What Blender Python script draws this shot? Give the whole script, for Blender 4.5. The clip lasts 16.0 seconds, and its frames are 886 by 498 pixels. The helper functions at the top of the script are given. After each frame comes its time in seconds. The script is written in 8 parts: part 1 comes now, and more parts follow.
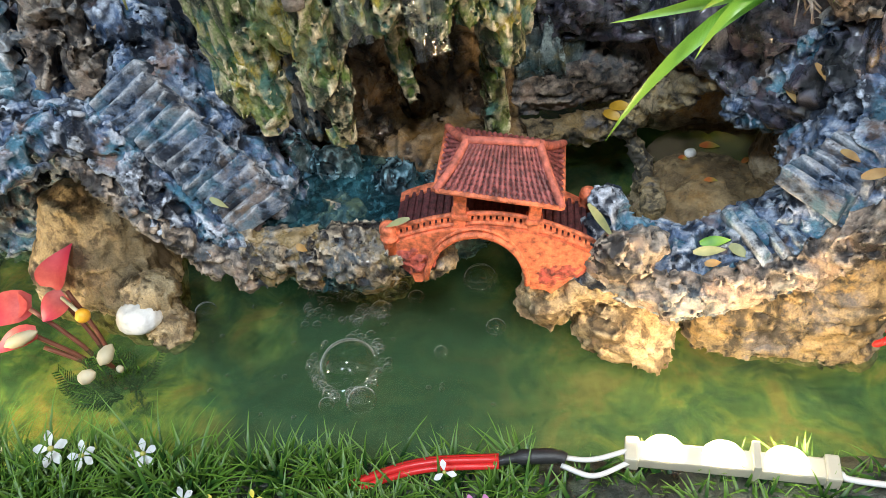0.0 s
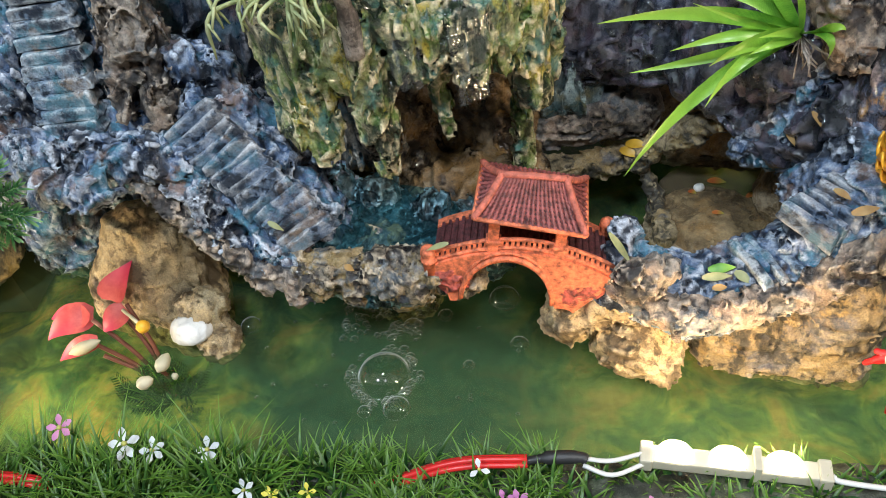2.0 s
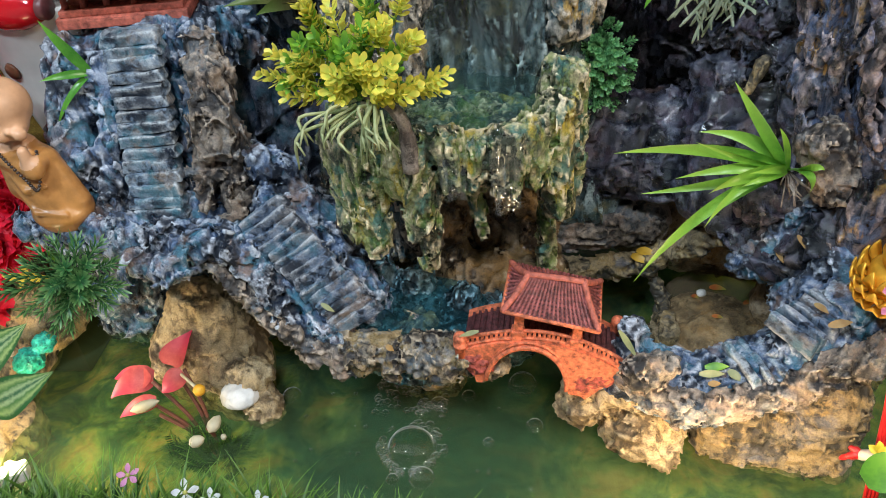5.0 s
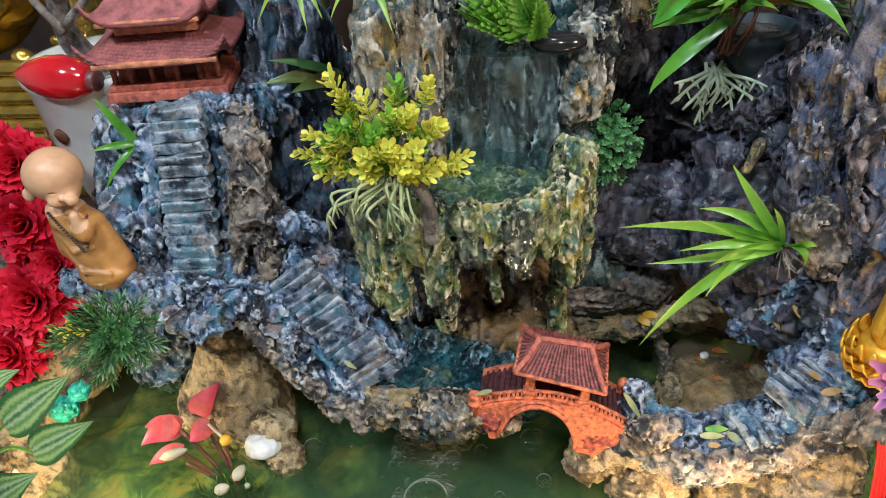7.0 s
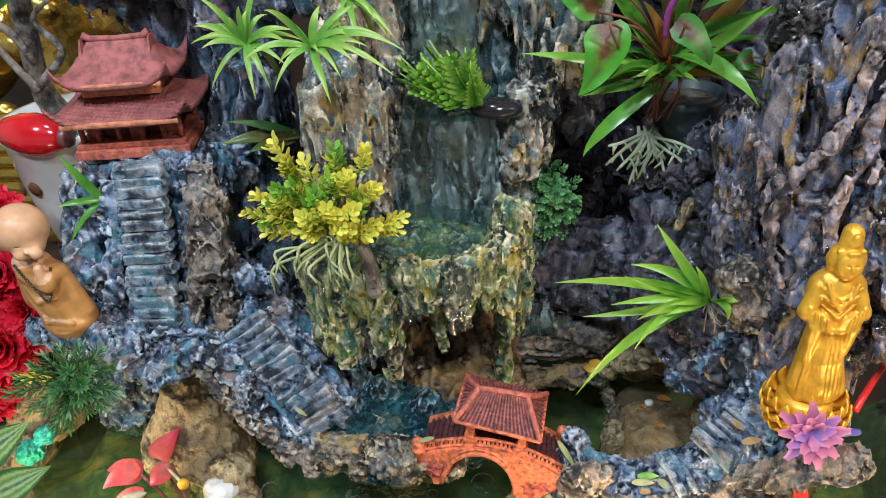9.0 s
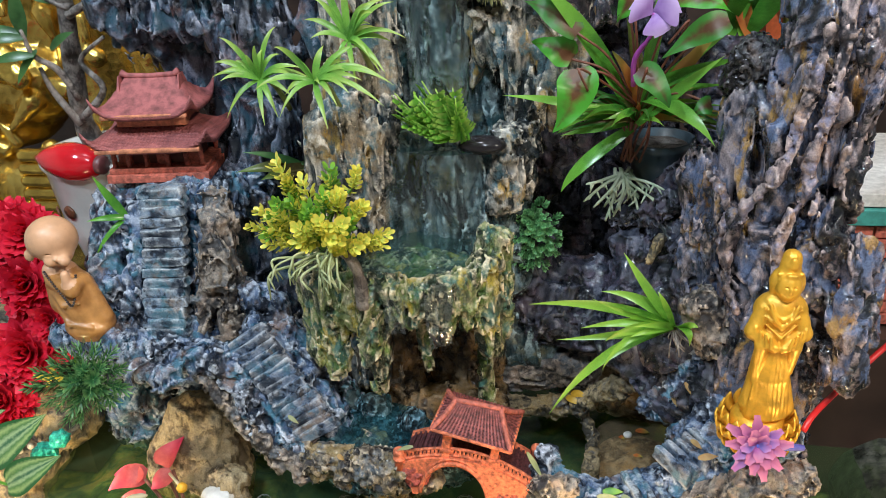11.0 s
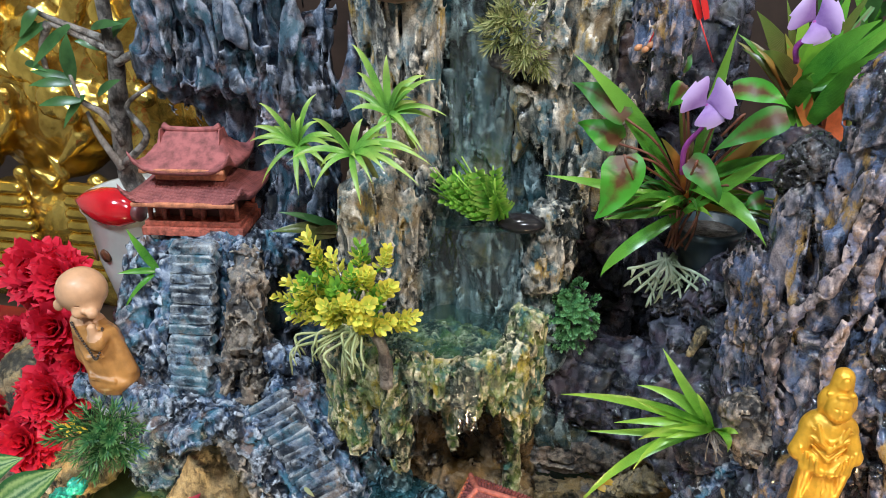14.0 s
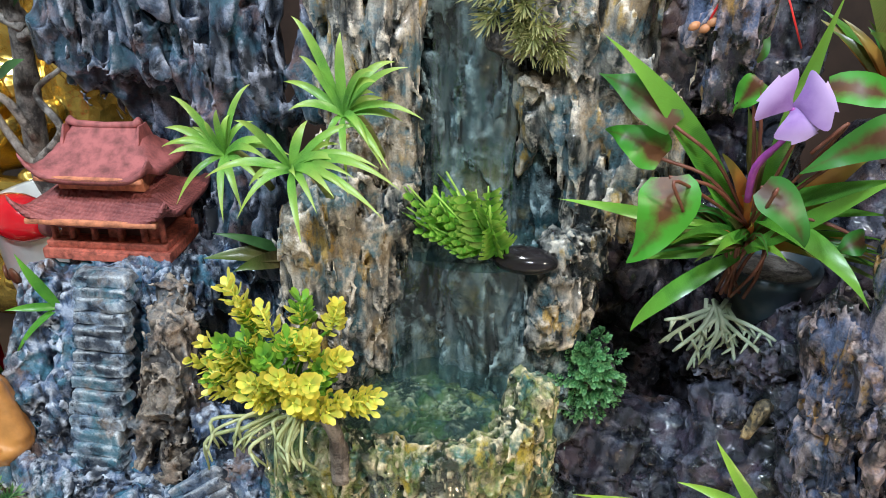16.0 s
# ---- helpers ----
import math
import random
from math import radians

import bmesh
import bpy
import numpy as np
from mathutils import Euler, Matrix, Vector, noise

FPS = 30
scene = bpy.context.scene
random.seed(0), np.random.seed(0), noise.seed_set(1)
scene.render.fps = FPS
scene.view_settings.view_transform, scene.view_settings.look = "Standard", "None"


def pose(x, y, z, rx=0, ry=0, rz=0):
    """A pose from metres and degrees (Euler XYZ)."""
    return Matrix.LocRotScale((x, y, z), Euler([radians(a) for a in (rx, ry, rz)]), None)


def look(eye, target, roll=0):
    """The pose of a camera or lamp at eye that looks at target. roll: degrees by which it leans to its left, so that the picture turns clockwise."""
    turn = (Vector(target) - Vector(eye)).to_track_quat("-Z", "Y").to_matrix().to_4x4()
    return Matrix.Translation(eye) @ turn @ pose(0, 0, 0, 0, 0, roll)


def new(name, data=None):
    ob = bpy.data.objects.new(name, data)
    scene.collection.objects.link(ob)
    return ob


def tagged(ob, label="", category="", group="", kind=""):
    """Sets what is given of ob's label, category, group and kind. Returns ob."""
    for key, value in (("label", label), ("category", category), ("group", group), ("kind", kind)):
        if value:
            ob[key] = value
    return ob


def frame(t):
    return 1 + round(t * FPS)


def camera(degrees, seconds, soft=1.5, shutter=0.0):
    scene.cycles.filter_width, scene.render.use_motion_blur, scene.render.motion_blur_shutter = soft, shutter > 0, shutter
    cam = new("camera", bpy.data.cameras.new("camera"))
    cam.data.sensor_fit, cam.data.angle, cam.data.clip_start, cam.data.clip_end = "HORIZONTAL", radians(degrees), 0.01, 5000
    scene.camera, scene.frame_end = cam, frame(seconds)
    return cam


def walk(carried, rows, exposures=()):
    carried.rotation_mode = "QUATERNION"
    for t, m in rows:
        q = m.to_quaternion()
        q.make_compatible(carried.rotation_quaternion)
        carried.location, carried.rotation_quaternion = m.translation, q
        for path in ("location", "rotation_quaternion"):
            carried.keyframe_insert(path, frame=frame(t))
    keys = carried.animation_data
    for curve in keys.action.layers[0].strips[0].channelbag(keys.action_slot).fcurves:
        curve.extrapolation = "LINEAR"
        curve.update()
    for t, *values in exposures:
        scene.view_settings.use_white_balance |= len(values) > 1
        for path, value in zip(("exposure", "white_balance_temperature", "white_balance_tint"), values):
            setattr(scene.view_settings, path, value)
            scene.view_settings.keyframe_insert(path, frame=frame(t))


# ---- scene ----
cam = camera(57.69, 16.0, soft=0.5)
PATH = [
    (0, (0.05071, -0.01156, 0.40223), (0.00560, 0.26468, 0.11647), -10.013),
    (0.5, (0.04007, -0.02092, 0.41005), (-0.00522, 0.25584, 0.12483), -9.842),
    (1, (0.03540, -0.03224, 0.41945), (-0.01132, 0.24667, 0.13656), -9.734),
    (1.5, (0.03565, -0.03885, 0.42698), (-0.01136, 0.24288, 0.14695), -9.526),
    (2, (0.03882, -0.04656, 0.43651), (-0.00764, 0.23860, 0.15988), -9.002),
    (2.5, (0.04086, -0.05993, 0.44523), (-0.00613, 0.23064, 0.17437), -8.356),
    (3, (0.03192, -0.07451, 0.45967), (-0.01565, 0.22173, 0.19514), -7.575),
    (5.5, (0.03453, -0.09877, 0.49549), (-0.01764, 0.21645, 0.25483), -5.584),
    (6, (0.03994, -0.10323, 0.50705), (-0.01469, 0.21549, 0.27159), -5.506),
    (6.5, (0.03813, -0.10870, 0.51778), (-0.01771, 0.21319, 0.28698), -5.384),
    (7, (0.03375, -0.11789, 0.52130), (-0.02293, 0.20655, 0.29430), -5.260),
    (7.5, (0.03495, -0.12008, 0.52953), (-0.02284, 0.20757, 0.30749), -5.134),
    (8, (0.03799, -0.12139, 0.54310), (-0.01822, 0.20913, 0.32494), -4.828),
    (8.5, (0.05292, -0.12803, 0.54640), (-0.00256, 0.20485, 0.33165), -4.821),
    (9, (0.07532, -0.13110, 0.54460), (0.01951, 0.20368, 0.33293), -4.761),
    (11.5, (0.12489, -0.19562, 0.53342), (0.04438, 0.15665, 0.36190), -3.116),
    (12, (0.12976, -0.19145, 0.53440), (0.04384, 0.16142, 0.36678), -2.755),
    (12.5, (0.13112, -0.18324, 0.53406), (0.04829, 0.17110, 0.37112), -2.273),
    (13, (0.13784, -0.18214, 0.55744), (0.04644, 0.17198, 0.39545), -2.023),
    (13.5, (0.13353, -0.18866, 0.57493), (0.04078, 0.16416, 0.41087), -1.845),
    (14, (0.12151, -0.15338, 0.55995), (0.02640, 0.19812, 0.39441), -1.533),
    (14.5, (0.10487, -0.10608, 0.55484), (0.00935, 0.24444, 0.38746), -1.293),
    (15, (0.09511, -0.06675, 0.54661), (-0.00058, 0.28319, 0.37812), -1.141),
    (15.5, (0.09778, -0.03666, 0.53976), (0.00246, 0.31243, 0.36932), -0.989),
    (16, (0.09653, -0.00259, 0.53044), (0.00042, 0.34414, 0.35569), -0.875),
]
walk(cam, [(t, look(eye, target, roll)) for t, eye, target, roll in PATH], [(0, 0.17), (3, 0.13), (5.5, -0.05), (8, 0.04), (11.5, 0.06), (13.5, 0.10), (16, 0.26)])


# ---- world and lights ----
world = bpy.data.worlds.new("room_light")
world.use_nodes = True
world.node_tree.nodes["Background"].inputs[0].default_value = (0.55, 0.62, 0.75, 1)
world.node_tree.nodes["Background"].inputs[1].default_value = 0.09
scene.world = world


def area_lamp(name, eye, target, sx, sy, watts, colour):
    d = bpy.data.lights.new(name, "AREA")
    d.shape, d.size, d.size_y, d.energy, d.color = "RECTANGLE", sx, sy, watts, colour
    ob = new(name, d)
    ob.matrix_world = look(eye, target)
    return ob


# ceiling lamps of the room, above and behind the viewer
area_lamp("ceiling_lamp_light", (-0.70, -0.70, 1.95), (-0.05, 0.35, 0.2), 0.16, 0.16, 28, (0.70, 0.86, 1.0))
area_lamp("ceiling_lamp_light", (0.30, -0.95, 1.95), (0.0, 0.35, 0.2), 0.16, 0.16, 22, (0.80, 0.90, 1.0))
area_lamp("wall_lamp_light", (1.05, -0.35, 1.35), (0.10, 0.38, 0.25), 0.12, 0.12, 14, (1.0, 0.88, 0.74))
area_lamp("ceiling_lamp_light", (-0.15, 0.25, 1.98), (0.0, 0.38, 0.2), 0.12, 0.12, 7, (0.85, 0.93, 1.0))
# the light of the lamp strips on the pond's edge
area_lamp("strip_light", (0.131, 0.180, 0.080), (0.138, 0.290, 0.040), 0.08, 0.012, 0.36, (1.0, 0.72, 0.40))
area_lamp("strip_light", (-0.352, 0.215, 0.052), (-0.29, 0.33, 0.000), 0.03, 0.02, 0.46, (1.0, 0.80, 0.48))
area_lamp("strip_light", (0.285, 0.165, 0.12), (0.23, 0.28, 0.22), 0.05, 0.015, 0.16, (1.0, 0.72, 0.4))


# ---- materials ----
def node(tree, kind, **values):
    n = tree.nodes.new(kind)
    for k, v in values.items():
        n.inputs[k.replace("_", " ")].default_value = v
    return n


def start(name):
    m = bpy.data.materials.new(name)
    m.use_nodes = True
    t = m.node_tree
    return m, t, t.nodes["Principled BSDF"]


def ramp(tree, source, stops, smooth=True):
    r = tree.nodes.new("ShaderNodeValToRGB")
    e = r.color_ramp.elements
    while len(e) < len(stops):
        e.new(0.5)
    for one, (at, c) in zip(e, stops):
        one.position = at
        one.color = (*c, 1) if len(c) == 3 else c
    tree.links.new(source, r.inputs[0])
    return r.outputs[0]


def noise_of(tree, size, detail=4.0, rough=0.55, stretch=None, distort=0.0):
    co = tree.nodes.new("ShaderNodeTexCoord")
    n = tree.nodes.new("ShaderNodeTexNoise")
    n.inputs["Scale"].default_value = 1.0 / size
    n.inputs["Detail"].default_value, n.inputs["Roughness"].default_value = detail, rough
    n.inputs["Distortion"].default_value = distort
    src = co.outputs["Object"]
    if stretch:
        mp = tree.nodes.new("ShaderNodeMapping")
        mp.inputs["Scale"].default_value = stretch
        tree.links.new(src, mp.inputs[0])
        src = mp.outputs[0]
    tree.links.new(src, n.inputs["Vector"])
    return n


def blend(tree, fac, a, b, how="MIX"):
    mx = tree.nodes.new("ShaderNodeMix")
    mx.data_type, mx.blend_type = "RGBA", how
    for s, v in ((mx.inputs[0], fac), (mx.inputs[6], a), (mx.inputs[7], b)):
        if hasattr(v, "is_linked"):
            tree.links.new(v, s)
        else:
            s.default_value = (*v, 1) if isinstance(v, tuple) and len(v) == 3 else v
    return mx.outputs[2]


def bump(tree, shader, height, strength=0.5, distance=0.001):
    b = tree.nodes.new("ShaderNodeBump")
    b.inputs["Strength"].default_value, b.inputs["Distance"].default_value = strength, distance
    tree.links.new(height, b.inputs["Height"])
    tree.links.new(b.outputs[0], shader.inputs["Normal"])


def ridges_of(tree, size, stretch, detail=5.0):
    n = noise_of(tree, size, detail, 0.6, stretch, 0.4)
    n.noise_type = "RIDGED_MULTIFRACTAL"
    n.inputs["Lacunarity"].default_value = 2.1
    return n


def rock_material(name, deep, mid, pale, stain, stain_at=0.55, wet=0.4, ridge=(0.50, 0.57), tint=None, lines=0.4, grain=0.005, gold=None, dry=1.0):
    """Rough stone: broad dark and light tones, worn pale ridges, stains in patches, a wet gloss that comes and goes."""
    m, t, s = start(name)
    big = noise_of(t, 0.035, 5, 0.62)
    fine = noise_of(t, 1.5 * grain, 5, 0.58, (1, 1, lines), 0.5)
    lie = ridges_of(t, 2.0 * grain, (1, 1, lines), 4.0)
    tone = ramp(t, fine.outputs[0], [(0.40, deep), (0.50, mid), (0.66, tuple(0.55 * a + 0.45 * b for a, b in zip(mid, pale)))])
    patch = ramp(t, big.outputs[0], [(stain_at - 0.04, (0, 0, 0)), (stain_at + 0.05, (1, 1, 1))])
    base = blend(t, patch, tone, blend(t, 0.72, tone, stain))
    if tint:
        hue = noise_of(t, 0.020, 5, 0.65)
        base = blend(t, ramp(t, hue.outputs[0], [(0.50, (0, 0, 0)), (0.58, (0.85, 0.85, 0.85))]), base, tint)
    if gold:
        # Gold patches: ochre stone, and on the cliff painted glints.
        gold_mask = noise_of(t, 0.015, 5, 0.62, (1, 1, 0.4))
        base = blend(t, ramp(t, gold_mask.outputs[0], [(0.56, (0, 0, 0)), (0.63, (0.9, 0.9, 0.9))]), base, gold)
    shade = noise_of(t, 0.024, 5, 0.62, (1, 1, min(1.0, 0.3 + 0.6 * lines)))
    base = blend(t, ramp(t, shade.outputs[0], [(0.42, (1, 1, 1)), (0.50, (0, 0, 0))]), base, deep)
    geo = t.nodes.new("ShaderNodeNewGeometry")
    edge = ramp(t, geo.outputs["Pointiness"], [(ridge[0], (0, 0, 0)), (ridge[1], (dry, dry, dry))])
    dust = noise_of(t, 0.012, 5, 0.7)
    dusty = ramp(t, dust.outputs[0], [(0.46, (0, 0, 0)), (0.58, (1, 1, 1))])
    base = blend(t, blend(t, 1.0, edge, dusty, "MULTIPLY"), base, pale)
    streak = ramp(t, lie.outputs[0], [(0.80, (0, 0, 0)), (1.1, (0.30 * dry,) * 3)])
    base = blend(t, blend(t, 1.0, streak, dusty, "MULTIPLY"), base, pale)
    spots = noise_of(t, 0.0022, 3, 0.6)
    base = blend(t, ramp(t, spots.outputs[0], [(0.26, (1, 1, 1)), (0.34, (0, 0, 0))]), base, tuple(0.3 * c for c in deep))
    grit = noise_of(t, 0.0013, 3, 0.7)
    base = blend(t, 1.0, base, ramp(t, grit.outputs[0], [(0.36, (0.72, 0.72, 0.72)), (0.50, (1.0, 1.0, 1.0)), (0.64, (1.22, 1.21, 1.18))]), "MULTIPLY")
    t.links.new(base, s.inputs["Base Color"])
    gl = noise_of(t, 0.014, 4)
    r = ramp(t, gl.outputs[0], [(0.38, (1 - wet,) * 3), (0.62, (max(0.09, 0.42 - wet * 0.6),) * 3)])
    t.links.new(r, s.inputs["Roughness"])
    s.inputs["Specular IOR Level"].default_value = 0.5
    b = blend(t, 0.14, blend(t, 0.42, blend(t, 0.45, lie.outputs[0], fine.outputs[0]), grit.outputs[0]), spots.outputs[0])
    bump(t, s, b, 0.9, 0.0030)
    s.inputs["Coat Weight"].default_value = 1.4 * max(0.0, wet - 0.3)
    s.inputs["Coat Roughness"].default_value = 0.11
    film = t.nodes.new("ShaderNodeBump")
    film.inputs["Strength"].default_value, film.inputs["Distance"].default_value = 0.9, 0.0030
    t.links.new(blend(t, 0.4, lie.outputs[0], shade.outputs[0]), film.inputs["Height"])
    t.links.new(film.outputs[0], s.inputs["Coat Normal"])
    return m


def plain(name, colour, rough=0.5, metal=0.0, vary=0.15, size=0.006, relief=0.2, coat=0.0, clear=0.0):
    m, t, s = start(name)
    n = noise_of(t, size, 5, 0.6)
    lo, hi = tuple(max(0, c * (1 - 1.6 * vary)) for c in colour), tuple(min(1, c * (1 + vary)) for c in colour)
    t.links.new(ramp(t, n.outputs[0], [(0.32, lo), (0.62, hi)]), s.inputs["Base Color"])
    s.inputs["Roughness"].default_value, s.inputs["Metallic"].default_value = rough, metal
    s.inputs["Coat Weight"].default_value = coat
    if relief:
        f = noise_of(t, size * 0.25, 4, 0.6)
        bump(t, s, f.outputs[0], relief, 0.0006)
    if clear:
        s.inputs["Transmission Weight"].default_value = clear
    return m


def leaf_material(name, low, high, tip=None, rough=0.38, stripes=0.0, size=0.012):
    """A leaf: colour that drifts from leaf to leaf and along it, with light coming through."""
    m, t, s = start(name)
    n = noise_of(t, size, 4, 0.6)
    c = ramp(t, n.outputs[0], [(0.3, low), (0.65, high)])
    geo = t.nodes.new("ShaderNodeNewGeometry")
    isl = ramp(t, geo.outputs["Random Per Island"], [(0.0, (0.62, 0.62, 0.62)), (1.0, (1.25, 1.2, 1.1))])
    c = blend(t, 1.0, c, isl, "MULTIPLY")
    if tip:
        uv = t.nodes.new("ShaderNodeUVMap")
        sep = t.nodes.new("ShaderNodeSeparateXYZ")
        t.links.new(uv.outputs[0], sep.inputs[0])
        c = blend(t, ramp(t, sep.outputs[1], [(0.35, (0, 0, 0)), (0.95, (1, 1, 1))]), c, tip)
    if stripes:
        uv = t.nodes.new("ShaderNodeUVMap")
        w = t.nodes.new("ShaderNodeTexWave")
        w.inputs["Scale"].default_value = stripes
        w.inputs["Distortion"].default_value = 0.6
        t.links.new(uv.outputs[0], w.inputs[0])
        c = blend(t, ramp(t, w.outputs[1], [(0.55, (0, 0, 0)), (0.9, (0.45, 0.45, 0.45))]), c, tuple(min(1, 1.6 * v + 0.03) for v in high))
    t.links.new(c, s.inputs["Base Color"])
    s.inputs["Roughness"].default_value = rough
    tr = t.nodes.new("ShaderNodeBsdfTranslucent")
    t.links.new(c, tr.inputs[0])
    mix = t.nodes.new("ShaderNodeMixShader")
    mix.inputs[0].default_value = 0.30
    t.links.new(s.outputs[0], mix.inputs[1])
    t.links.new(tr.outputs[0], mix.inputs[2])
    t.links.new(mix.outputs[0], t.nodes["Material Output"].inputs[0])
    return m


def water_material(name, tint, murk, murk_share, ripple=0.25, size=0.03):
    """Murky water: what is under it shows through with a tint, the surface mirrors at low angles."""
    m, t, s = start(name)
    t.nodes.remove(s)
    tr, df, gl = (t.nodes.new(k) for k in ("ShaderNodeBsdfTransparent", "ShaderNodeBsdfDiffuse", "ShaderNodeBsdfGlossy"))
    tr.inputs[0].default_value, df.inputs[0].default_value = (*tint, 1), (*murk, 1)
    gl.inputs["Roughness"].default_value = 0.04
    fr = node(t, "ShaderNodeFresnel", IOR=1.33)
    n = noise_of(t, size, 2, 0.4)
    b = t.nodes.new("ShaderNodeBump")
    b.inputs["Strength"].default_value, b.inputs["Distance"].default_value = ripple, 0.004
    t.links.new(n.outputs[0], b.inputs["Height"])
    t.links.new(b.outputs[0], gl.inputs["Normal"])
    t.links.new(b.outputs[0], fr.inputs["Normal"])
    a, z = t.nodes.new("ShaderNodeMixShader"), t.nodes.new("ShaderNodeMixShader")
    a.inputs[0].default_value = murk_share
    t.links.new(tr.outputs[0], a.inputs[1])
    t.links.new(df.outputs[0], a.inputs[2])
    t.links.new(fr.outputs[0], z.inputs[0])
    t.links.new(a.outputs[0], z.inputs[1])
    t.links.new(gl.outputs[0], z.inputs[2])
    t.links.new(z.outputs[0], t.nodes["Material Output"].inputs[0])
    return m


def glow(name, colour, strength):
    m, t, s = start(name)
    s.inputs["Base Color"].default_value = (*colour, 1)
    s.inputs["Emission Color"].default_value = (*colour, 1)
    s.inputs["Emission Strength"].default_value = strength
    return m


BLUE_ROCK = rock_material("slate_rock", (0.008, 0.014, 0.028), (0.062, 0.108, 0.205), (0.48, 0.53, 0.62), (0.26, 0.17, 0.13), 0.57, 0.38, tint=(0.040, 0.155, 0.235), grain=0.005, ridge=(0.49, 0.55))
WET_ROCK = rock_material("mossy_wet_rock", (0.012, 0.022, 0.012), (0.16, 0.200, 0.062), (0.70, 0.60, 0.40), (0.07, 0.15, 0.03), 0.50, 0.62, tint=(0.045, 0.13, 0.115), lines=0.3, grain=0.006, gold=(0.42, 0.33, 0.05), ridge=(0.49, 0.56))
TEAL_ROCK = rock_material("teal_wet_rock", (0.004, 0.013, 0.018), (0.025, 0.095, 0.130), (0.30, 0.52, 0.62), (0.015, 0.055, 0.07), 0.5, 0.62, tint=(0.04, 0.06, 0.06), grain=0.007)
DARK_ROCK = rock_material("dark_rock", (0.005, 0.007, 0.012), (0.028, 0.035, 0.058), (0.24, 0.24, 0.32), (0.10, 0.06, 0.05), 0.60, 0.60, tint=(0.055, 0.040, 0.062), grain=0.011, dry=0.45)
# The gold here paints warm lamp glints into the cliff's colour.
CLIFF_ROCK = rock_material("cliff_rock", (0.004, 0.005, 0.009), (0.046, 0.060, 0.100), (0.62, 0.48, 0.46), (0.20, 0.12, 0.08), 0.57, 0.72, tint=(0.10, 0.14, 0.25), lines=0.35, grain=0.008, gold=(0.34, 0.19, 0.05), dry=0.7)
TAN_ROCK = rock_material("tan_rock", (0.13, 0.090, 0.048), (0.42, 0.31, 0.17), (0.60, 0.48, 0.31), (0.38, 0.28, 0.15), 0.5, 0.12, lines=0.9, grain=0.004, dry=0.6)
FALL_ROCK = rock_material("fall_rock", (0.010, 0.015, 0.018), (0.155, 0.155, 0.145), (0.70, 0.62, 0.52), (0.26, 0.19, 0.11), 0.54, 0.62, tint=(0.07, 0.150, 0.19), lines=0.22, grain=0.006, ridge=(0.49, 0.55), gold=(0.40, 0.26, 0.07))
WALL_ROCK = rock_material("fall_wall_rock", (0.005, 0.012, 0.015), (0.034, 0.066, 0.076), (0.36, 0.46, 0.48), (0.15, 0.13, 0.06), 0.56, 0.66, tint=(0.025, 0.07, 0.085), lines=0.25, grain=0.008, ridge=(0.49, 0.55))
WARM_ROCK = rock_material("warm_rock", (0.040, 0.034, 0.025), (0.26, 0.195, 0.11), (0.48, 0.37, 0.21), (0.13, 0.13, 0.15), 0.58, 0.22, tint=(0.38, 0.26, 0.11), lines=0.7, grain=0.006, dry=0.7)
RIM_ROCK = rock_material("rim_rock", (0.024, 0.022, 0.024), (0.20, 0.165, 0.12), (0.52, 0.43, 0.32), (0.10, 0.14, 0.18), 0.50, 0.55, tint=(0.30, 0.21, 0.09), lines=0.7, grain=0.005, gold=(0.36, 0.24, 0.07))
BROWN_ROCK = rock_material("brown_rock", (0.028, 0.024, 0.024), (0.22, 0.18, 0.145), (0.48, 0.39, 0.31), (0.09, 0.12, 0.15), 0.52, 0.36, tint=(0.27, 0.19, 0.14), lines=0.6, grain=0.006)
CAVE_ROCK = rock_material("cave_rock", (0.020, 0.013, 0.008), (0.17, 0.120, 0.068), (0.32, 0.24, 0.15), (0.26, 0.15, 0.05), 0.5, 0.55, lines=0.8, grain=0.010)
SLAB_ROCK = rock_material("slab_rock", (0.006, 0.010, 0.020), (0.046, 0.074, 0.125), (0.46, 0.48, 0.58), (0.22, 0.13, 0.12), 0.58, 0.45, tint=(0.03, 0.09, 0.13), lines=0.5, grain=0.007, dry=0.8)
RIDGE_ROCK = rock_material("ridge_rock", (0.025, 0.022, 0.030), (0.20, 0.155, 0.16), (0.62, 0.47, 0.43), (0.42, 0.24, 0.14), 0.54, 0.50, tint=(0.20, 0.20, 0.30), lines=0.5, grain=0.006)
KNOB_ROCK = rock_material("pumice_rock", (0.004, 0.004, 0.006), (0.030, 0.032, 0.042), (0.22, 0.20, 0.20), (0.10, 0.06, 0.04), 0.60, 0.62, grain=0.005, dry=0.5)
SAND_ROCK = rock_material("sandy_wet_rock", (0.10, 0.065, 0.035), (0.36, 0.27, 0.17), (0.50, 0.40, 0.28), (0.40, 0.23, 0.08), 0.55, 0.5, lines=0.9, grain=0.012)
TERRACOTTA = plain("terracotta", (0.44, 0.115, 0.078), 0.7, 0, 0.35, 0.004, 0.6)
BRIDGE_CLAY = plain("orange_clay", (0.62, 0.16, 0.075), 0.62, 0, 0.42, 0.004, 0.9)
ROOF_CLAY = plain("roof_clay", (0.085, 0.024, 0.026), 0.6, 0, 0.5, 0.003, 0.6)
RIB_CLAY = plain("rib_clay", (0.24, 0.066, 0.060), 0.5, 0, 0.5, 0.004, 0.8)
FOOT_CLAY = plain("foot_clay", (0.36, 0.075, 0.055), 0.7, 0, 0.5, 0.004, 0.9)
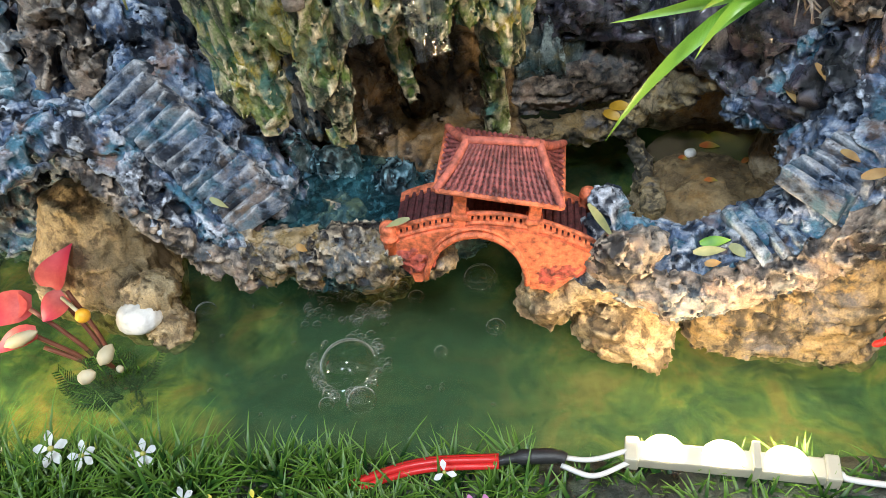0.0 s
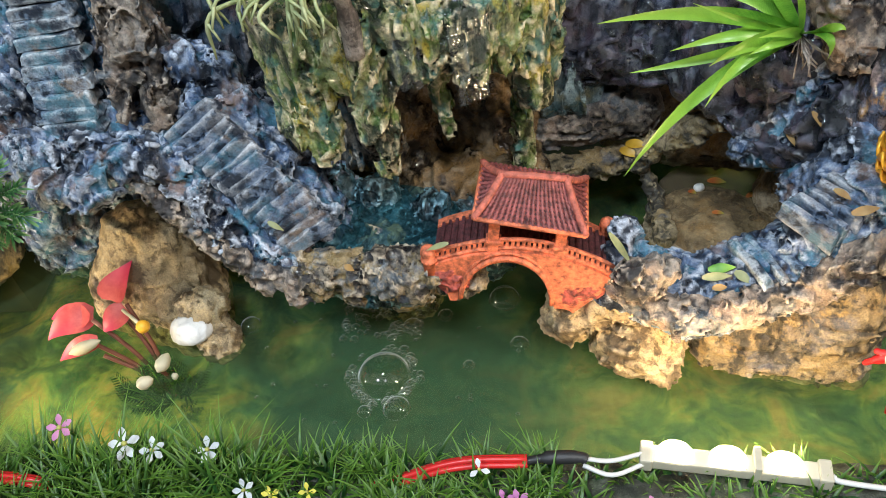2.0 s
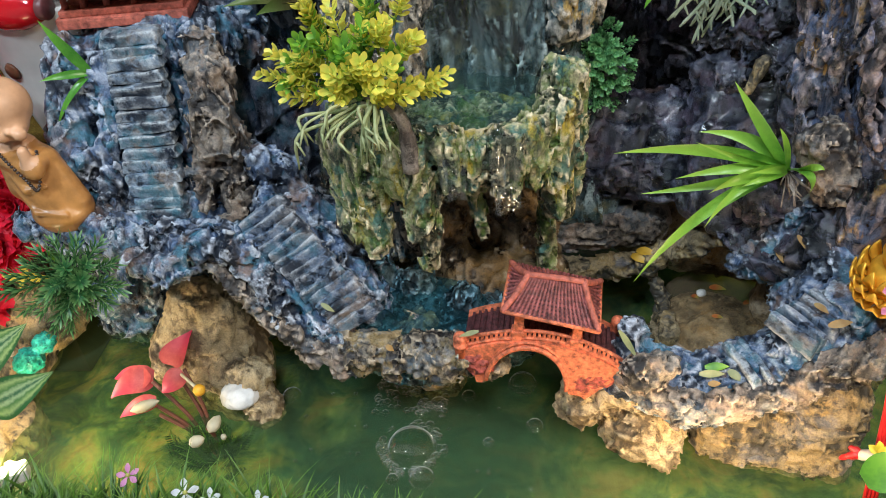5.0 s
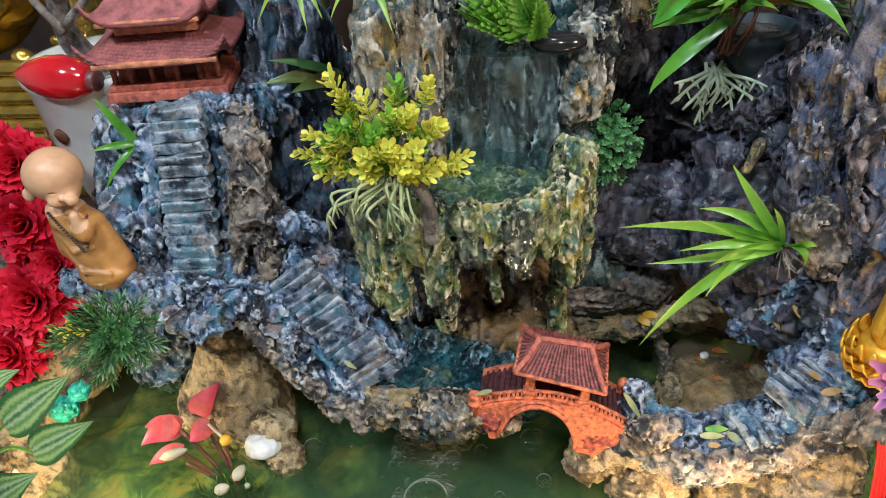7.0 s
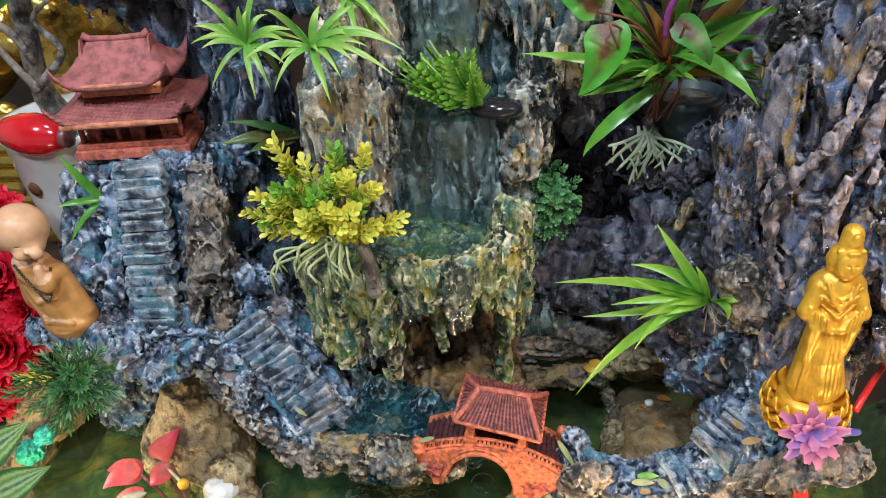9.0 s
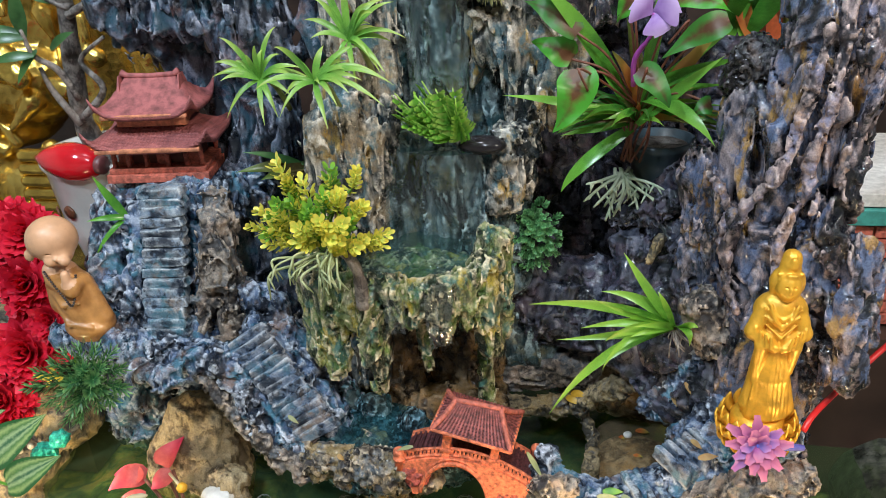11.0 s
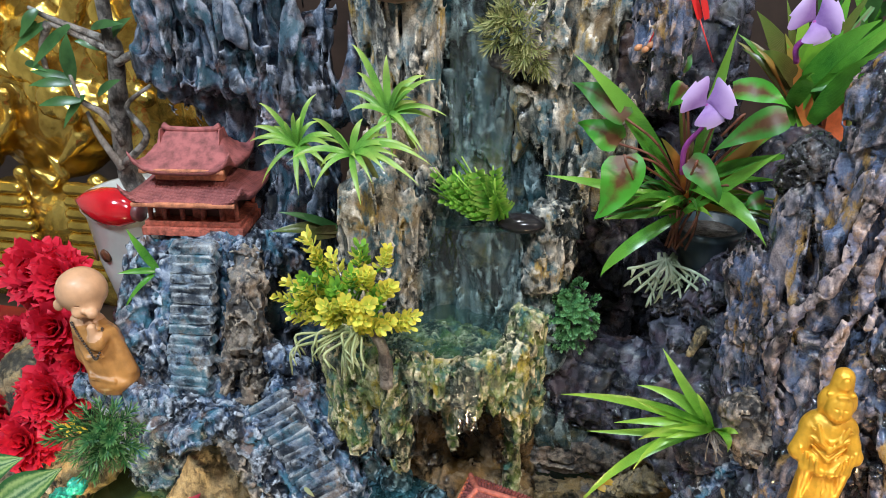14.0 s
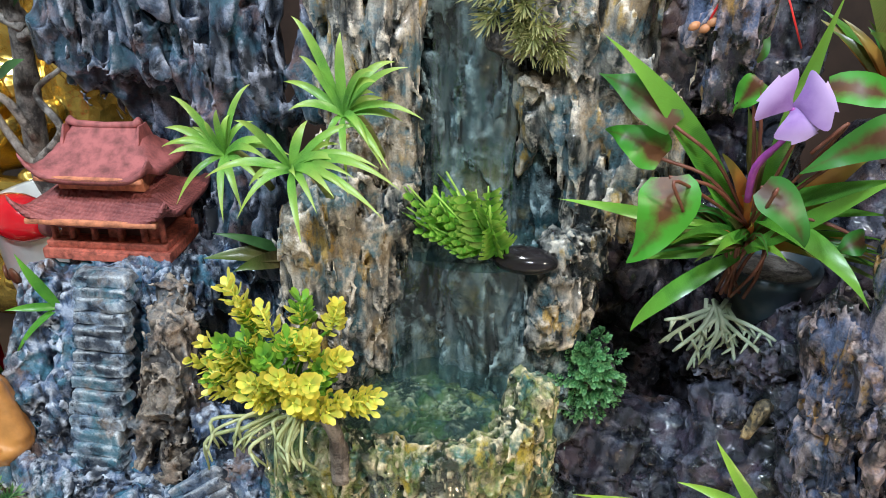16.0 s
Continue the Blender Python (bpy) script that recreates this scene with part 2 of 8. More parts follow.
GOLD = plain("gold_paint", (0.74, 0.38, 0.035), 0.36, 0.35, 0.15, 0.01, 0.15)
GOLD_FOIL = plain("gold_foil", (0.85, 0.58, 0.13), 0.22, 0.9, 0.2, 0.03, 0.25)
OCHRE = plain("ochre_resin", (0.44, 0.20, 0.058), 0.35, 0, 0.2, 0.02, 0.1, 0.3)
WATER = water_material("pond_water", (0.50, 0.64, 0.40), (0.078, 0.128, 0.062), 0.25, 0.12, 0.03)
BASIN_WATER = water_material("basin_water", (0.30, 0.52, 0.54), (0.025, 0.085, 0.105), 0.22, 0.9, 0.007)
BROWN_WATER = water_material("brown_water", (0.80, 0.70, 0.52), (0.24, 0.18, 0.11), 0.28, 0.3, 0.02)
POOL = water_material("pool_water", (0.45, 0.62, 0.60), (0.05, 0.10, 0.10), 0.22, 0.5, 0.012)


# ---- mesh helpers ----
RNG = np.random.RandomState(7)
PERM = np.concatenate([RNG.permutation(256)] * 3)
GRAD = RNG.normal(size=(256, 3))
GRAD /= np.linalg.norm(GRAD, axis=1)[:, None]


def perlin(p):
    """Gradient noise at the rows of p, about -0.7 to 0.7."""
    i = np.floor(p).astype(np.int64)
    f = p - i
    i &= 255
    u = f * f * f * (f * (f * 6 - 15) + 10)
    out = np.zeros(len(p))
    for a in (0, 1):
        wa = u[:, 0] if a else 1 - u[:, 0]
        ha = PERM[(i[:, 0] + a) & 255]
        for b in (0, 1):
            wb = wa * (u[:, 1] if b else 1 - u[:, 1])
            hb = PERM[ha + ((i[:, 1] + b) & 255)]
            for c in (0, 1):
                w = wb * (u[:, 2] if c else 1 - u[:, 2])
                g = GRAD[PERM[hb + ((i[:, 2] + c) & 255)]]
                out += w * (g[:, 0] * (f[:, 0] - a) + g[:, 1] * (f[:, 1] - b) + g[:, 2] * (f[:, 2] - c))
    return out


def crag(p, amp, size, stretch, seed):
    """Ridges and pits of broken rock at four sizes, drawn out along z by stretch."""
    q = (p + seed * 1.37) * np.array([1, 1, 1 / stretch]) / size
    q = q + 0.45 * np.stack([perlin(q * 0.6 + 9), perlin(q * 0.6 + 31), perlin(q * 0.6 + 57)], 1)
    d = (0.17 - np.abs(perlin(q))) * 1.7 * amp
    d += (0.17 - np.abs(perlin(q * 2.1 + 5))) * 1.0 * amp
    d += (0.17 - np.abs(perlin(q * np.array([4.4, 4.4, 2.2]) + 11))) * 0.5 * amp
    plate = perlin(q * np.array([0.42, 0.42, 0.55]) + 23) * 2.6
    d += (plate - np.floor(plate) - 0.5) * 0.7 * amp
    pits = perlin(q * 1.9 + 77)
    cracks = np.abs(perlin(q * np.array([1.5, 1.5, 1.1]) + 40))
    return d - np.clip(pits - 0.34, 0, 1) * 2.0 * amp - np.clip(0.075 - cracks, 0, 1) * 9.0 * amp


def cap(a, b, ra, rb=None):
    return ("cap", a, b, ra, ra if rb is None else rb)


def ell(c, r):
    return ("ell", c, r)


def chain(points, radii):
    return [cap(points[n], points[n + 1], radii[n], radii[n + 1]) for n in range(len(points) - 1)]


def distance(pr, p):
    if pr[0] == "cap":
        a, b, ra, rb = (np.array(v, float) for v in pr[1:])
        ab = b - a
        s = np.clip((p - a) @ ab / max(ab @ ab, 1e-12), 0, 1)
        return np.linalg.norm(p - a - s[..., None] * ab, axis=-1) - (ra + s * (rb - ra))
    c, r = np.array(pr[1], float), np.array(pr[2], float)
    k = np.linalg.norm((p - c) / r, axis=-1)
    return k * (k - 1) / np.maximum(np.linalg.norm((p - c) / (r * r), axis=-1), 1e-9)


def nets(f, origin, h):
    """The surface f = 0 on a grid, as quads (naive surface nets)."""
    inside = f < 0
    nx, ny, nz = f.shape
    total = np.zeros((nx - 1, ny - 1, nz - 1, 3), np.float32)
    count = np.zeros((nx - 1, ny - 1, nz - 1), np.int8)
    for axis in range(3):
        lo, hi = [slice(None)] * 3, [slice(None)] * 3
        lo[axis], hi[axis] = slice(0, -1), slice(1, None)
        fa, fb = f[tuple(lo)], f[tuple(hi)]
        cross = inside[tuple(lo)] != inside[tuple(hi)]
        ii = np.argwhere(cross)
        va, vb = fa[cross], fb[cross]
        at = ii.astype(np.float32)
        at[:, axis] += va / (va - vb)
        others = [a for a in range(3) if a != axis]
        for da in (0, 1):
            for db in (0, 1):
                c = ii.copy()
                c[:, others[0]] -= da
                c[:, others[1]] -= db
                ok = ((c >= 0) & (c < np.array(count.shape))).all(1)
                cc = tuple(c[ok].T)
                np.add.at(total, cc, at[ok])
                np.add.at(count, cc, 1)
    used = count > 0
    index = np.full(count.shape, -1, np.int64)
    index[used] = np.arange(used.sum())
    verts = total[used] / count[used][:, None] * h + origin
    faces = []
    for axis in range(3):
        lo, hi = [slice(None)] * 3, [slice(None)] * 3
        lo[axis], hi[axis] = slice(0, -1), slice(1, None)
        a_in, b_in = inside[tuple(lo)], inside[tuple(hi)]
        ii = np.argwhere(a_in != b_in)
        o1, o2 = (axis + 1) % 3, (axis + 2) % 3
        ii = ii[(ii[:, o1] > 0) & (ii[:, o2] > 0) & (ii[:, o1] < count.shape[o1]) & (ii[:, o2] < count.shape[o2])]
        flip = a_in[tuple(ii.T)]
        quad = []
        for da, db in ((1, 1), (0, 1), (0, 0), (1, 0)):
            c = ii.copy()
            c[:, o1] -= da
            c[:, o2] -= db
            quad.append(index[tuple(c.T)])
        quad = np.stack(quad, 1)
        quad[~flip] = quad[~flip][:, ::-1]
        faces.append(quad)
    return verts, np.concatenate(faces)


def mesh_of(name, verts, faces, material, smooth=True, uv=None):
    me = bpy.data.meshes.new(name)
    me.from_pydata([tuple(v) for v in np.asarray(verts, float).tolist()], [], [tuple(f) for f in (faces.tolist() if isinstance(faces, np.ndarray) else faces)])
    if material:
        me.materials.append(material)
    if smooth:
        me.shade_smooth()
    if uv is not None:
        layer = me.uv_layers.new(name="UVMap")
        idx = np.empty(len(me.loops), np.int32)
        me.loops.foreach_get("vertex_index", idx)
        layer.data.foreach_set("uv", np.asarray(uv, np.float32)[idx].ravel())
    return me


def thing(name, label, category, at=(0, 0, 0), group="", kind=""):
    """An empty at a thing's base, to carry its parts."""
    ob = new(name)
    ob.empty_display_size = 0.005
    ob.location = at
    return tagged(ob, label, category, group, kind)


def part(name, me, parent, label=""):
    """One mesh in world places, put under its thing."""
    ob = new(name, me)
    if parent:
        ob.parent = parent
        if not parent.parent:
            ob.matrix_parent_inverse = Matrix.Translation(-parent.location)
    return tagged(ob, label)


def rock_mesh(name, prims, material, cut=(), h=0.0022, k=0.008, amp=0.004, size=0.018, stretch=2.0, seed=1.0):
    """Stone grown from rounded masses that run into one another, roughened as it broke."""
    lo, hi = np.full(3, 9.0), np.full(3, -9.0)
    for pr in prims:
        pts = np.array([pr[1], pr[2]]) if pr[0] == "cap" else np.array([pr[1]])
        r = max(pr[3], pr[4]) if pr[0] == "cap" else np.array(pr[2])
        lo, hi = np.minimum(lo, (pts - r).min(0)), np.maximum(hi, (pts + r).max(0))
    lo, hi = lo - 0.012, hi + 0.012
    n = np.ceil((hi - lo) / h).astype(int) + 1
    g = [lo[a] + h * np.arange(n[a]) for a in range(3)]
    d = np.full(n, 9.0)
    reach = 0.02 + k

    def window(pr):
        pts = np.array([pr[1], pr[2]]) if pr[0] == "cap" else np.array([pr[1]])
        r = max(pr[3], pr[4]) if pr[0] == "cap" else np.array(pr[2])
        i0 = np.maximum(((pts - r).min(0) - reach - lo) / h, 0).astype(int)
        i1 = np.minimum(((pts + r).max(0) + reach - lo) / h + 2, n).astype(int)
        box = tuple(slice(a, b) for a, b in zip(i0, i1))
        return box, np.stack(np.meshgrid(*(g[a][box[a]] for a in range(3)), indexing="ij"), -1)

    for pr in prims:
        box, p = window(pr)
        e, f = distance(pr, p), d[box]
        w = np.clip(0.5 + 0.5 * (e - f) / k, 0, 1)
        d[box] = e * (1 - w) + f * w - k * w * (1 - w)
    for pr in cut:
        box, p = window(pr)
        d[box] = np.maximum(d[box], -distance(pr, p))
    near = np.argwhere(np.abs(d) < 2.6 * amp)
    d[tuple(near.T)] -= crag(lo + near * h, amp, size, stretch, seed)
    verts, faces = nets(d, lo, h)
    return mesh_of(name, verts, faces, material)


def rock(name, label, prims, material, **more):
    return tagged(new(name, rock_mesh(name, prims, material, **more)), label, "rock")


def leaf_data(base, tip, bow, width, fold=0.25, n=9, shape=0.75, side=None, wave=0.0, blunt=0.01):
    """A leaf from base to tip, bowed, with a keel: points, faces and (across, along) places."""
    b, t, w = Vector(base), Vector(tip), Vector(bow)
    c = (b + t) / 2 + w
    vs, fs, uv = [], [], []
    for i in range(n):
        s = i / (n - 1)
        p = b * (1 - s) ** 2 + c * 2 * s * (1 - s) + t * s * s
        tan = ((c - b) * (1 - s) + (t - c) * s).normalized()
        out = Vector(side) if side else w if w.length > 1e-6 else Vector((0, -0.3, 1))
        ac = tan.cross(out)
        if ac.length < 1e-5:
            ac = tan.cross(Vector((0.3, -1, 0.2)))
        ac.normalize()
        nm = ac.cross(tan).normalized()
        half = width / 2 * max(0.03, math.sin(math.pi * min(1, 0.08 + 0.92 * s) ** shape)) if i < n - 1 else width * 0.01
        half = max(half, width * blunt * s)
        lift = fold * half
        wob = wave * width * math.sin(9 * s + base[0] * 900)
        vs += [p - ac * half + nm * (lift + wob), p, p + ac * half + nm * (lift - wob)]
        uv += [(0, s), (0.5, s), (1, s)]
        if i:
            o = 3 * i
            fs += [(o - 3, o - 2, o + 1, o), (o - 2, o - 1, o + 2, o + 1)]
    return vs, fs, uv


def joined(pieces):
    vs, fs, uv = [], [], []
    for v, f, u in pieces:
        o = len(vs)
        vs += v
        fs += [tuple(o + k for k in q) for q in f]
        uv += u
    return vs, fs, uv


def leaf_mesh(name, pieces, material):
    v, f, u = joined(pieces)
    return mesh_of(name, [tuple(q) for q in v], f, material, True, u)


def tube_data(points, radii, sides=8, closed=True):
    """A tube through points with a radius at each."""
    vs, fs, uv = [], [], []
    pts = [Vector(p) for p in points]
    ref = Vector((0.31, -0.72, 0.62))
    for i, p in enumerate(pts):
        tan = (pts[min(i + 1, len(pts) - 1)] - pts[max(i - 1, 0)]).normalized()
        a = tan.cross(ref)
        if a.length < 0.05:
            a = tan.cross(Vector((1, 0.2, 0)))
        a.normalize()
        b = tan.cross(a)
        r = radii[i] if hasattr(radii, "__len__") else radii
        for j in range(sides):
            q = 2 * math.pi * j / sides
            vs.append(p + a * (r * math.cos(q)) + b * (r * math.sin(q)))
            uv.append((j / sides, i / max(1, len(pts) - 1)))
        if i:
            o = i * sides
            fs += [(o - sides + j, o - sides + (j + 1) % sides, o + (j + 1) % sides, o + j) for j in range(sides)]
    if closed:
        fs += [tuple(range(sides - 1, -1, -1)), tuple(range(len(vs) - sides, len(vs)))]
    return vs, fs, uv


def curve_points(ctrl, n=16):
    """A smooth line through a few points."""
    c = [Vector(p) for p in ctrl]
    c = [2 * c[0] - c[1]] + c + [2 * c[-1] - c[-2]]
    out = []
    for i in range(1, len(c) - 2):
        for k in range(n):
            s = k / n
            out.append(0.5 * (2 * c[i] + (c[i + 1] - c[i - 1]) * s + (2 * c[i - 1] - 5 * c[i] + 4 * c[i + 1] - c[i + 2]) * s * s + (3 * c[i] - c[i - 1] - 3 * c[i + 1] + c[i + 2]) * s ** 3))
    return out + [c[-2]]


def lathe_data(profile, m, sides=24):
    """A turned body from (radius, height) rows, laid by the pose m."""
    vs, fs, uv = [], [], []
    for i, (r, z) in enumerate(profile):
        for j in range(sides):
            q = 2 * math.pi * j / sides
            vs.append(m @ Vector((r * math.cos(q), r * math.sin(q), z)))
            uv.append((j / sides, i / (len(profile) - 1)))
        if i:
            o = i * sides
            fs += [(o - sides + j, o - sides + (j + 1) % sides, o + (j + 1) % sides, o + j) for j in range(sides)]
    fs += [tuple(range(sides - 1, -1, -1)), tuple(range(len(vs) - sides, len(vs)))]
    return vs, fs, uv


def slab_data(m, sx, sy, sz, bevel=0.0006, taper=1.0, rough=0.0, seed=0):
    """A block with broken edges, base at z = 0 of the pose m."""
    bm = bmesh.new()
    bmesh.ops.create_cube(bm, size=1.0)
    for v in bm.verts:
        s = taper if v.co.z > 0 else 1.0
        v.co = Vector((v.co.x * sx * s, v.co.y * sy * s, (v.co.z + 0.5) * sz))
    if bevel:
        bmesh.ops.bevel(bm, geom=list(bm.edges), offset=bevel, segments=2, affect="EDGES", profile=0.6)
    if rough:
        bmesh.ops.subdivide_edges(bm, edges=[e for e in bm.edges if e.calc_length() > 0.004], cuts=3, use_grid_fill=True)
        for v in bm.verts:
            v.co += Vector(noise.noise_vector(v.co * 160 + Vector((seed * 3.1, seed, 0)))) * rough
    bm.verts.ensure_lookup_table()
    vs = [m @ v.co for v in bm.verts]
    fs = [tuple(v.index for v in f.verts) for f in bm.faces]
    bm.free()
    return vs, fs, [(0, 0)] * len(vs)


def solid(name, pieces, material, parent=None, label="", smooth=False):
    v, f, u = joined(pieces if isinstance(pieces, list) else [pieces])
    me = mesh_of(name, [tuple(q) for q in v], f, material, smooth)
    return part(name, me, parent, label)


# ---- room and pond ----
WALL = plain("dark_panel", (0.035, 0.020, 0.015), 0.5, 0, 0.35, 0.08, 0.1)
PALE = plain("room_paint", (0.55, 0.53, 0.50), 0.8, 0, 0.08, 0.3, 0.05)
BASIN = rock_material("basin_cement", (0.012, 0.016, 0.012), (0.05, 0.06, 0.045), (0.20, 0.20, 0.18), (0.05, 0.07, 0.03), 0.5, 0.3)


def mud_material():
    """Pond bed: green algae with yellow and brown patches, the middle darkened for dim deep water."""
    m, t, s = start("pond_bed_algae")
    n = noise_of(t, 0.045, 6, 0.65, None, 0.8)
    c = ramp(t, n.outputs[0], [(0.38, (0.04, 0.12, 0.05)), (0.46, (0.15, 0.25, 0.07)), (0.54, (0.40, 0.42, 0.09)), (0.63, (0.68, 0.44, 0.12))])
    co = t.nodes.new("ShaderNodeTexCoord")
    sep = t.nodes.new("ShaderNodeSeparateXYZ")
    t.links.new(co.outputs["Object"], sep.inputs[0])
    wide = noise_of(t, 0.12, 3)
    mid = t.nodes.new("ShaderNodeMath")
    mid.operation = "MULTIPLY_ADD"
    t.links.new(wide.outputs[0], mid.inputs[0])
    mid.inputs[1].default_value = 0.18
    t.links.new(sep.outputs[0], mid.inputs[2])
    # Middle painted dark teal, standing in for deep water beyond the lamp strips' light.
    mid_shade = t.nodes.new("ShaderNodeMapRange")
    mid_shade.inputs[1].default_value, mid_shade.inputs[2].default_value = -0.30, 0.35
    t.links.new(mid.outputs[0], mid_shade.inputs[0])
    k = ramp(t, mid_shade.outputs[0], [(0.26, (0, 0, 0)), (0.37, (0.95, 0.95, 0.95)), (0.60, (0.92, 0.92, 0.92)), (0.80, (0.3, 0.3, 0.3))])
    c = blend(t, k, c, (0.014, 0.065, 0.055))
    f = noise_of(t, 0.008, 5, 0.65)
    c = blend(t, 0.5, c, ramp(t, f.outputs[0], [(0.3, (0.3, 0.3, 0.3)), (0.7, (1.3, 1.3, 1.2))]), "MULTIPLY")
    t.links.new(c, s.inputs["Base Color"])
    s.inputs["Roughness"].default_value = 0.8
    bump(t, s, f.outputs[0], 0.6, 0.003)
    return m


def wall_block(name, lo, hi, material, label, kind="structure"):
    m = pose((lo[0] + hi[0]) / 2, (lo[1] + hi[1]) / 2, lo[2])
    ob = solid(name, slab_data(m, hi[0] - lo[0], hi[1] - lo[1], hi[2] - lo[2], 0.0), material)
    return tagged(ob, label, name.split("_")[0], "", kind)


wall_block("floor", (-2.2, -2.2, -0.92), (2.2, 1.3, -0.85), PALE, "pale tiled floor of the room")
wall_block("ceiling", (-2.2, -2.2, 2.0), (2.2, 1.3, 2.06), PALE, "pale painted ceiling of the room")
wall_block("wall_north", (-2.2, 1.24, -0.85), (2.2, 1.3, 2.0), WALL, "dark brown panelled wall behind the rockery")
wall_block("wall_south", (-2.2, -2.26, -0.85), (2.2, -2.2, 2.0), PALE, "pale painted wall")
wall_block("wall_west", (-2.26, -2.2, -0.85), (-2.2, 1.24, 2.0), PALE, "pale painted wall")
wall_block("wall_east", (2.2, -2.2, -0.85), (2.26, 1.24, 2.0), PALE, "pale painted wall")
wall_block("altar_cabinet", (-0.95, 0.05, -0.85), (0.75, 1.1, -0.115), WALL, "dark brown wooden cabinet that carries the rockery", "thing")


def grid_mesh(name, x0, x1, y0, y1, nx, ny, height, material):
    xs, ys = np.meshgrid(np.linspace(x0, x1, nx), np.linspace(y0, y1, ny), indexing="ij")
    p = np.stack([xs.ravel(), ys.ravel(), np.zeros(nx * ny)], 1)
    p[:, 2] = height(p)
    i = np.arange(nx * ny).reshape(nx, ny)
    f = np.stack([i[:-1, :-1], i[1:, :-1], i[1:, 1:], i[:-1, 1:]], -1).reshape(-1, 4)
    return mesh_of(name, p, f, material)


def bed_height(p):
    q = np.c_[p[:, :2], np.zeros(len(p))]
    return -0.055 + 0.012 * perlin(q / 0.05 + 3) + 0.006 * perlin(q / 0.018 + 8)


tagged(new("pond_bed", grid_mesh("pond_bed", -0.62, 0.40, 0.17, 0.62, 120, 70, bed_height, mud_material())), "algae-green bed of the shallow pond", "pond bed", "", "structure")


def ripple_height(p):
    q = np.c_[p[:, :2], np.zeros(len(p))]
    return 0.006 + 0.0006 * perlin(q / 0.02 + 3)


w = tagged(new("water", grid_mesh("water", -0.62, 0.40, 0.19, 0.62, 160, 90, ripple_height, WATER)), "murky green still water of the fish pond", "water", "", "structure")
w.visible_shadow = False

# the cement edge of the pond: front, both sides and back
tagged(rock("pond_edge", "grey cement edge of the pond under the grass", [cap((-0.64, 0.165, 0.02), (0.42, 0.145, 0.02), 0.042)], BASIN, h=0.005, amp=0.003, stretch=1.0), "", "pond edge", "", "structure")
tagged(rock("pond_edge", "grey cement front of the pond", [cap((-0.64, 0.12, -0.06), (0.42, 0.10, -0.06), 0.06)], BASIN, h=0.007, amp=0.003, stretch=1.0), "", "pond edge", "", "structure")
tagged(rock("pond_edge", "grey cement side of the pond", [cap((-0.63, 0.13, -0.02), (-0.63, 0.65, -0.02), 0.05)], BASIN, h=0.007, amp=0.003, stretch=1.0), "", "pond edge", "", "structure")
tagged(rock("pond_edge", "dark cement side of the pond", [cap((0.40, 0.13, -0.03), (0.40, 0.65, -0.03), 0.05)], BASIN, h=0.007, amp=0.003, stretch=1.0), "", "pond edge", "", "structure")


def folds(count, x0, x1, drift, z0, z1, front, seed):
    """Wavy upright ribs that stand out from a rock face."""
    rnd, out = random.Random(seed), []
    for i in range(count):
        x, n = x0 + (x1 - x0) * (i + 0.5) / count, 8
        a, b = z1 - rnd.uniform(0, 0.06), z0 + rnd.uniform(0, 0.08)
        pts, rad, wob = [], [], rnd.uniform(0, 6)
        for k in range(n):
            s = k / (n - 1)
            px = x + drift * s + 0.006 * math.sin(wob + 5 * s) + rnd.uniform(-0.002, 0.002)
            pts.append((px, front(px) + 0.004 * math.sin(wob + 7 * s), a + (b - a) * s))
            rad.append(rnd.uniform(0.0035, 0.0085))
        out += chain(pts, rad)
    return out


# ---- the rockery, stone by stone ----
rock("boulder", "tan pitted boulder standing in the pond", [ell((-0.246, 0.365, 0.012), (0.048, 0.036, 0.060)), ell((-0.222, 0.345, 0.0), (0.026, 0.026, 0.040)), ell((-0.272, 0.358, 0.012), (0.028, 0.026, 0.040)), ell((-0.243, 0.368, 0.060), (0.034, 0.024, 0.030))], TAN_ROCK, amp=0.0042, size=0.02, stretch=1.0, h=0.002, seed=2)
rock("stone", "smooth white stone on the boulder's foot", [ell((-0.206, 0.311, 0.022), (0.0155, 0.0135, 0.0100)), ell((-0.212, 0.313, 0.021), (0.010, 0.012, 0.0085))], plain("white_stone", (0.58, 0.58, 0.57), 0.55, 0, 0.12, 0.01, 0.4), amp=0.0014, size=0.012, stretch=1.0, h=0.0014, k=0.002)
rock("stone", "brown stone behind the white stone", [ell((-0.190, 0.312, 0.006), (0.016, 0.016, 0.016)), ell((-0.200, 0.325, 0.03), (0.02, 0.014, 0.012))], TAN_ROCK, amp=0.0038, size=0.01, stretch=1.0, h=0.0016)

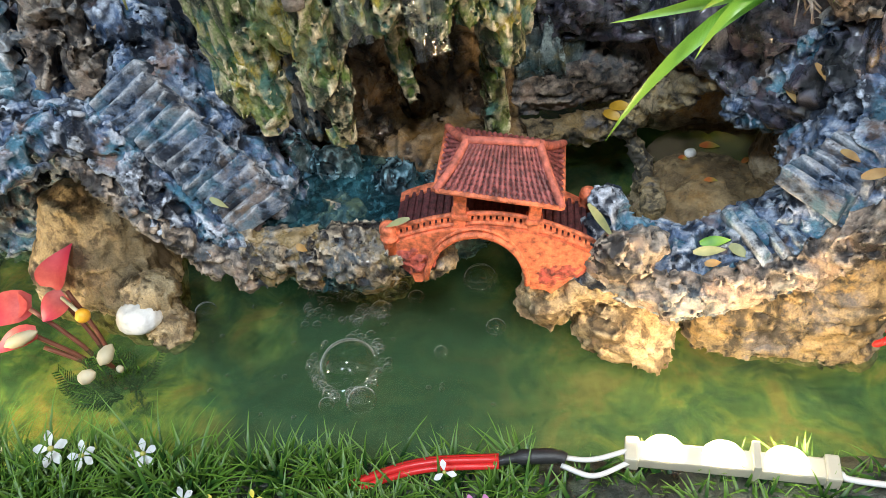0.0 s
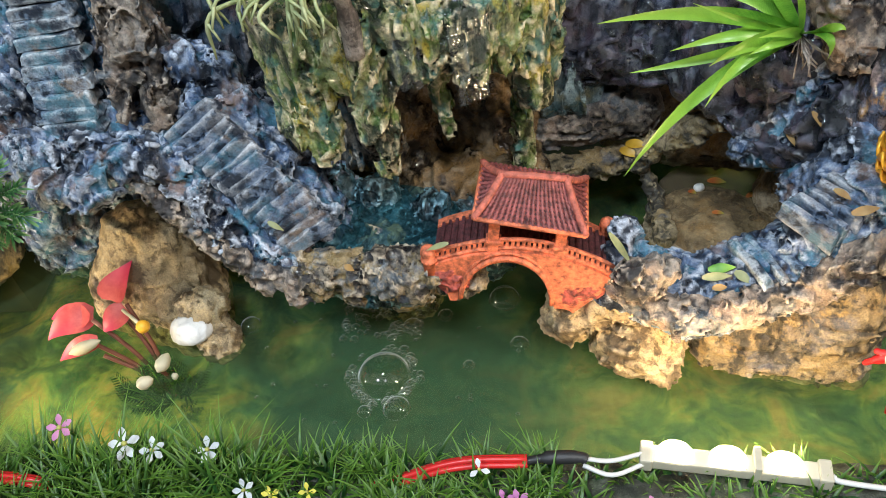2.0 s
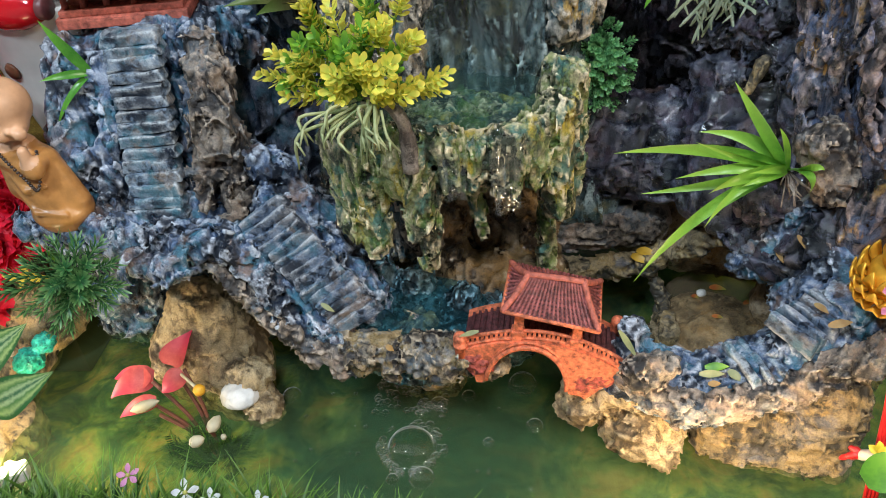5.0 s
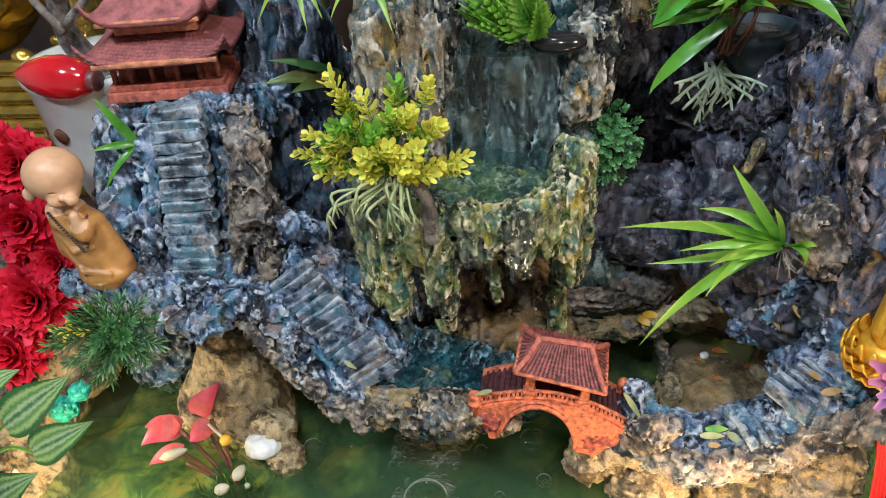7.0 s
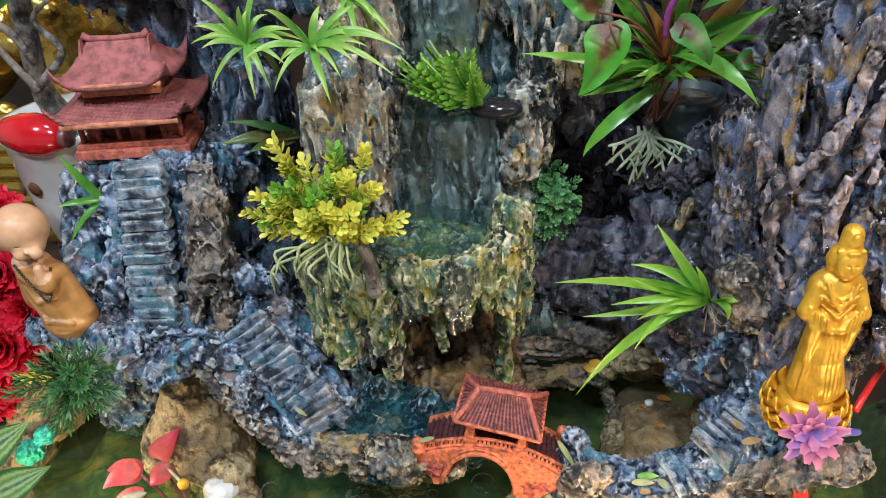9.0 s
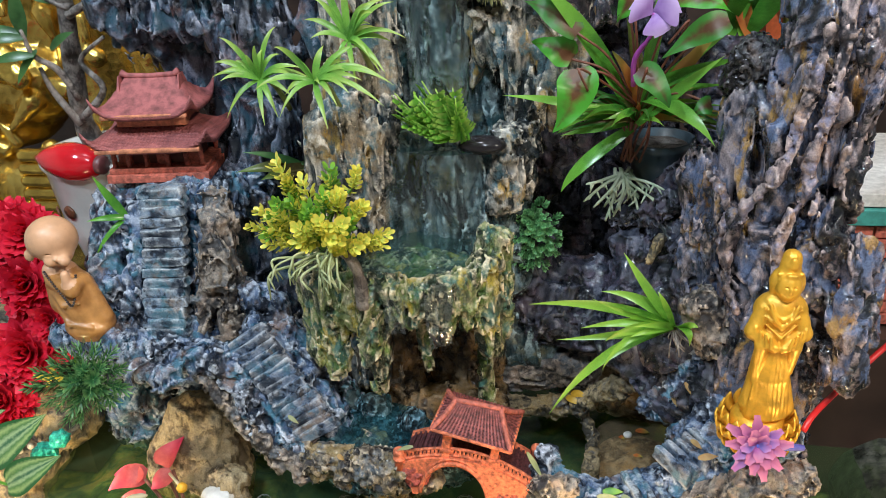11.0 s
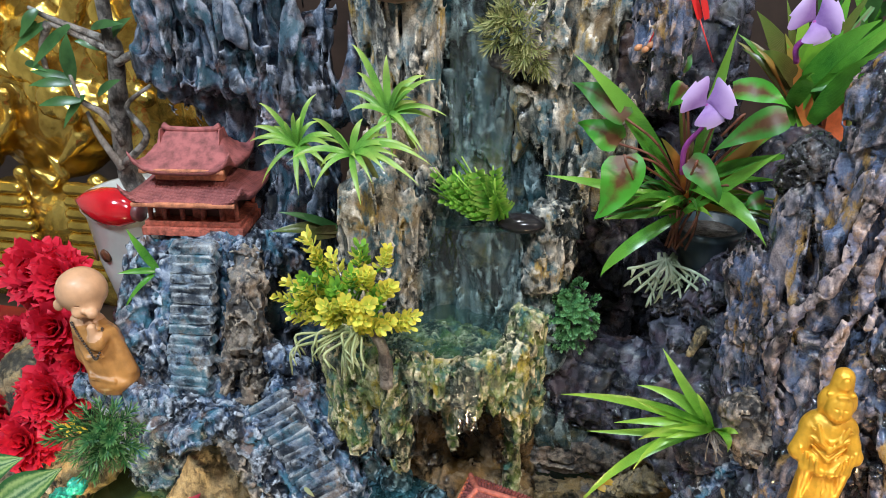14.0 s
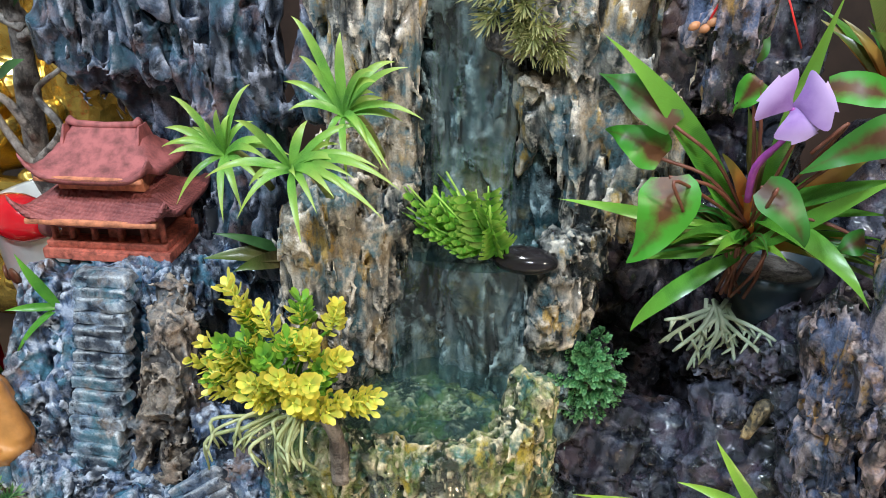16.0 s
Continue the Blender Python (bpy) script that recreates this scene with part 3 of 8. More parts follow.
# slate mass that carries the upper flight, the landing and the small figure
rock("stair_rock", "blue-grey craggy rock that carries the upper flight", [
    cap((-0.245, 0.395, 0.20), (-0.245, 0.425, 0.262), 0.040, 0.030), cap((-0.235, 0.375, 0.16), (-0.235, 0.420, 0.235), 0.030, 0.034),
    cap((-0.264, 0.380, 0.272), (-0.262, 0.340, 0.200), 0.0075, 0.009), cap((-0.292, 0.392, 0.272), (-0.286, 0.352, 0.215), 0.016, 0.018),
    cap((-0.325, 0.330, 0.176), (-0.255, 0.318, 0.172), 0.013, 0.016), cap((-0.255, 0.318, 0.168), (-0.180, 0.320, 0.166), 0.015, 0.014),
    cap((-0.300, 0.345, 0.170), (-0.20, 0.355, 0.165), 0.022, 0.022), cap((-0.237, 0.298, 0.166), (-0.212, 0.296, 0.163), 0.011, 0.010),
    cap((-0.24, 0.40, 0.17), (-0.25, 0.46, 0.0), 0.04, 0.05), cap((-0.325, 0.39, 0.17), (-0.34, 0.43, 0.02), 0.03, 0.04),
    cap((-0.29, 0.41, 0.262), (-0.195, 0.412, 0.272), 0.020, 0.020), cap((-0.285, 0.45, 0.255), (-0.195, 0.45, 0.262), 0.024, 0.024)],
    BLUE_ROCK, amp=0.0092, size=0.017, stretch=1.6, h=0.002, k=0.006, seed=3)
rock("rim_rock", "brown and tan crumbly rock ridge beside the upper flight", [
    cap((-0.196, 0.392, 0.275), (-0.193, 0.350, 0.205), 0.012, 0.012), cap((-0.185, 0.372, 0.262), (-0.182, 0.350, 0.225), 0.014, 0.013), cap((-0.180, 0.36, 0.225), (-0.176, 0.335, 0.185), 0.012, 0.008), cap((-0.198, 0.345, 0.208), (-0.196, 0.335, 0.19), 0.008, 0.006)],
    BROWN_ROCK, amp=0.0085, size=0.012, stretch=1.5, h=0.0017, k=0.004, seed=33)
# slate mass of the lower flight, with its hanging fringe
rock("stair_rock", "blue-grey rock that carries the lower flight, fringed with drips", [
    cap((-0.158, 0.352, 0.168), (-0.098, 0.330, 0.098), 0.022, 0.017), cap((-0.180, 0.330, 0.170), (-0.116, 0.306, 0.094), 0.011, 0.010),
    cap((-0.150, 0.350, 0.176), (-0.088, 0.325, 0.118), 0.014, 0.009), cap((-0.14, 0.37, 0.14), (-0.09, 0.36, 0.06), 0.03, 0.03),
    cap((-0.146, 0.302, 0.116), (-0.132, 0.297, 0.082), 0.008, 0.0035), cap((-0.128, 0.301, 0.105), (-0.121, 0.298, 0.085), 0.009, 0.005),
    cap((-0.112, 0.300, 0.098), (-0.108, 0.296, 0.084), 0.010, 0.007), cap((-0.172, 0.316, 0.155), (-0.150, 0.304, 0.118), 0.010, 0.008),
    cap((-0.146, 0.365, 0.192), (-0.165, 0.362, 0.205), 0.012, 0.012), cap((-0.135, 0.352, 0.182), (-0.120, 0.352, 0.165), 0.010, 0.008)],
    BLUE_ROCK, amp=0.0072, size=0.013, stretch=1.4, h=0.0018, k=0.006, seed=4)
rock("rim_rock", "brown crusted edge hanging under the lower flight", chain([(-0.196, 0.316, 0.152), (-0.178, 0.308, 0.136), (-0.160, 0.302, 0.118), (-0.142, 0.297, 0.101), (-0.126, 0.294, 0.092), (-0.108, 0.291, 0.088)], [0.006, 0.007, 0.008, 0.0085, 0.0085, 0.009])
     + [cap((-0.144, 0.297, 0.098), (-0.134, 0.294, 0.073), 0.006, 0.002), cap((-0.120, 0.292, 0.090), (-0.116, 0.290, 0.078), 0.006, 0.003), ell((-0.107, 0.286, 0.083), (0.0095, 0.008, 0.0095)), ell((-0.128, 0.290, 0.086), (0.0075, 0.006, 0.008)), cap((-0.168, 0.303, 0.122), (-0.166, 0.302, 0.110), 0.005, 0.002)],
     BROWN_ROCK, amp=0.0046, size=0.009, stretch=1.0, h=0.0015, k=0.003, seed=55)
# knobbly rim from the lower flight to the bridge
rock("rim_rock", "knobbly grey and tan rim along the pond", chain([(-0.108, 0.297, 0.094), (-0.082, 0.293, 0.092), (-0.055, 0.291, 0.096), (-0.030, 0.292, 0.092), (-0.005, 0.295, 0.080)], [0.011, 0.012, 0.013, 0.013, 0.012])
     + [ell((-0.098 + 0.0125 * i, 0.281 + 0.003 * math.sin(3 * i), 0.094 + 0.006 * math.sin(2.3 * i)), (0.0065 + 0.002 * math.sin(5 * i), 0.006, 0.0085)) for i in range(8)] + [ell((-0.092, 0.287, 0.090), (0.010, 0.010, 0.013)), ell((-0.070, 0.284, 0.088), (0.010, 0.009, 0.015)), ell((-0.050, 0.281, 0.094), (0.009, 0.008, 0.015)), ell((-0.036, 0.282, 0.086), (0.011, 0.008, 0.014)),
        cap((-0.06, 0.325, 0.08), (-0.06, 0.37, 0.0), 0.018, 0.03)], RIM_ROCK, amp=0.0052, size=0.010, stretch=1.2, h=0.0016, k=0.003, seed=5)
rock("basin_rock", "teal wet rock floor where the fall lands", [ell((-0.062, 0.335, 0.072), (0.052, 0.050, 0.020)), ell((-0.062, 0.354, 0.100), (0.015, 0.010, 0.018)), ell((-0.026, 0.338, 0.098), (0.013, 0.012, 0.014)),
     ell((-0.092, 0.362, 0.095), (0.014, 0.014, 0.024)), ell((-0.01, 0.36, 0.06), (0.05, 0.04, 0.03))], TEAL_ROCK, amp=0.0061, size=0.010, stretch=1.0, h=0.0018, seed=6)

# hollow rock with the upper pool and its dripping skirt
rock("waterfall_rock", "mossy yellow-green wet rock with dripping stalactites", [
    cap((-0.094, 0.334, 0.240), (-0.090, 0.326, 0.176), 0.014, 0.011), cap((-0.084, 0.328, 0.242), (-0.080, 0.320, 0.168), 0.012, 0.010), cap((-0.072, 0.326, 0.235), (-0.071, 0.322, 0.180), 0.012, 0.006),
    cap((-0.060, 0.322, 0.242), (-0.058, 0.322, 0.208), 0.012, 0.009), cap((-0.046, 0.313, 0.244), (-0.044, 0.315, 0.185), 0.012, 0.010), cap((-0.044, 0.315, 0.185), (-0.043, 0.316, 0.154), 0.010, 0.006), cap((-0.026, 0.316, 0.242), (-0.024, 0.318, 0.214), 0.012, 0.008),
    cap((-0.010, 0.317, 0.240), (-0.012, 0.320, 0.214), 0.011, 0.007), cap((0.004, 0.320, 0.240), (0.004, 0.322, 0.208), 0.012, 0.006), cap((0.015, 0.325, 0.240), (0.013, 0.326, 0.203), 0.011, 0.005), cap((0.026, 0.332, 0.242), (0.026, 0.334, 0.205), 0.012, 0.007),
    cap((0.040, 0.345, 0.248), (0.042, 0.346, 0.176), 0.013, 0.009), cap((0.048, 0.360, 0.265), (0.050, 0.362, 0.180), 0.011, 0.007), cap((0.034, 0.372, 0.20), (0.034, 0.372, 0.10), 0.007, 0.007), cap((-0.016, 0.352, 0.20), (-0.010, 0.35, 0.15), 0.006, 0.004),
    cap((-0.050, 0.306, 0.240), (-0.050, 0.308, 0.206), 0.0035, 0.003), cap((-0.042, 0.304, 0.240), (-0.041, 0.307, 0.200), 0.0035, 0.003), cap((-0.028, 0.310, 0.240), (-0.022, 0.306, 0.254), 0.004, 0.002),
    ell((-0.022, 0.372, 0.217), (0.075, 0.055, 0.020)), cap((-0.098, 0.352, 0.24), (-0.09, 0.385, 0.245), 0.012, 0.014)],
    WET_ROCK, amp=0.0058, size=0.011, stretch=2.4, h=0.0016, k=0.0030, seed=7,
    cut=[ell((-0.020, 0.368, 0.262), (0.052, 0.043, 0.024))])
# Brown stone, coloured dark so that the hollow reads as shaded.
rock("cave_rock", "brown rock in the hollow under the pool, darkened for its shade", [cap((-0.05, 0.425, 0.20), (-0.05, 0.425, 0.08), 0.030, 0.035), cap((0.01, 0.425, 0.20), (0.01, 0.430, 0.08), 0.030, 0.035), cap((-0.10, 0.41, 0.2), (-0.11, 0.42, 0.08), 0.026, 0.03), ell((0.0, 0.385, 0.085), (0.05, 0.03, 0.02))],
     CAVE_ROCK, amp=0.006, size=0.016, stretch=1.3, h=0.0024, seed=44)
rock("rock_post", "wet grey and ochre stone on the pool's rim", [cap((0.036, 0.366, 0.245), (0.036, 0.372, 0.266), 0.010, 0.006), cap((0.048, 0.372, 0.25), (0.046, 0.374, 0.262), 0.007, 0.005)], WET_ROCK, amp=0.0038, size=0.008, stretch=1.5, h=0.0015, seed=8)

# the wall of the fall, its upper ledge and the shafts beside it
rock("fall_wall", "dark wet rock wall behind the waterfall", [
    cap((-0.055, 0.425, 0.22), (-0.048, 0.418, 0.318), 0.030, 0.026), cap((0.005, 0.432, 0.22), (0.002, 0.418, 0.306), 0.034, 0.026), cap((0.045, 0.44, 0.20), (0.040, 0.43, 0.30), 0.028, 0.022),
    cap((-0.03, 0.47, 0.30), (-0.025, 0.472, 0.52), 0.040, 0.042), cap((0.03, 0.478, 0.30), (0.035, 0.475, 0.52), 0.036, 0.036), cap((0.0, 0.462, 0.32), (0.0, 0.452, 0.44), 0.025, 0.022),
    cap((-0.06, 0.45, 0.12), (0.06, 0.46, 0.12), 0.04, 0.04)],
    WALL_ROCK, amp=0.0090, size=0.020, stretch=3.2, h=0.0023, seed=9)
rock("rock_shaft", "grey and tan upright rock shaft beside the fall", [
    cap((-0.088, 0.362, 0.262), (-0.084, 0.362, 0.352), 0.011, 0.012), cap((-0.072, 0.372, 0.262), (-0.070, 0.368, 0.355), 0.015, 0.014), cap((-0.058, 0.385, 0.255), (-0.052, 0.388, 0.340), 0.012, 0.013),
    cap((-0.045, 0.395, 0.33), (-0.040, 0.40, 0.36), 0.010, 0.008), cap((-0.08, 0.39, 0.34), (-0.07, 0.40, 0.38), 0.020, 0.018), cap((-0.08, 0.39, 0.26), (-0.08, 0.42, 0.12), 0.02, 0.04)],
    FALL_ROCK, amp=0.0092, size=0.015, stretch=3.2, h=0.0018, seed=10)
rock("rock_shaft", "tan and grey ribbed rock shaft above the long-leaved plant", [
    cap((-0.068, 0.415, 0.36), (-0.070, 0.42, 0.53), 0.014, 0.016), cap((-0.046, 0.412, 0.37), (-0.044, 0.415, 0.53), 0.013, 0.015), cap((-0.085, 0.43, 0.40), (-0.092, 0.43, 0.53), 0.010, 0.012)],
    FALL_ROCK, amp=0.0100, size=0.018, stretch=3.6, h=0.0019, seed=11, cut=[ell((-0.056, 0.4, 0.43), (0.005, 0.016, 0.020)), ell((-0.088, 0.41, 0.445), (0.006, 0.014, 0.016))])
rock("rock_shaft", "dark ochre-streaked rock beside the upper fall", [
    cap((0.040, 0.448, 0.37), (0.036, 0.440, 0.45), 0.018, 0.020), cap((0.062, 0.440, 0.36), (0.060, 0.438, 0.53), 0.018, 0.022), cap((0.090, 0.442, 0.34), (0.088, 0.440, 0.53), 0.018, 0.022), cap((0.034, 0.430, 0.46), (0.02, 0.43, 0.53), 0.015, 0.018),
    cap((0.058, 0.44, 0.34), (0.07, 0.44, 0.36), 0.014, 0.016)],
    FALL_ROCK, amp=0.0115, size=0.022, stretch=2.4, h=0.0020, seed=12, cut=[ell((0.033, 0.432, 0.355), (0.016, 0.026, 0.026)), ell((0.026, 0.43, 0.428), (0.022, 0.022, 0.009)), ell((0.105, 0.44, 0.441), (0.017, 0.045, 0.034))])
# Pitted back of the recess; its near-black colour carries the recess's shade.
rock("recess_rock", "pitted wet rock in the recess beside the fall, blackened for its shade", [ell((0.033, 0.46599999999999997, 0.355), (0.026, 0.016, 0.036))], KNOB_ROCK, amp=0.0040, size=0.008, stretch=1.2, h=0.0018, k=0.004, seed=73)
rock("ochre_rock", "golden wet lump of rock by the fall's lip", [cap((0.052, 0.414, 0.278), (0.050, 0.412, 0.330), 0.013, 0.011), cap((0.040, 0.410, 0.27), (0.046, 0.412, 0.30), 0.009, 0.012), cap((0.066, 0.425, 0.28), (0.066, 0.425, 0.33), 0.008, 0.010)], FALL_ROCK, amp=0.0057, size=0.012, stretch=1.6, h=0.0017, seed=13)

# slabs behind the pagoda
rock("rock_slab", "blue-grey holed slab of rock behind the pagoda", [
    cap((-0.30, 0.475, 0.43), (-0.225, 0.47, 0.36), 0.022, 0.026), cap((-0.31, 0.478, 0.52), (-0.29, 0.475, 0.42), 0.018, 0.020), cap((-0.255, 0.475, 0.53), (-0.245, 0.472, 0.40), 0.022, 0.024), cap((-0.215, 0.475, 0.53), (-0.205, 0.470, 0.33), 0.020, 0.022),
    cap((-0.18, 0.468, 0.53), (-0.172, 0.462, 0.30), 0.018, 0.022), cap((-0.145, 0.462, 0.46), (-0.15, 0.455, 0.28), 0.014, 0.018), cap((-0.125, 0.452, 0.45), (-0.10, 0.445, 0.40), 0.013, 0.014), cap((-0.122, 0.45, 0.53), (-0.128, 0.45, 0.44), 0.009, 0.010),
    cap((-0.20, 0.47, 0.32), (-0.19, 0.48, 0.10), 0.03, 0.05), cap((-0.15, 0.48, 0.26), (-0.12, 0.49, 0.08), 0.03, 0.05)] + folds(4, -0.305, -0.150, 0.040, 0.34, 0.53, lambda x: 0.446 - 0.05 * (x + 0.3), 4),
    SLAB_ROCK, amp=0.0130, size=0.034, stretch=2.6, h=0.0022, seed=14, cut=[ell((-0.247, 0.436, 0.345), (0.080, 0.046, 0.070)), ell((-0.275, 0.448, 0.485), (0.010, 0.022, 0.022)), ell((-0.172, 0.455, 0.475), (0.012, 0.05, 0.050)), ell((-0.122, 0.450, 0.450), (0.011, 0.05, 0.040)), ell((-0.262, 0.455, 0.452), (0.006, 0.02, 0.012)), ell((-0.222, 0.45, 0.44), (0.007, 0.02, 0.018))])

# dark back wall to the right of the fall, over the grotto
rock("back_rock", "dark blue-grey rock face behind the rosette plant", [
    cap((0.066, 0.458, 0.10), (0.066, 0.452, 0.225), 0.028, 0.022), cap((0.088, 0.440, 0.150), (0.098, 0.455, 0.185), 0.026, 0.018), cap((0.12, 0.432, 0.145), (0.125, 0.458, 0.185), 0.022, 0.016),
    cap((0.150, 0.405, 0.150), (0.155, 0.435, 0.215), 0.026, 0.020), cap((0.18, 0.378, 0.165), (0.180, 0.415, 0.22), 0.022, 0.020), cap((0.205, 0.362, 0.16), (0.20, 0.390, 0.24), 0.018, 0.020),
    cap((0.09, 0.575, 0.12), (0.09, 0.575, 0.45), 0.035, 0.035), cap((0.16, 0.565, 0.10), (0.16, 0.565, 0.45), 0.035, 0.035), cap((0.22, 0.50, 0.05), (0.23, 0.50, 0.36), 0.035, 0.03),
    cap((0.150, 0.40, 0.135), (0.190, 0.348, 0.125), 0.012, 0.011), cap((0.200, 0.335, 0.14), (0.215, 0.33, 0.16), 0.016, 0.018)],
    DARK_ROCK, amp=0.0085, size=0.030, stretch=1.0, h=0.0024, seed=15)
rock("shelf_rock", "blue-grey jutting ledge with thin broken plates", [
    cap((0.140, 0.438, 0.252), (0.168, 0.428, 0.258), 0.008, 0.010), cap((0.166, 0.425, 0.262), (0.192, 0.402, 0.285), 0.010, 0.009), cap((0.168, 0.432, 0.255), (0.190, 0.408, 0.245), 0.012, 0.014), cap((0.178, 0.410, 0.276), (0.172, 0.415, 0.256), 0.006, 0.004),
    cap((0.170, 0.440, 0.275), (0.205, 0.415, 0.300), 0.012, 0.014), cap((0.145, 0.435, 0.232), (0.160, 0.425, 0.226), 0.011, 0.012)],
    DARK_ROCK, amp=0.0070, size=0.014, stretch=1.0, h=0.0018, k=0.004, seed=56)
rock("stalactite", "grey hanging stone with a pale pink edge", [cap((0.188, 0.392, 0.306), (0.193, 0.386, 0.262), 0.008, 0.004), cap((0.194, 0.394, 0.300), (0.202, 0.388, 0.268), 0.007, 0.005)], RIDGE_ROCK, amp=0.0036, size=0.009, stretch=2.4, h=0.0014, k=0.003, seed=57)
rock("stalactite", "small tan hanging stone in the hollow", [cap((0.172, 0.402, 0.248), (0.164, 0.398, 0.230), 0.005, 0.003)], WARM_ROCK, amp=0.002, size=0.007, stretch=1.5, h=0.0013, k=0.003, seed=58)
rock("rim_rock", "tan and grey square block of rock under the cliff", [cap((0.200, 0.340, 0.226), (0.213, 0.333, 0.198), 0.013, 0.012), cap((0.190, 0.345, 0.218), (0.204, 0.338, 0.190), 0.007, 0.006)], BROWN_ROCK, amp=0.0060, size=0.012, stretch=1.2, h=0.0016, k=0.004, seed=59)
rock("slant_rock", "pale blue slanting rib of rock over the grotto", chain([(0.164, 0.360, 0.116), (0.178, 0.358, 0.135), (0.196, 0.352, 0.163), (0.206, 0.348, 0.182)], [0.006, 0.006, 0.0055, 0.005]) + [cap((0.172, 0.362, 0.110), (0.196, 0.345, 0.120), 0.007, 0.010), cap((0.185, 0.355, 0.13), (0.206, 0.34, 0.15), 0.009, 0.010)], BLUE_ROCK, amp=0.0040, size=0.010, stretch=1.0, h=0.0015, k=0.004, seed=60)
rock("grotto_rock", "brown wet rock floor and walls inside the grotto", [
    ell((0.166, 0.388, 0.000), (0.052, 0.062, 0.036)), cap((0.12, 0.480, 0.06), (0.20, 0.470, 0.06), 0.034, 0.04), cap((0.212, 0.39, 0.05), (0.217, 0.37, 0.10), 0.022, 0.018)],
    SAND_ROCK, amp=0.0036, size=0.016, stretch=1.0, h=0.0023, seed=16)
rock("basin_rock", "tan crumbly lip between the pond and the brown pool", chain([(0.115, 0.412, 0.067), (0.125, 0.398, 0.048), (0.125, 0.372, 0.053), (0.123, 0.345, 0.059)], [0.0055, 0.0045, 0.0045, 0.007]) + chain([(0.125, 0.398, 0.048), (0.125, 0.398, 0.0)], [0.005, 0.008]) + chain([(0.125, 0.372, 0.053), (0.125, 0.372, 0.0)], [0.0045, 0.008]),
     WARM_ROCK, amp=0.0038, size=0.009, stretch=1.0, h=0.0015, k=0.003, seed=63)
rock("grotto_lintel", "crusted tan knobs over the grotto's mouth", chain([(0.112, 0.412, 0.072), (0.128, 0.410, 0.088), (0.146, 0.402, 0.106), (0.160, 0.388, 0.118)], [0.009, 0.008, 0.008, 0.008]) + [ell((0.134, 0.402, 0.094), (0.008, 0.007, 0.009)), ell((0.146, 0.396, 0.100), (0.007, 0.006, 0.008))],
     WARM_ROCK, amp=0.0042, size=0.009, stretch=1.0, h=0.0015, k=0.004, seed=64)
rock("ledge_rock", "grey wet ledge over the hidden pool", [cap((0.03, 0.438, 0.092), (0.110, 0.446, 0.094), 0.022, 0.022)], BROWN_ROCK, amp=0.0050, size=0.016, stretch=0.6, h=0.0019, seed=65)
rock("ledge_rock", "tan wet rim of the ledge over the hidden pool", chain([(0.015, 0.402, 0.075), (0.05, 0.412, 0.066), (0.09, 0.420, 0.064), (0.118, 0.418, 0.074)], [0.009, 0.0085, 0.009, 0.009]), WARM_ROCK, amp=0.0045, size=0.010, stretch=0.7, h=0.0016, seed=17)

# rock path from the bridge to the golden figure
rock("path_rock", "blue-grey ridged rock path from the bridge", [
    cap((0.080, 0.292, 0.082), (0.130, 0.278, 0.074), 0.020, 0.024), cap((0.130, 0.278, 0.074), (0.185, 0.282, 0.094), 0.024, 0.024), cap((0.185, 0.282, 0.094), (0.222, 0.286, 0.138), 0.024, 0.024),
    ell((0.090, 0.300, 0.108), (0.010, 0.009, 0.009)), cap((0.21, 0.30, 0.13), (0.25, 0.29, 0.15), 0.022, 0.018), cap((0.195, 0.32, 0.115), (0.215, 0.315, 0.15), 0.014, 0.016)],
    BLUE_ROCK, amp=0.0052, size=0.012, stretch=1.0, h=0.0018, k=0.005, seed=18)
rock("rim_rock", "knobbly tan rim of the rock path", chain([(0.086, 0.274, 0.090), (0.108, 0.258, 0.086), (0.130, 0.252, 0.086), (0.155, 0.256, 0.090), (0.180, 0.258, 0.098), (0.205, 0.255, 0.120), (0.228, 0.245, 0.145), (0.256, 0.245, 0.152)], [0.009, 0.010, 0.009, 0.009, 0.010, 0.010, 0.011, 0.012])
    + [ell((0.093, 0.258, 0.112), (0.013, 0.009, 0.013)), ell((0.104, 0.262, 0.112), (0.010, 0.008, 0.011)), ell((0.187, 0.262, 0.092), (0.010, 0.007, 0.012))]
    + [ell((0.114 + 0.0085 * i, 0.246 + 0.0012 * i, 0.086 + 0.0012 * i), (0.0042, 0.005, 0.010)) for i in range(9)],
    BROWN_ROCK, amp=0.0055, size=0.010, stretch=1.2, h=0.0016, k=0.004, seed=28)
rock("shore_rock", "tan rough rock under the path at the waterline", [ell((0.190, 0.298, 0.022), (0.055, 0.028, 0.038)), ell((0.222, 0.292, 0.04), (0.028, 0.026, 0.05)), ell((0.16, 0.295, 0.04), (0.03, 0.025, 0.04)), cap((0.150, 0.284, 0.016), (0.230, 0.275, 0.004), 0.012, 0.012)], WARM_ROCK, amp=0.0050, size=0.016, stretch=0.6, h=0.0019, seed=19)
rock("shore_rock", "pale tan rock reaching into the water", [ell((0.100, 0.288, 0.028), (0.030, 0.024, 0.028)), cap((0.095, 0.276, 0.035), (0.115, 0.266, 0.018), 0.014, 0.010), cap((0.06, 0.288, 0.06), (0.09, 0.285, 0.07), 0.014, 0.016), ell((0.055, 0.285, 0.05), (0.015, 0.014, 0.018))], TAN_ROCK, amp=0.0057, size=0.012, stretch=0.9, h=0.0018, seed=20)

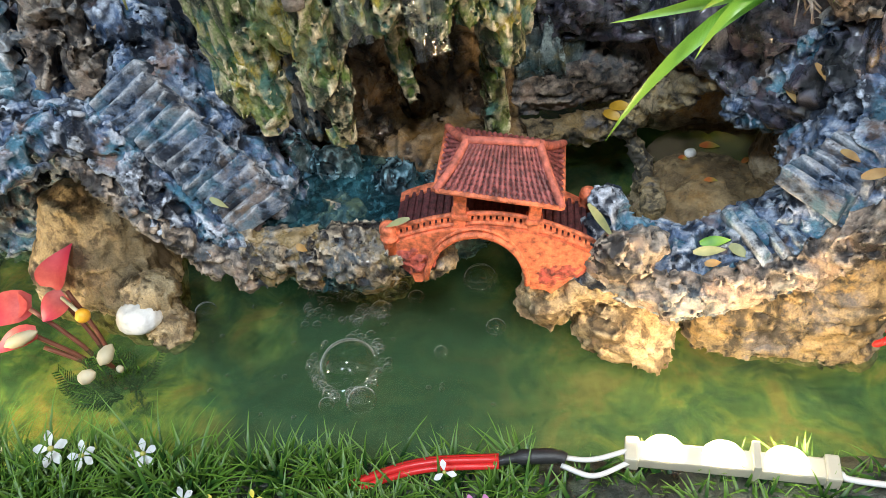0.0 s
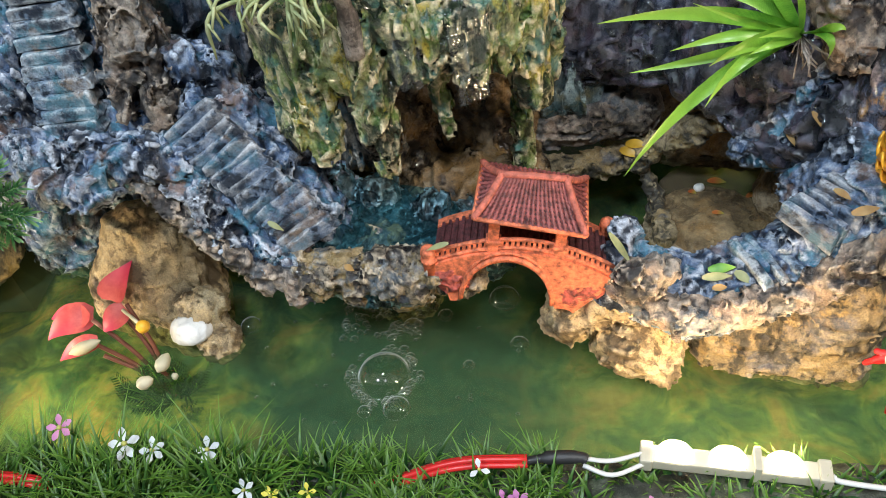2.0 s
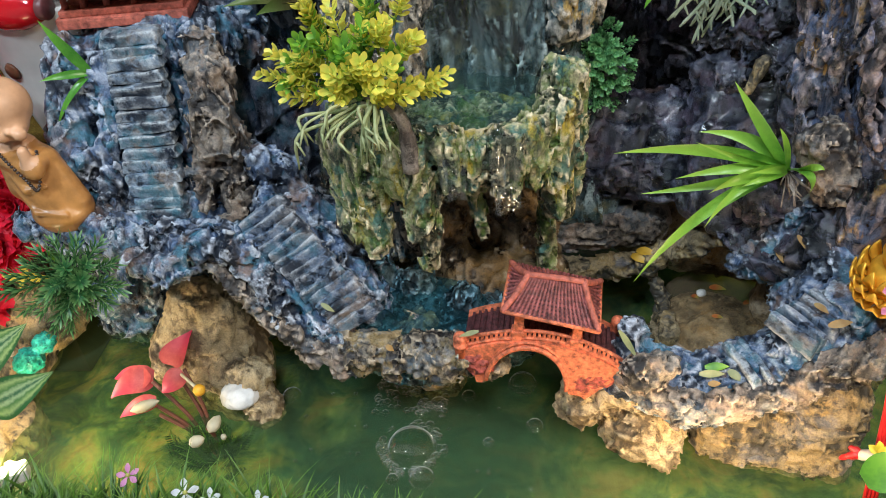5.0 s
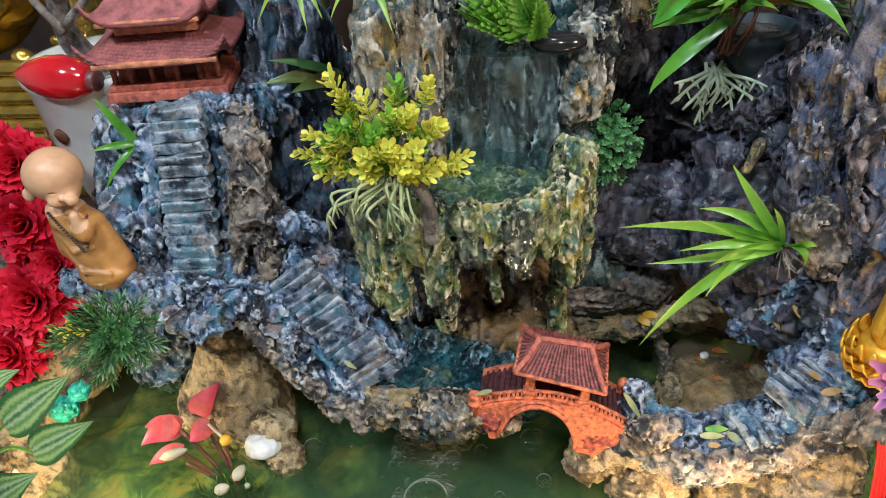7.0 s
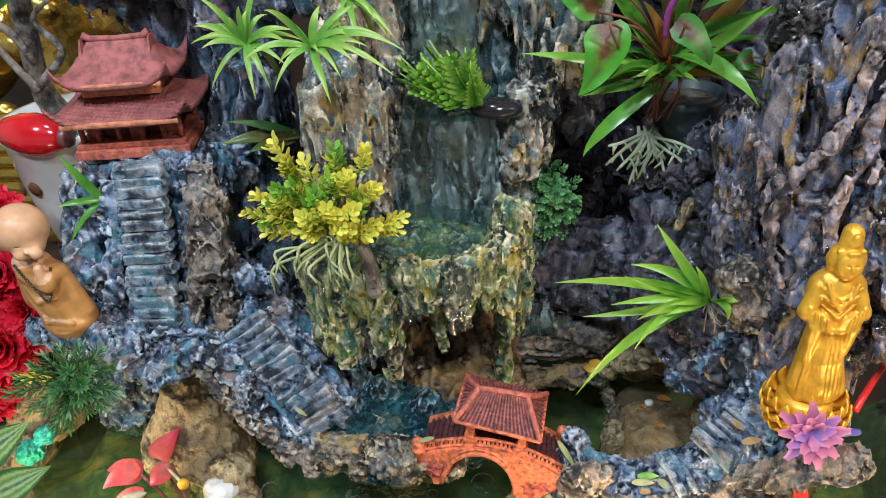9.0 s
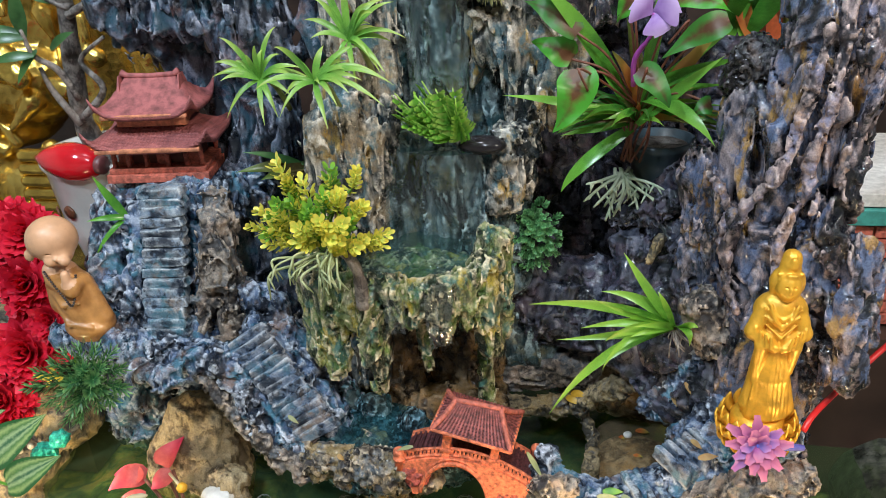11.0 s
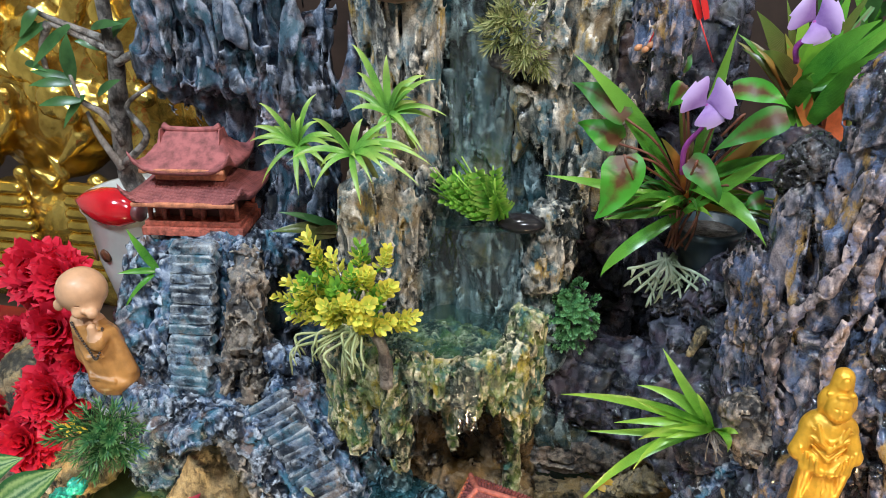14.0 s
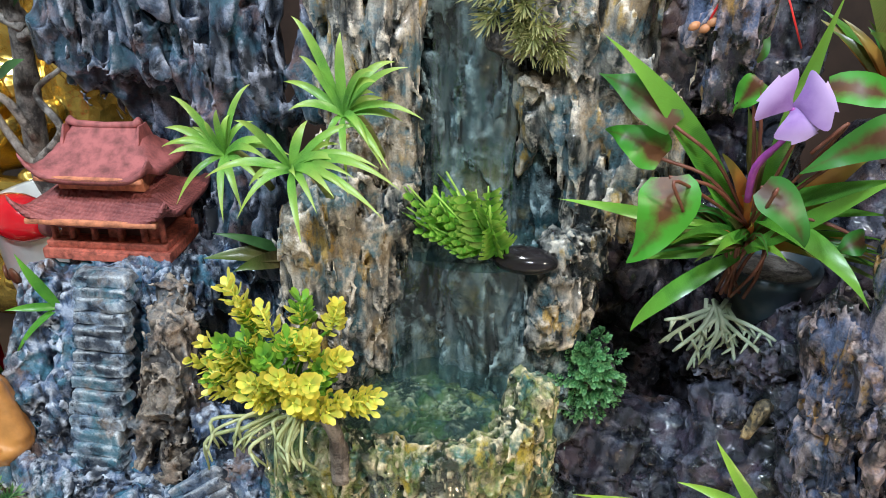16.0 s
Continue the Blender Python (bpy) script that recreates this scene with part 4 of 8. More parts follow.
# the tall cliff behind the golden figure
rock("cliff_rock", "tall craggy blue-grey cliff with deep upright folds", [
    cap((0.262, 0.350, 0.20), (0.258, 0.350, 0.440), 0.030, 0.024), cap((0.262, 0.352, 0.40), (0.256, 0.350, 0.456), 0.022, 0.014), cap((0.272, 0.350, 0.38), (0.284, 0.356, 0.436), 0.020, 0.016), cap((0.240, 0.352, 0.28), (0.244, 0.352, 0.400), 0.022, 0.014),
    cap((0.205, 0.374, 0.215), (0.202, 0.378, 0.325), 0.018, 0.016), cap((0.214, 0.364, 0.24), (0.220, 0.368, 0.370), 0.018, 0.018), cap((0.236, 0.345, 0.20), (0.238, 0.345, 0.33), 0.026, 0.024),
    cap((0.262, 0.330, 0.24), (0.262, 0.332, 0.31), 0.020, 0.014), cap((0.262, 0.318, 0.26), (0.272, 0.312, 0.295), 0.016, 0.014), cap((0.288, 0.312, 0.286), (0.298, 0.304, 0.232), 0.014, 0.011),
    cap((0.283, 0.296, 0.256), (0.286, 0.290, 0.204), 0.012, 0.011), cap((0.225, 0.325, 0.16), (0.245, 0.322, 0.24), 0.018, 0.020), cap((0.262, 0.325, 0.15), (0.264, 0.32, 0.22), 0.020, 0.020),
    cap((0.25, 0.36, 0.15), (0.25, 0.40, -0.05), 0.04, 0.05)] + folds(3, 0.236, 0.290, -0.022, 0.24, 0.42, lambda x: 0.331 - 0.30 * (x - 0.22), 3),
    CLIFF_ROCK, amp=0.0095, size=0.022, stretch=2.2, h=0.0019, k=0.004, seed=21, cut=[ell((0.224, 0.330, 0.345), (0.006, 0.022, 0.030)), ell((0.252, 0.316, 0.372), (0.006, 0.016, 0.026)), ell((0.212, 0.345, 0.255), (0.006, 0.02, 0.018))])
for label, line, rad in (("long pale pink ridge winding down the cliff", [(0.252, 0.318, 0.428), (0.246, 0.315, 0.395), (0.240, 0.313, 0.362), (0.232, 0.312, 0.338), (0.217, 0.318, 0.314), (0.209, 0.328, 0.275), (0.213, 0.326, 0.250), (0.219, 0.320, 0.236)], 0.0050),
                         ("short pale ridge on the cliff's flank", [(0.197, 0.354, 0.322), (0.204, 0.344, 0.316), (0.210, 0.338, 0.300), (0.206, 0.338, 0.278)], 0.0040),
                         ("grey and pink ridge down from the cliff's peak", [(0.262, 0.326, 0.456), (0.262, 0.318, 0.425), (0.258, 0.313, 0.380), (0.250, 0.312, 0.345), (0.256, 0.308, 0.315)], 0.0055),
                         ("grey ridge along the cliff's edge", [(0.276, 0.330, 0.444), (0.278, 0.322, 0.415), (0.284, 0.318, 0.392), (0.276, 0.315, 0.365), (0.268, 0.310, 0.335)], 0.0055),
                         ("brown-pink ridge low on the cliff", [(0.246, 0.310, 0.318), (0.236, 0.306, 0.292), (0.240, 0.304, 0.270), (0.252, 0.302, 0.252)], 0.0045)):
    rock("cliff_ridge", label, chain(line, [rad * (0.55 + 0.25 * (i % 2)) for i in range(len(line))]), RIDGE_ROCK, amp=0.0036, size=0.010, stretch=1.8, h=0.0015, k=0.003, seed=66 + 10 * len(line))
rock("knob_rock", "black bubbly knob of rock beside the cliff", [ell((0.222, 0.366, 0.398), (0.017, 0.015, 0.017)), ell((0.212, 0.368, 0.385), (0.012, 0.012, 0.012))], KNOB_ROCK, amp=0.0042, size=0.007, stretch=1.0, h=0.0014, k=0.004, seed=67)
rock("hanging_rock", "ribbed grey rock with a tan tip hanging over the plants", [cap((0.126, 0.404, 0.425), (0.138, 0.412, 0.53), 0.010, 0.017), cap((0.112, 0.412, 0.45), (0.118, 0.42, 0.53), 0.007, 0.012)], CLIFF_ROCK, amp=0.0072, size=0.011, stretch=3.0, h=0.0018, seed=22)


# ---- stairs ----
UP = Vector((0, 0, 1))


def frame_of(x_axis, origin, up=UP):
    x = Vector(x_axis).normalized()
    y = Vector(up).cross(x).normalized()
    z = x.cross(y)
    m = Matrix((x, y, z)).transposed().to_4x4()
    m.translation = origin
    return m


def flight(label, first, last, across, count, width, deep, high, material, seed):
    """A flight of worn stone steps from its first to its last tread."""
    a, b = Vector(first), Vector(last)
    base = thing("stone_steps", label, "steps", tuple(a))
    for n in range(count):
        s = n / (count - 1)
        at = a.lerp(b, s)
        wob = random.uniform(-0.04, 0.04)
        m = frame_of(Vector(across).normalized() + Vector((0, wob * 0.5, wob)), at) @ pose(random.uniform(-0.001, 0.001), 0, -high * 0.6, random.uniform(-8, 8), 0, 0)
        solid("step", slab_data(m, width * random.uniform(0.93, 1.05), deep * random.uniform(0.9, 1.15), high * random.uniform(0.9, 1.1), 0.0011, 0.88, 0.0017, seed + n), material, base, "", True)
    return base


STEP_STONE = rock_material("step_stone", (0.014, 0.022, 0.038), (0.13, 0.19, 0.27), (0.52, 0.56, 0.60), (0.27, 0.21, 0.16), 0.56, 0.36, tint=(0.05, 0.15, 0.20), lines=1.0)
EDGE_STONE = rock_material("worn_step_stone", (0.012, 0.019, 0.034), (0.095, 0.140, 0.220), (0.40, 0.42, 0.46), (0.28, 0.20, 0.14), 0.58, 0.40, ridge=(0.50, 0.56), tint=(0.06, 0.15, 0.22), lines=1.0, grain=0.004)
flight("steep flight of blue-grey worn stone steps", (-0.232, 0.336, 0.183), (-0.238, 0.384, 0.291), (1, 0.02, 0.03), 15, 0.040, 0.0130, 0.0080, STEP_STONE, 1)
flight("slanting flight of blue-grey worn stone steps", (-0.156, 0.327, 0.185), (-0.097, 0.302, 0.115), (0.036, 0.012, 0.020), 15, 0.039, 0.0044, 0.0098, EDGE_STONE, 40)
flight("broken blue-grey rock steps beside the golden figure", (0.180, 0.272, 0.134), (0.204, 0.282, 0.144), (0.62, -0.70, -0.16), 5, 0.036, 0.0046, 0.013, EDGE_STONE, 80)
flight("low ridged grey rock steps on the path", (0.154, 0.272, 0.107), (0.182, 0.275, 0.112), (0.40, -0.88, -0.10), 4, 0.036, 0.006, 0.005, STEP_STONE, 120)

# ---- clay bridge ----
def bridge():
    ob = thing("garden_bridge", "orange terracotta arched bridge with a tiled pavilion roof", "bridge", (0.028, 0.285, 0.07))
    left, right = Vector((-0.022, 0.276, 0.110)), Vector((0.080, 0.271, 0.098))
    m = frame_of(right - left, left)
    inv_len = (right - left).length
    deep = 0.040

    def deck(u):
        return 0.016 * math.sin(math.pi * min(1, max(0, u))) ** 0.85

    def side(y0, y1):
        """The arched wall between the deck and the opening."""
        vs, fs, n = [], [], 28
        for i in range(n + 1):
            u = i / n
            x = u * inv_len
            top = deck(u)
            v = (u - 0.43) / 0.255
            under = -0.028 + (0.036 * math.sqrt(max(0.0, 1 - v * v)) if abs(v) < 1 else 0.0)
            if u < 0.10:
                under = -0.016 + 0.010 * (0.10 - u) / 0.10
            if u > 0.80:
                under = -0.034 + 0.028 * (u - 0.80) / 0.20
            under = min(under, top - 0.004)
            for y in (y0, y1):
                vs += [m @ Vector((x, y, top)), m @ Vector((x, y, under))]
        for i in range(n):
            o = 4 * i
            fs += [(o, o + 1, o + 5, o + 4), (o + 2, o + 6, o + 7, o + 3), (o, o + 4, o + 6, o + 2), (o + 1, o + 3, o + 7, o + 5)]
        fs += [(0, 2, 3, 1), (4 * n, 4 * n + 1, 4 * n + 3, 4 * n + 2)]
        return vs, fs, [(0, 0)] * len(vs)

    solid("arch_wall", side(0, 0.006), BRIDGE_CLAY, ob)
    solid("arch_wall", side(deep - 0.006, deep), BRIDGE_CLAY, ob)
    top = [m @ Vector((u / 20 * inv_len, y, deck(u / 20) - 0.001 - 0.0005 * (j % 2))) for u in range(21) for j, y in enumerate((0.004, deep - 0.004))]
    low = [p - Vector((0, 0, 0.005)) for p in top]
    fs = []
    for i in range(20):
        a, b, c, d = 2 * i, 2 * i + 1, 2 * i + 3, 2 * i + 2
        fs += [(a, d, c, b), (a + 42, b + 42, c + 42, d + 42)]
    solid("deck", (top + low, fs, [(0, 0)] * 84), ROOF_CLAY, ob, "dark red ribbed deck")
    for i in range(1, 26):
        u = i / 26
        solid("tread", slab_data(m @ pose(u * inv_len, deep / 2, deck(u) - 0.001), 0.0022, deep - 0.009, 0.0014, 0.0004), ROOF_CLAY, ob)
    for y in (0.003,):
        for lift, r in ((0.0015, 0.0016), (0.0078, 0.0013)):
            line = [m @ Vector((i / 24 * inv_len, y, deck(i / 24) + lift)) for i in range(25)]
            solid("rail", tube_data(line, r, 6), BRIDGE_CLAY, ob, "", True)
        for i in range(1, 34):
            u = i / 34
            if abs(u - 0.33) < 0.02 or abs(u - 0.70) < 0.02:
                continue
            solid("baluster", slab_data(m @ pose(u * inv_len, y, deck(u) + 0.001), 0.0019, 0.0016, 0.0065, 0.0002), BRIDGE_CLAY, ob)
        for u, y in ((0.0, 0.003), (1.0, deep - 0.003)):
            c = m @ Vector((u * inv_len, y, -0.010))
            solid("end_post", lathe_data([(0.0042, 0), (0.0042, 0.012), (0.0050, 0.0125), (0.0050, 0.0140), (0.0036, 0.0145), (0.0048, 0.018), (0.0040, 0.0215), (0.001, 0.0235)], Matrix.Translation(c), 14), BRIDGE_CLAY, ob, "", True)
    # arched trim over the opening
    arc = [m @ Vector((inv_len * (0.43 + 0.262 * math.cos(a)), -0.0008, -0.026 + 0.038 * math.sin(a))) for a in np.linspace(math.pi * 0.98, 0.02 * math.pi, 24)]
    solid("arch_trim", tube_data(arc, 0.0017, 6), BRIDGE_CLAY, ob, "", True)
    solid("arch_trim", tube_data([p + Vector((0, 0.0006, 0.0035)) for p in arc[2:-2]], 0.0009, 6), BRIDGE_CLAY, ob, "", True)
    # rough clay clumps at the feet
    part("foot", rock_mesh("foot", [ell(m @ Vector((0.012, 0.006, -0.012)), (0.011, 0.008, 0.013)), ell(m @ Vector((0.004, 0.008, -0.008)), (0.008, 0.008, 0.010))], FOOT_CLAY, amp=0.0026, size=0.006, stretch=1.0, h=0.0013, k=0.003, seed=31), ob, "lumpy orange clay foot")
    part("foot", rock_mesh("foot", [ell(m @ Vector((0.082, 0.008, -0.018)), (0.010, 0.009, 0.016)), ell(m @ Vector((0.092, 0.008, -0.012)), (0.012, 0.009, 0.010))], FOOT_CLAY, amp=0.0026, size=0.006, stretch=1.0, h=0.0013, k=0.003, seed=32), ob, "lumpy dark red clay foot")
    # pavilion: four posts and a hipped roof of ribbed tiles
    for u in (0.335, 0.695):
        for y in (0.004, deep - 0.004):
            solid("roof_post", slab_data(m @ pose(u * inv_len, y, deck(u) - 0.002), 0.0062, 0.0062, 0.024, 0.0008), BRIDGE_CLAY, ob)
            solid("post_cap", slab_data(m @ pose(u * inv_len, y - 0.0005, deck(u) + 0.006), 0.0085, 0.0075, 0.0030, 0.0006), BRIDGE_CLAY, ob)
    fl, fr = Vector((0.006, 0.270, 0.151)), Vector((0.065, 0.267, 0.137))
    tl, tr = Vector((0.022, 0.291, 0.163)), Vector((0.056, 0.289, 0.159))
    back = Vector((0.004, 0.052, -0.003))
    bl, br = fl + back, fr + back

    def slope(a, b, c, d, ribs, rows, name):
        """A roof face from the eave a-b to the ridge d-c, ribbed with tiles."""
        nrm = (b - a).cross(d - a).normalized()

        def at(u, v):
            p = a.lerp(b, u).lerp(d.lerp(c, u), v)
            return p - nrm * (0.0030 * math.sin(math.pi * v) * 1.0)
        vs, fs = [], []
        for i in range(9):
            for j in range(9):
                vs.append(at(i / 8, j / 8))
        vs += [p - nrm * 0.0022 for p in vs]
        for i in range(8):
            for j in range(8):
                q = (9 * i + j, 9 * (i + 1) + j, 9 * (i + 1) + j + 1, 9 * i + j + 1)
                fs += [q, tuple(k + 81 for k in reversed(q))]
        for i in range(8):
            fs.append((9 * i, 81 + 9 * i, 81 + 9 * (i + 1), 9 * (i + 1)))
        face = solid(name, (vs, fs, [(0, 0)] * 162), ROOF_CLAY, ob, "dark red tiled slope", True)
        for i in range(ribs):
            u = (i + 0.5) / ribs
            line = [at(u, v) + nrm * 0.0003 for v in np.linspace(0, 0.985, 2 * rows)]
            rad = [0.00155 if k % 2 else 0.0007 for k in range(2 * rows)]
            solid("rib", tube_data(line, rad, 6), RIB_CLAY, face, "", True)
        return face
    slope(fl, fr, tr, tl, 20, 11, "front_slope")
    slope(br, bl, tl, tr, 21, 7, "back_slope")
    slope(bl, fl, tl, tl, 11, 8, "end_slope")
    slope(fr, br, tr, tr, 11, 8, "end_slope")
    for a, b in ((tl, tr), (fl, tl), (fr, tr), (bl, tl), (br, tr)):
        line = curve_points([a, a.lerp(b, 0.5) + Vector((0, 0, -0.0016 if a in (fl, fr, bl, br) else 0.0003)), b], 5)
        solid("ridge", tube_data(line, 0.0021, 7), TERRACOTTA, ob, "reddish clay ridge", True)
    solid("eave", tube_data([fl, fr], 0.0014, 6), BRIDGE_CLAY, ob, "", True)
    solid("eave", tube_data([fr, br], 0.0014, 6), BRIDGE_CLAY, ob, "", True)
    solid("eave", tube_data([fl, bl], 0.0014, 6), BRIDGE_CLAY, ob, "", True)
    mid = (fl + fr + bl + br) / 4
    solid("ceiling_board", slab_data(frame_of(fr - fl, mid + Vector((0, 0, -0.002))), 0.056, 0.046, 0.002, 0.0004), BRIDGE_CLAY, ob)


bridge()


# ---- clay pagoda ----
def flared_roof(m, w, d, h, top, lift, thick, n=25):
    """A hipped roof with corners that sweep up; top: how much of it is the flat ridge."""
    vs, fs = [], []
    for i in range(n):
        for j in range(n):
            u, v = 2 * i / (n - 1) - 1, 2 * j / (n - 1) - 1
            a, b = max(0, (abs(u) - top) / (1 - top)), abs(v)
            r = max(a, b)
            z = h * (1 - r) ** 1.25 + lift * (abs(u) ** 5) * (abs(v) ** 5) + 0.15 * lift * abs(u) ** 8
            vs.append(m @ Vector((u * w / 2, v * d / 2, z)))
    vs += [m @ (m.inverted() @ p - Vector((0, 0, thick))) for p in vs]
    k = n * n
    for i in range(n - 1):
        for j in range(n - 1):
            q = (n * i + j, n * (i + 1) + j, n * (i + 1) + j + 1, n * i + j + 1)
            fs += [q, tuple(k + x for x in reversed(q))]
    for i in range(n - 1):
        for a, b in ((n * i, n * (i + 1)), (n * (i + 1) + n - 1, n * i + n - 1), (i + 1, i), (n * (n - 1) + i, n * (n - 1) + i + 1)):
            fs.append((a, b, b + k, a + k)[::-1])
    return vs, fs, [(0, 0)] * len(vs)


def scale_clay():
    m, t, s = start("scaled_clay")
    co = t.nodes.new("ShaderNodeTexCoord")
    v = t.nodes.new("ShaderNodeTexVoronoi")
    v.inputs["Scale"].default_value, v.inputs["Randomness"].default_value = 330, 0.25
    t.links.new(co.outputs["Object"], v.inputs[0])
    n = noise_of(t, 0.008, 4)
    c = ramp(t, n.outputs[0], [(0.3, (0.20, 0.055, 0.055)), (0.65, (0.36, 0.105, 0.098))])
    t.links.new(c, s.inputs["Base Color"])
    s.inputs["Roughness"].default_value = 0.7
    bump(t, s, v.outputs[0], 1.0, 0.0016)
    return m


def pagoda():
    m = frame_of((0.97, 0.15, -0.01), (-0.259, 0.438, 0.287)) @ Matrix.Diagonal((0.84, 0.96, 0.95, 1.0))
    ob = thing("pagoda", "dusty red terracotta two-storey pagoda on the rock", "pagoda", tuple(m.translation))
    rose = plain("rose_clay", (0.29, 0.085, 0.084), 0.75, 0, 0.3, 0.008, 0.5)
    rim = plain("clay_edge", (0.52, 0.19, 0.10), 0.7, 0, 0.3, 0.006, 0.5)
    solid("plinth", slab_data(m, 0.108, 0.062, 0.008, 0.001), TERRACOTTA, ob)
    solid("plinth", slab_data(m @ pose(0, 0, 0.008), 0.102, 0.056, 0.005, 0.001), TERRACOTTA, ob)
    solid("stair", slab_data(m @ pose(-0.004, -0.031, 0.001), 0.048, 0.006, 0.006, 0.001), TERRACOTTA, ob)
    # Inner block in darkened clay, for the shade seen between the columns.
    solid("room", slab_data(m @ pose(0, 0.004, 0.013), 0.074, 0.036, 0.030, 0.0005), plain("clay_shade", (0.16, 0.06, 0.05), 0.8), ob, "inner room of clay darkened as shade between the columns")
    for x in (-0.046, -0.031, -0.012, 0.010, 0.030, 0.046):
        solid("column", lathe_data([(0.0030, 0), (0.0026, 0.004), (0.0024, 0.024), (0.0032, 0.027)], m @ pose(x, -0.022, 0.013), 10), TERRACOTTA, ob, "", True)
        solid("column", lathe_data([(0.0030, 0), (0.0024, 0.024)], m @ pose(x, 0.024, 0.013), 8), TERRACOTTA, ob, "", True)
    for x in (-0.036, 0.004, 0.036):
        solid("wall_panel", slab_data(m @ pose(x, -0.017, 0.013), 0.014, 0.003, 0.024, 0.0005), TERRACOTTA, ob)
    solid("lower_roof", flared_roof(m @ pose(0, 0, 0.036), 0.128, 0.086, 0.024, 0.45, 0.016, 0.0045), scale_clay(), ob, "scaled red clay lower roof", True)
    solid("eave", slab_data(m @ pose(0, -0.041, 0.0325), 0.108, 0.005, 0.0042, 0.0015), rim, ob, "orange clay eave")
    solid("upper_room", slab_data(m @ pose(0, 0, 0.050), 0.072, 0.040, 0.016, 0.001), rim, ob)
    for i in range(15):
        solid("bracket", slab_data(m @ pose(-0.035 + 0.005 * i, -0.021, 0.058), 0.0025, 0.004, 0.006, 0.0004), rim, ob)
    solid("upper_roof", flared_roof(m @ pose(0, 0, 0.064), 0.104, 0.072, 0.028, 0.5, 0.016, 0.004), rose, ob, "dusty rose clay upper roof", True)
    solid("eave", slab_data(m @ pose(0, -0.034, 0.0615), 0.088, 0.004, 0.0038, 0.0014), rim, ob, "orange clay eave")
    solid("ridge", tube_data([m @ Vector(p) for p in ((-0.030, 0, 0.095), (-0.024, 0, 0.092), (0, 0, 0.091), (0.024, 0, 0.092), (0.030, 0, 0.095))], [0.0032, 0.0026, 0.0026, 0.0026, 0.0032], 8), rose, ob, "", True)
    for sx in (-1, 1):
        solid("gable", slab_data(m @ pose(sx * 0.031, 0, 0.076), 0.004, 0.030, 0.017, 0.0008, 0.4), rose, ob)


pagoda()


# ---- figures ----
def monk():
    b, h = Vector((-0.294, 0.325, 0.194)), Vector((-0.313, 0.330, 0.267))
    ax = h - b
    x = Vector((1, -0.35, 0))
    prims = [cap(b + ax * 0.00, b + ax * 0.42, 0.0185, 0.0165), cap(b + ax * 0.35, b + ax * 0.62, 0.016, 0.010), ell(tuple(b + Vector((0.001, -0.002, 0.0))), (0.021, 0.018, 0.010)),
             ell(tuple(h + Vector((0.001, 0, 0.002))), (0.0205, 0.0195, 0.0185)), ell(tuple(h + Vector((0.008, -0.006, -0.008))), (0.012, 0.011, 0.010)),
             ell(tuple(h + Vector((-0.016, -0.010, -0.009))), (0.004, 0.003, 0.005)), cap(b + ax * 0.64 + Vector((-0.012, 0, 0)), b + ax * 0.26 + Vector((-0.015, 0, 0)), 0.0085, 0.0115), cap(b + ax * 0.30 + Vector((-0.013, 0, 0)), b + ax * 0.02 + Vector((-0.004, 0, 0)), 0.0115, 0.0135), cap(b + ax * 0.52 + Vector((0.014, -0.002, 0)), b + ax * 0.10 + Vector((0.016, -0.002, 0)), 0.0070, 0.0085),
             cap(b + ax * 0.55 + Vector((-0.010, -0.006, 0)), b + ax * 0.50 + Vector((0.012, -0.017, 0.002)), 0.0065, 0.0060), cap(b + ax * 0.55 + Vector((0.014, -0.002, 0)), b + ax * 0.52 + Vector((0.014, -0.015, 0.004)), 0.006, 0.005),
             cap(b + ax * 0.56 + Vector((0.011, -0.017, 0.001)), b + ax * 0.66 + Vector((0.012, -0.017, 0.004)), 0.0045, 0.0035)]
    face = h + Vector((0.013, -0.0165, -0.006))
    prims += [ell(tuple(face + Vector((0.0, -0.0005, -0.002))), (0.0018, 0.0018, 0.0016)), ell(tuple(face + Vector((-0.007, 0.0015, -0.005))), (0.0050, 0.0045, 0.0045)), ell(tuple(face + Vector((0.005, 0.003, -0.005))), (0.0045, 0.0045, 0.0042))]
    prims += chain([b + ax * 0.44 + Vector((-0.014, -0.0085, 0)), b + ax * 0.34 + Vector((-0.002, -0.0185, 0)), b + ax * 0.36 + Vector((0.012, -0.0160, 0))], [0.0010, 0.0016, 0.0010])
    prims += chain([b + ax * 0.30 + Vector((-0.015, -0.010, 0)), b + ax * 0.12 + Vector((-0.004, -0.0195, 0)), b + ax * 0.06 + Vector((0.013, -0.0165, 0))], [0.0012, 0.0018, 0.0012])
    slots = [ell(tuple(face + Vector((-0.0052, -0.0010, 0.0022))), (0.0030, 0.0020, 0.0006)), ell(tuple(face + Vector((0.0042, 0.0005, 0.0022))), (0.0026, 0.0020, 0.0006)), ell(tuple(face + Vector((-0.0005, -0.0005, -0.0065))), (0.0020, 0.0016, 0.0006))]
    me = rock_mesh("monk_figurine", prims, OCHRE, cut=slots, amp=0.0003, size=0.02, stretch=3.0, h=0.0009, k=0.0026, seed=41)
    skin = plain("skin_resin", (0.62, 0.34, 0.19), 0.42, 0, 0.1, 0.02, 0.08, 0.2)
    me.materials.append(skin)
    hand = b + ax * 0.61 + Vector((0.012, -0.018, 0.003))
    neck = b + ax * 0.66
    for f in me.polygons:
        c = f.center
        if (c - neck).dot(ax.normalized()) > 0.0 or (c - hand).length < 0.0075:
            f.material_index = 1
    tagged(new("monk_figurine", me), "bald ochre-robed monk figurine with folded hands on the rock", "figurine")
